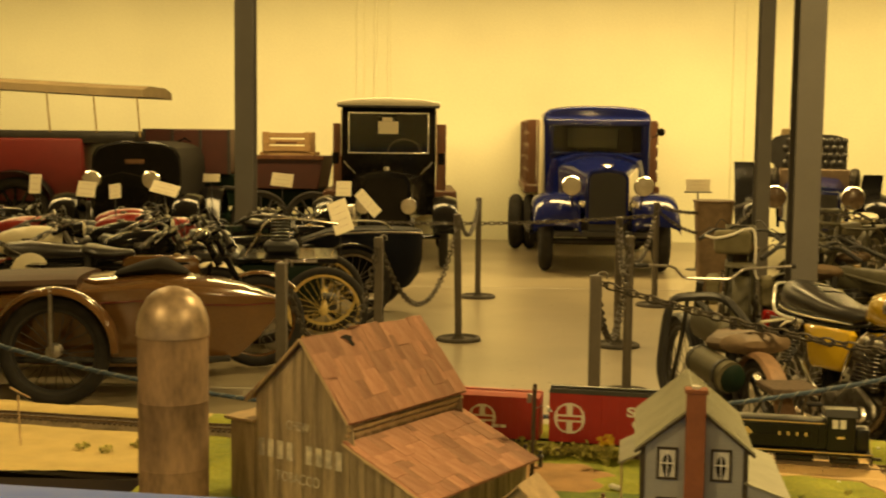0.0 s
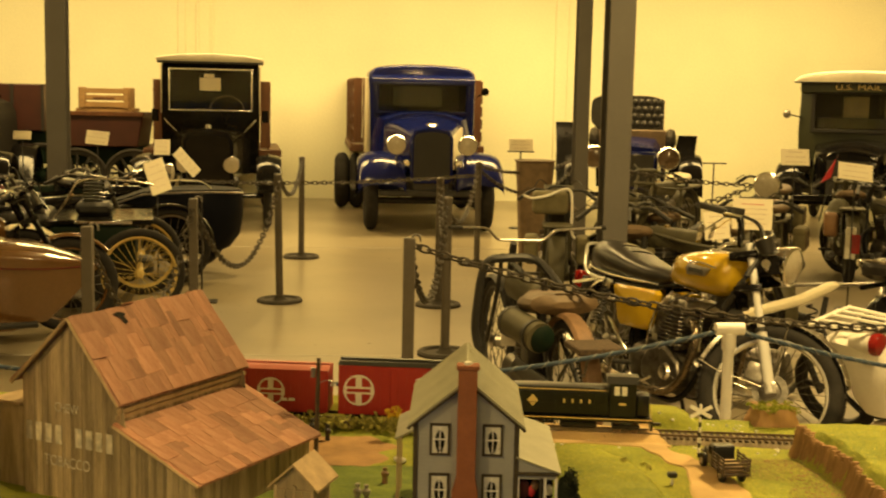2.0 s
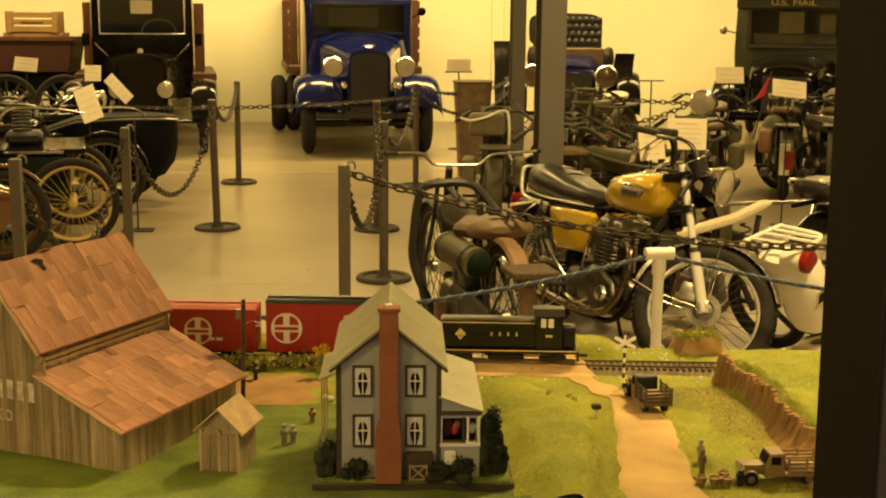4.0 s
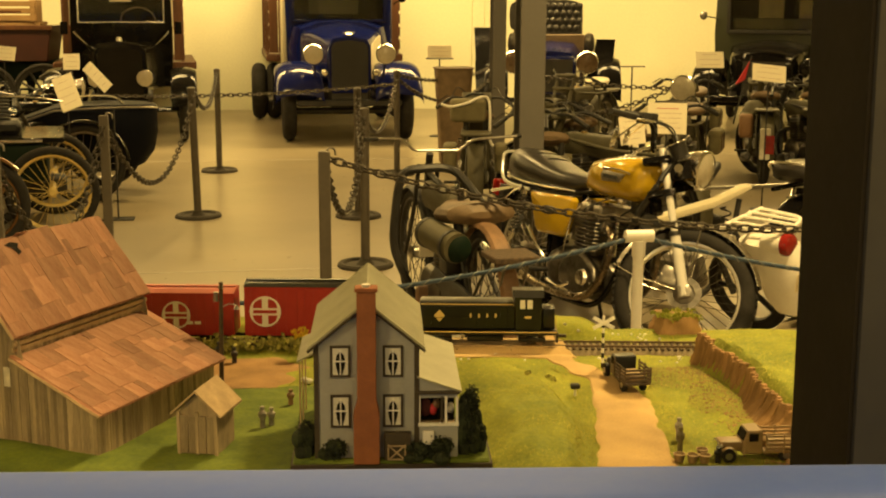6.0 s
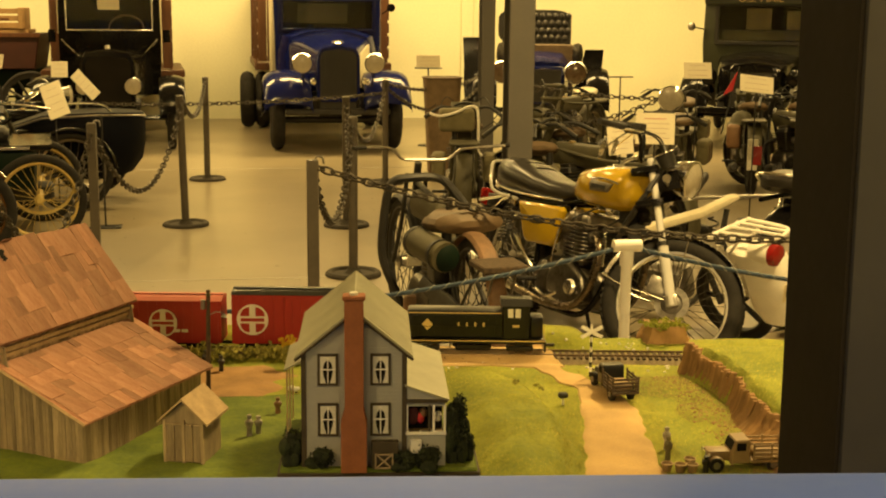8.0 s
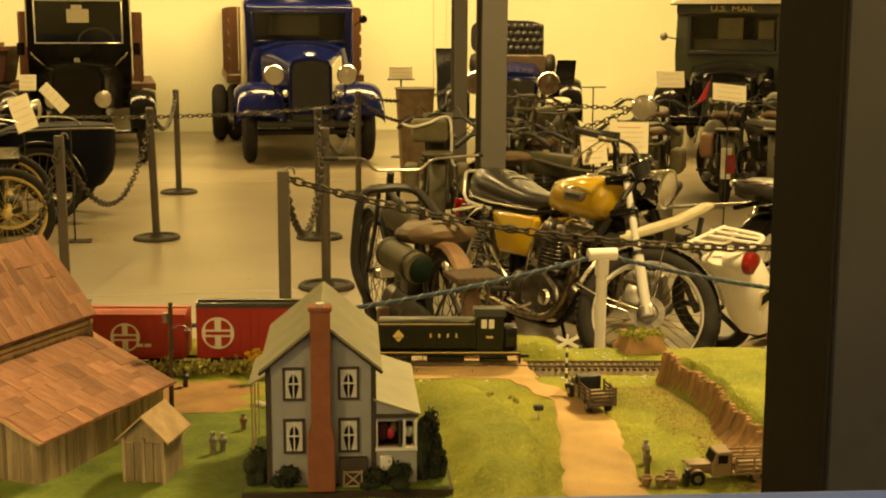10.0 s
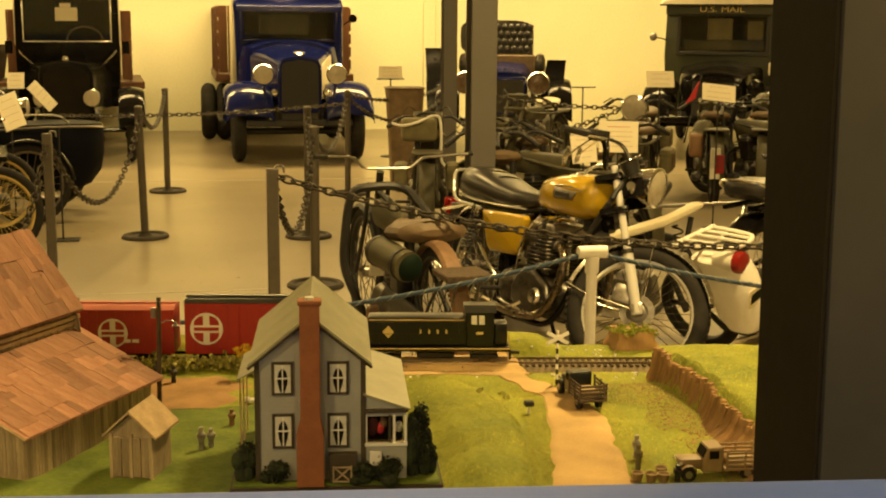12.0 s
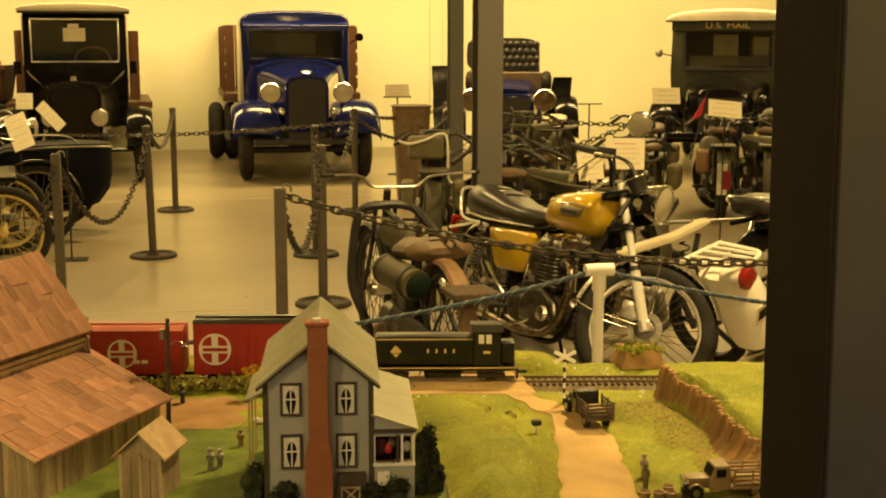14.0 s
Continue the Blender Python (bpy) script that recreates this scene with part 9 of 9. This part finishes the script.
# flat luggage rack: a bent outer hoop, inner bars and a front cross bar
part("rack_hoop", tube(bmesh.new(), smooth_line([(0.036, 0.105, 0.735), (-0.15, 0.095, 0.74), (-0.28, 0.083, 0.74), (-0.345, 0.03, 0.74), (-0.372, -0.05, 0.74), (-0.355, -0.115, 0.74), (-0.30, -0.14, 0.74), (-0.15, -0.157, 0.74), (-0.034, -0.174, 0.735)], 6), 0.0125, 10), WHITE, mo)
part("rack_cross_bar", tube(bmesh.new(), [(0.048, 0.125, 0.733), (0.0, -0.035, 0.737), (-0.044, -0.19, 0.735)], 0.0125, 10), WHITE, mo)
for y0, y1 in ((0.035, 0.020), (-0.050, -0.045), (-0.115, -0.10)):
    part("rack_bar", rod(bmesh.new(), (0.012 + 0.12 * y0, y0, 0.737), (-0.352, y1, 0.737), 0.010, n=10), WHITE, mo)
for y in (0.085, -0.15):
    part("rack_stay", rod(bmesh.new(), (-0.02, y * 0.6, 0.58), (-0.16, y, 0.735), 0.009, n=8), WHITE, mo)
for s in (-1, 1):
    part("shock_absorber", rod(bmesh.new(), (0.02, s * 0.11, 0.30), (0.12, s * 0.10, 0.60), 0.020, n=10), BLACK_SATIN, mo)
part("frame_beam", tube(bmesh.new(), smooth_line([(0.05, 0, 0.60), (0.4, 0, 0.55), (0.7, 0, 0.45), (0.95, 0, 0.70)], 5), 0.028, 12), WHITE, mo)
part("engine", B(0.35, 0.62, -0.09, 0.09, 0.20, 0.42, bevel=0.04, seg=2), ALU, mo)
for s in (-1, 1):
    part("fork_leg", rod(bmesh.new(), (0.93, s * 0.06, 0.80), (1.12, s * 0.06, 0.28), 0.016, n=10), WHITE, mo)
part("handlebar", tube(bmesh.new(), smooth_line([(0.75, 0.32, 1.0), (0.88, 0.2, 1.0), (0.93, 0.05, 0.86), (0.93, -0.05, 0.86), (0.88, -0.2, 1.0), (0.75, -0.32, 1.0)], 4), 0.011, 8), CHROME, mo)

# cream spring frame leaning behind the yellow motorcycle
sf2 = thing("spring_frame", pose(2.56, 7.0, 0, 0, 0, 4), "cream painted rear frame with coil springs", "vehicle frame")
part("beam", loft(bmesh.new(), [oval(x, 0, z, 0.045, h, 12, 3.0) for x, z, h in ((-0.34, 0.44, 0.015), (-0.28, 0.47, 0.024), (0.1, 0.565, 0.026), (0.26, 0.635, 0.025), (0.30, 0.65, 0.014))]), CREAM, sf2)
for x, z in ((-0.16, 0.48), (0.17, 0.56)):
    pts = [(x + 0.03 * math.cos(i * 0.7), 0.03 * math.sin(i * 0.7), 0.20 + (z - 0.22) * i / 60) for i in range(61)]
    part("spring", tube(bmesh.new(), pts, 0.006, 5), BLACK_SATIN, sf2)
part("crossbar", rod(bmesh.new(), (0.0, 0.1, 0.63), (0.62, 0.1, 0.635), 0.011, n=8), ALU, sf2)
part("cradle", tube(bmesh.new(), smooth_line([(-0.28, 0, 0.46), (-0.16, 0, 0.20), (0.0, 0, 0.02), (0.17, 0, 0.20), (0.25, 0, 0.58)], 5), 0.016, 8), BLACK_SATIN, sf2)
motorcycle(pose(3.0, 6.60, 0, 0, 0, 38), "black motorcycle with large padded seat", BLACK, BLACK, bar_w=0.34, tail=False)

# ---- motorcycles with sidecars by the left aisle ----
sc = thing("sidecar", pose(-2.64, 7.72, -0.0, 0, 0, 4), "bronze brown boat-shaped sidecar with a red pinstripe", "sidecar")
SEC = [(-0.75, 0.30, 0.25, 0.50, 0.30), (-0.55, 0.36, 0.23, 0.62, 0.30), (-0.1, 0.38, 0.21, 0.665, 0.30), (0.3, 0.37, 0.20, 0.70, 0.30), (0.55, 0.345, 0.20, 0.715, 0.30), (0.85, 0.27, 0.20, 0.675, 0.30), (1.05, 0.175, 0.25, 0.645, 0.30), (1.16, 0.12, 0.35, 0.62, 0.30), (1.24, 0.075, 0.44, 0.60, 0.30), (1.31, 0.03, 0.53, 0.585, 0.30), (1.335, 0.012, 0.55, 0.578, 0.30)]
rings = []
for x, w, z0, z1, y in SEC:
    rings.append([Vector((x, y + w * cy, z0 + (z1 - z0) * cz)) for cy, cz in ((-0.78, 0), (-0.92, 0.4), (-1, 0.90), (-1.0, 0.945), (-0.97, 0.965), (-0.55, 1.05), (0, 1.11), (0.55, 1.05), (0.97, 0.965), (1.0, 0.945), (1, 0.90), (0.92, 0.4), (0.78, 0))])
bodysc = part("body", loft(bmesh.new(), rings), BROWN_EN, sc)
part("pinstripe", tube(bmesh.new(), [(x, y - w * 1.002, z0 + (z1 - z0) * 0.80) for x, w, z0, z1, y in SEC], 0.0045, 5), RED, bodysc, "thin red pinstripe")
# flat near-black sheet on the deck, painting the shade of the opening
part("cockpit", loft(bmesh.new(), [oval(x, 0.30, 0.695, w, 0.012, 18, 2.2) for x, w in ((0.05, 0.1), (0.12, 0.24), (0.45, 0.26), (0.60, 0.12))]), NEAR_BLACK, bodysc, "near-black sheet painting the shade in the open cockpit")
part("cockpit_rim", tube(bmesh.new(), smooth_line([(0.60, 0.30, 0.72), (0.52, 0.10, 0.72), (0.2, 0.05, 0.71), (0.03, 0.30, 0.71), (0.2, 0.55, 0.71), (0.52, 0.50, 0.72), (0.60, 0.30, 0.72)], 5), 0.014, 8), BROWN_EN, bodysc)
part("windscreen_hood", loft(bmesh.new(), [oval(x, 0.30, z, w, h, 14, 2.2) for x, z, w, h in ((0.30, 0.75, 0.20, 0.02), (0.44, 0.775, 0.19, 0.045), (0.56, 0.79, 0.17, 0.055), (0.64, 0.77, 0.12, 0.035), (0.72, 0.745, 0.05, 0.012))]), NEAR_BLACK, bodysc)
part("upholstery", loft(bmesh.new(), [oval(x, 0.30, z, w, 0.05, 14, 3) for x, z, w in ((-0.85, 0.64, 0.30), (-0.5, 0.685, 0.36), (0.0, 0.705, 0.36), (0.1, 0.70, 0.3))]), COVER, bodysc, "dark brown leather back cover")
wheel(sc, Matrix.Translation((0.02, -0.20, 0.33)) @ UPRIGHT, 0.33, 0.085, BLACK_SATIN, 24, rim_w=0.02)
part("mudguard", shifted(arc_guard(0.385, 0.17, 0, 185, crown=0.03, n=24), Matrix.Translation((0.02, -0.20, 0.33))), BROWN_EN, sc, "polished brown mudguard")
part("guard_stay", rod(bmesh.new(), (0.02, -0.27, 0.33), (0.02, -0.27, 0.70), 0.012, n=8), ALU, sc)
for x in (-0.4, 0.6):
    part("chassis_tube", rod(bmesh.new(), (x, -0.1, 0.26), (x, 0.8, 0.26), 0.02, n=8), BLACK_SATIN, sc)
part("chassis_tube", tube(bmesh.new(), smooth_line([(-0.5, -0.1, 0.26), (0.6, -0.1, 0.26), (1.0, 0.1, 0.24)], 4), 0.02, 8), BLACK_SATIN, sc)

motorcycle(heading((-2.95, 8.75), (-1.72, 8.85)), "bronze brown motorcycle beside its sidecar", BROWN_EN, BROWN_EN, seat="solo", tank="flat", frame_mat=BLACK, rim=BROWN_EN, tele=False, lamp=False, steer=12)
rowcfg = [
    ((-3.1, 9.55), (-1.95, 9.75), "black motorcycle with bent bars and brown saddle", BLACK, BLACK, dict(seat="solo", tank="flat", seat_mat=LEATHER_BK)),
    ((-4.2, 9.2), (-3.0, 9.6), "cream racing motorcycle with black bench seat", CREAM, CREAM, dict(plate=CREAM)),
    ((-3.5, 10.5), (-2.3, 10.7), "dark red motorcycle with plain bars", BIKE_RED, BLACK, dict()),
    ((-4.7, 10.4), (-3.5, 10.6), "black motorcycle with red tank", BIKE_RED, CREAM, dict(plate=CREAM)),
    ((-3.0, 11.5), (-1.9, 11.9), "dark green motorcycle with black bars", GREEN_DK, BLACK, dict(seat="solo", tank="flat")),
    ((-4.2, 11.5), (-3.1, 11.9), "black motorcycle with red tank", BIKE_RED, BLACK, dict(seat="bench")),
    ((-5.3, 11.4), (-4.2, 11.9), "black motorcycle with cream guards and bench seat", BLACK, CREAM, dict(seat="bench")),
    ((-5.2, 9.3), (-4.2, 10.0), "cream motorcycle with black bench seat", CREAM, CREAM, dict(seat="bench", plate=CREAM)),
    ((-2.6, 12.6), (-1.6, 12.9), "black motorcycle with plain flat tank", BLACK, BLACK, dict(seat="solo", tank="flat")),
    ((-3.7, 9.85), (-2.6, 10.2), "black motorcycle with red guards beside the sidecar row", BLACK, BIKE_RED, dict(seat="bench")),
    ((-2.5, 10.1), (-1.75, 10.95), "black motorcycle with bent bars", BLACK, BLACK, dict(seat="solo", tank="flat", seat_mat=LEATHER_BK)),
    ((-3.3, 8.95), (-2.35, 9.35), "black racing motorcycle with cream guards and plates", BLACK, CREAM, dict(seat="bench", plate=CREAM)),
    ((-4.0, 10.9), (-2.9, 11.2), "red motorcycle with cream guards and black saddle", BIKE_RED, CREAM, dict(seat="bench")),
]
for i, (rear, front, label, p, g, kw) in enumerate(rowcfg):
    motorcycle(heading(rear, front), label, p, g, steer=rng.uniform(-20, 25), bar_up=rng.uniform(0.03, 0.13), bar_w=rng.uniform(0.32, 0.40), bright=ENGINE, lamp=i % 4 == 1, lamp_r=0.065, lamp_mat=BLACK, rim=ALU, pipes=ENGINE, metal=ENGINE, **kw)

# green three-wheeled forecar with yellow wheels
tr = thing("tricycle_car", pose(-1.29, 9.45, 0, 0, 0, 8), "dark green three-wheeled cycle car with yellow wire wheels", "three-wheeler")
wheel(tr, Matrix.Translation((0, 0, 0.325)) @ UPRIGHT, 0.325, 0.068, YEL_WHEEL, 28, rim_w=0.017, hub_r=0.032, hub_w=0.13, spoke_r=0.0019, split=True)
wheel(tr, Matrix.Translation((0, 1.05, 0.325)) @ UPRIGHT, 0.325, 0.068, YEL_WHEEL, 28, rim_w=0.017, hub_r=0.032, hub_w=0.13, spoke_r=0.0019)
wheel(tr, Matrix.Translation((-1.5, 0.5, 0.325)) @ UPRIGHT, 0.325, 0.068, YEL_WHEEL, 28, rim_w=0.017, hub_r=0.032, hub_w=0.13, spoke_r=0.0019)
part("body", B(-0.62, -0.02, 0.12, 0.95, 0.38, 0.66, bevel=0.03, seg=2), GREEN_DK, tr)
part("deck", B(-0.66, 0.10, 0.10, 0.97, 0.66, 0.70, bevel=0.012), BLACK, tr)
part("trim_strip", B(-0.45, -0.05, 0.085, 0.10, 0.67, 0.69, bevel=0.003), CHROME, tr)
part("chassis", B(-1.5, 0.1, 0.40, 0.62, 0.26, 0.38, bevel=0.02), BLACK_SATIN, tr)
part("axle", rod(bmesh.new(), (0, 0, 0.325), (0, 1.05, 0.325), 0.025, n=10), YEL_WHEEL, tr)
eng = part("engine", B(-0.46, -0.20, 0.38, 0.64, 0.70, 0.80, bevel=0.03), BLACK_SATIN, tr)
for k in range(7):
    part("cooling_fin", rod(bmesh.new(), (-0.34, 0.5, 0.80 + 0.026 * k), (-0.34, 0.5, 0.812 + 0.026 * k), 0.072, n=18), BLACK_SATIN, eng)
part("grab_rail", tube(bmesh.new(), smooth_line([(-0.60, 0.15, 0.70), (-0.50, 0.15, 0.84), (-0.40, 0.15, 0.98), (-0.1, 0.15, 0.98), (0.10, 0.15, 0.95)], 5), 0.009, 8), DULL_CHROME, tr)
part("seat", B(-1.0, -0.62, 0.25, 0.85, 0.62, 0.74, bevel=0.05, seg=2), LEATHER_BK, tr)
part("steering_tube", rod(bmesh.new(), (-0.62, 0.5, 0.66), (-0.85, 0.5, 1.0), 0.015, n=8), BLACK, tr)

# black motorcycle and boat sidecar behind it
motorcycle(heading((-2.50, 11.75), (-1.35, 11.85)), "black motorcycle coupled to a dark boat sidecar", BLACK, BLACK, seat="solo", tank="flat", tele=False, rim=ALU, R=0.34, steer=-8)
bs = thing("sidecar", pose(-1.05, 11.15, 0, 0, 0, 4), "very dark blue boat sidecar with bright rim", "sidecar")
rings = []
SEC2 = [(-0.80, 0.25, 0.40, 0.66), (-0.45, 0.30, 0.27, 0.78), (-0.10, 0.31, 0.22, 0.80), (0.12, 0.28, 0.23, 0.80), (0.26, 0.21, 0.29, 0.795), (0.345, 0.10, 0.40, 0.785), (0.375, 0.02, 0.55, 0.775)]
for x, w, z0, z1 in SEC2:
    rings.append([Vector((x, 0.25 + w * cy, z0 + (z1 - z0) * cz)) for cy, cz in ((-0.3, 0), (-0.75, 0.25), (-1, 0.85), (-0.9, 1.0), (0, 1.03), (0.9, 1.0), (1, 0.85), (0.75, 0.25), (0.3, 0))])
DARK_BLUE = mat("blue_black_enamel", (0.006, 0.007, 0.012), 0.5, var=0.15, scale=4, bump=0.02, spec=0.06)
b2 = part("body", loft(bmesh.new(), rings), DARK_BLUE, bs)
part("rim_bead", tube(bmesh.new(), [(x, 0.25 - w * 1.0, z1 - 0.02) for x, w, z0, z1 in SEC2], 0.009, 6), ALU, b2, "bright metal rim bead")
part("windscreen_bead", tube(bmesh.new(), smooth_line([(-0.38, -0.02, 0.80), (-0.30, -0.02, 0.87), (0.0, 0.0, 0.87), (0.10, 0.02, 0.81)], 5), 0.010, 8), CHROME, b2)
wheel(bs, Matrix.Translation((-0.22, -0.16, 0.33)) @ UPRIGHT, 0.33, 0.07, ALU, 24, rim_w=0.014)
part("mudguard", shifted(arc_guard(0.37, 0.13, 5, 180, crown=0.02, n=20), Matrix.Translation((-0.22, -0.16, 0.33))), BLACK, bs)

# ---- information cards ----
info_card(-1.335, 10.72, 0.935, 0.165, 0.31, (30, -22), 0, "tall cream information card leaning over the sidecar")
info_card(-1.20, 11.6, 1.005, 0.10, 0.30, (25, -45), 0, "narrow cream information card leaning sideways")
info_card(-1.55, 12.6, 1.09, 0.15, 0.15, (15, 0), 0, "small pinkish information card", 3)
info_card(-2.25, 13.1, 1.15, 0.22, 0.15, (30, 5), 0, "wide cream information card", 3)
info_card(-3.10, 13.6, 1.145, 0.18, 0.09, (20, 0), 0, "small cream information card", 2)
for x, y, z, w, h, t in ((-4.03, 11.0, 1.165, 0.10, 0.17, (15, 0)), (-3.58, 11.0, 1.125, 0.16, 0.14, (20, 4)), (-3.33, 11.0, 1.11, 0.10, 0.13, (20, -8)), (-3.03, 11.5, 1.115, 0.25, 0.13, (40, 14))):
    info_card(x, y, z, w, h, t, 0, "cream information card above the motorcycles", 3)
info_card(2.62, 7.75, 0.965, 0.24, 0.19, (8, 1), -8, "large cream information card with red heading", 5)
info_card(2.37, 7.65, 0.905, 0.15, 0.17, (12, -6), -8, "cream information card behind the yellow motorcycle", 4)
info_card(3.572, 9.6, 1.233, 0.21, 0.132, (25, 0), -10, "cream information card above a headlamp", 3)
info_card(4.226, 10.0, 1.107, 0.27, 0.150, (30, 6), -10, "tilted cream information card", 3)
info_card(2.43, 15.9, 1.05, 0.30, 0.15, (10, 0), 0, "pale pink information card on a wire stand", 3, False)


def easel(x, y, h):
    ob = thing("sign_stand", pose(x, y, 0), "thin black wire sign stand by the wall", "sign stand")
    part("rod", rod(bmesh.new(), (0, 0, 0.01), (0, 0, h), 0.010, n=8), BLACK_SATIN, ob)
    part("shelf", B(-0.17, 0.17, -0.02, 0.02, h - 0.008, h + 0.008, bevel=0.003), BLACK_SATIN, ob)
    part("foot", lathe(bmesh.new(), [(0, 0.02), (0.12, 0.012), (0.13, 0), (0, 0)], 18), BLACK_SATIN, ob)


easel(5.073, 16.4, 0.835)
easel(2.43, 15.89, 0.965)
# small sign stand without a card by the aisle
ss = thing("sign_stand", pose(-0.92, 10.15, 0), "thin black sign stand on a flat foot", "sign stand")
part("rod", rod(bmesh.new(), (0, 0, 0.01), (0, 0, 0.85), 0.007, n=8), BLACK_SATIN, ss)
part("foot", B(-0.12, 0.12, -0.07, 0.07, 0.0, 0.012, bevel=0.003), BLACK_SATIN, ss)
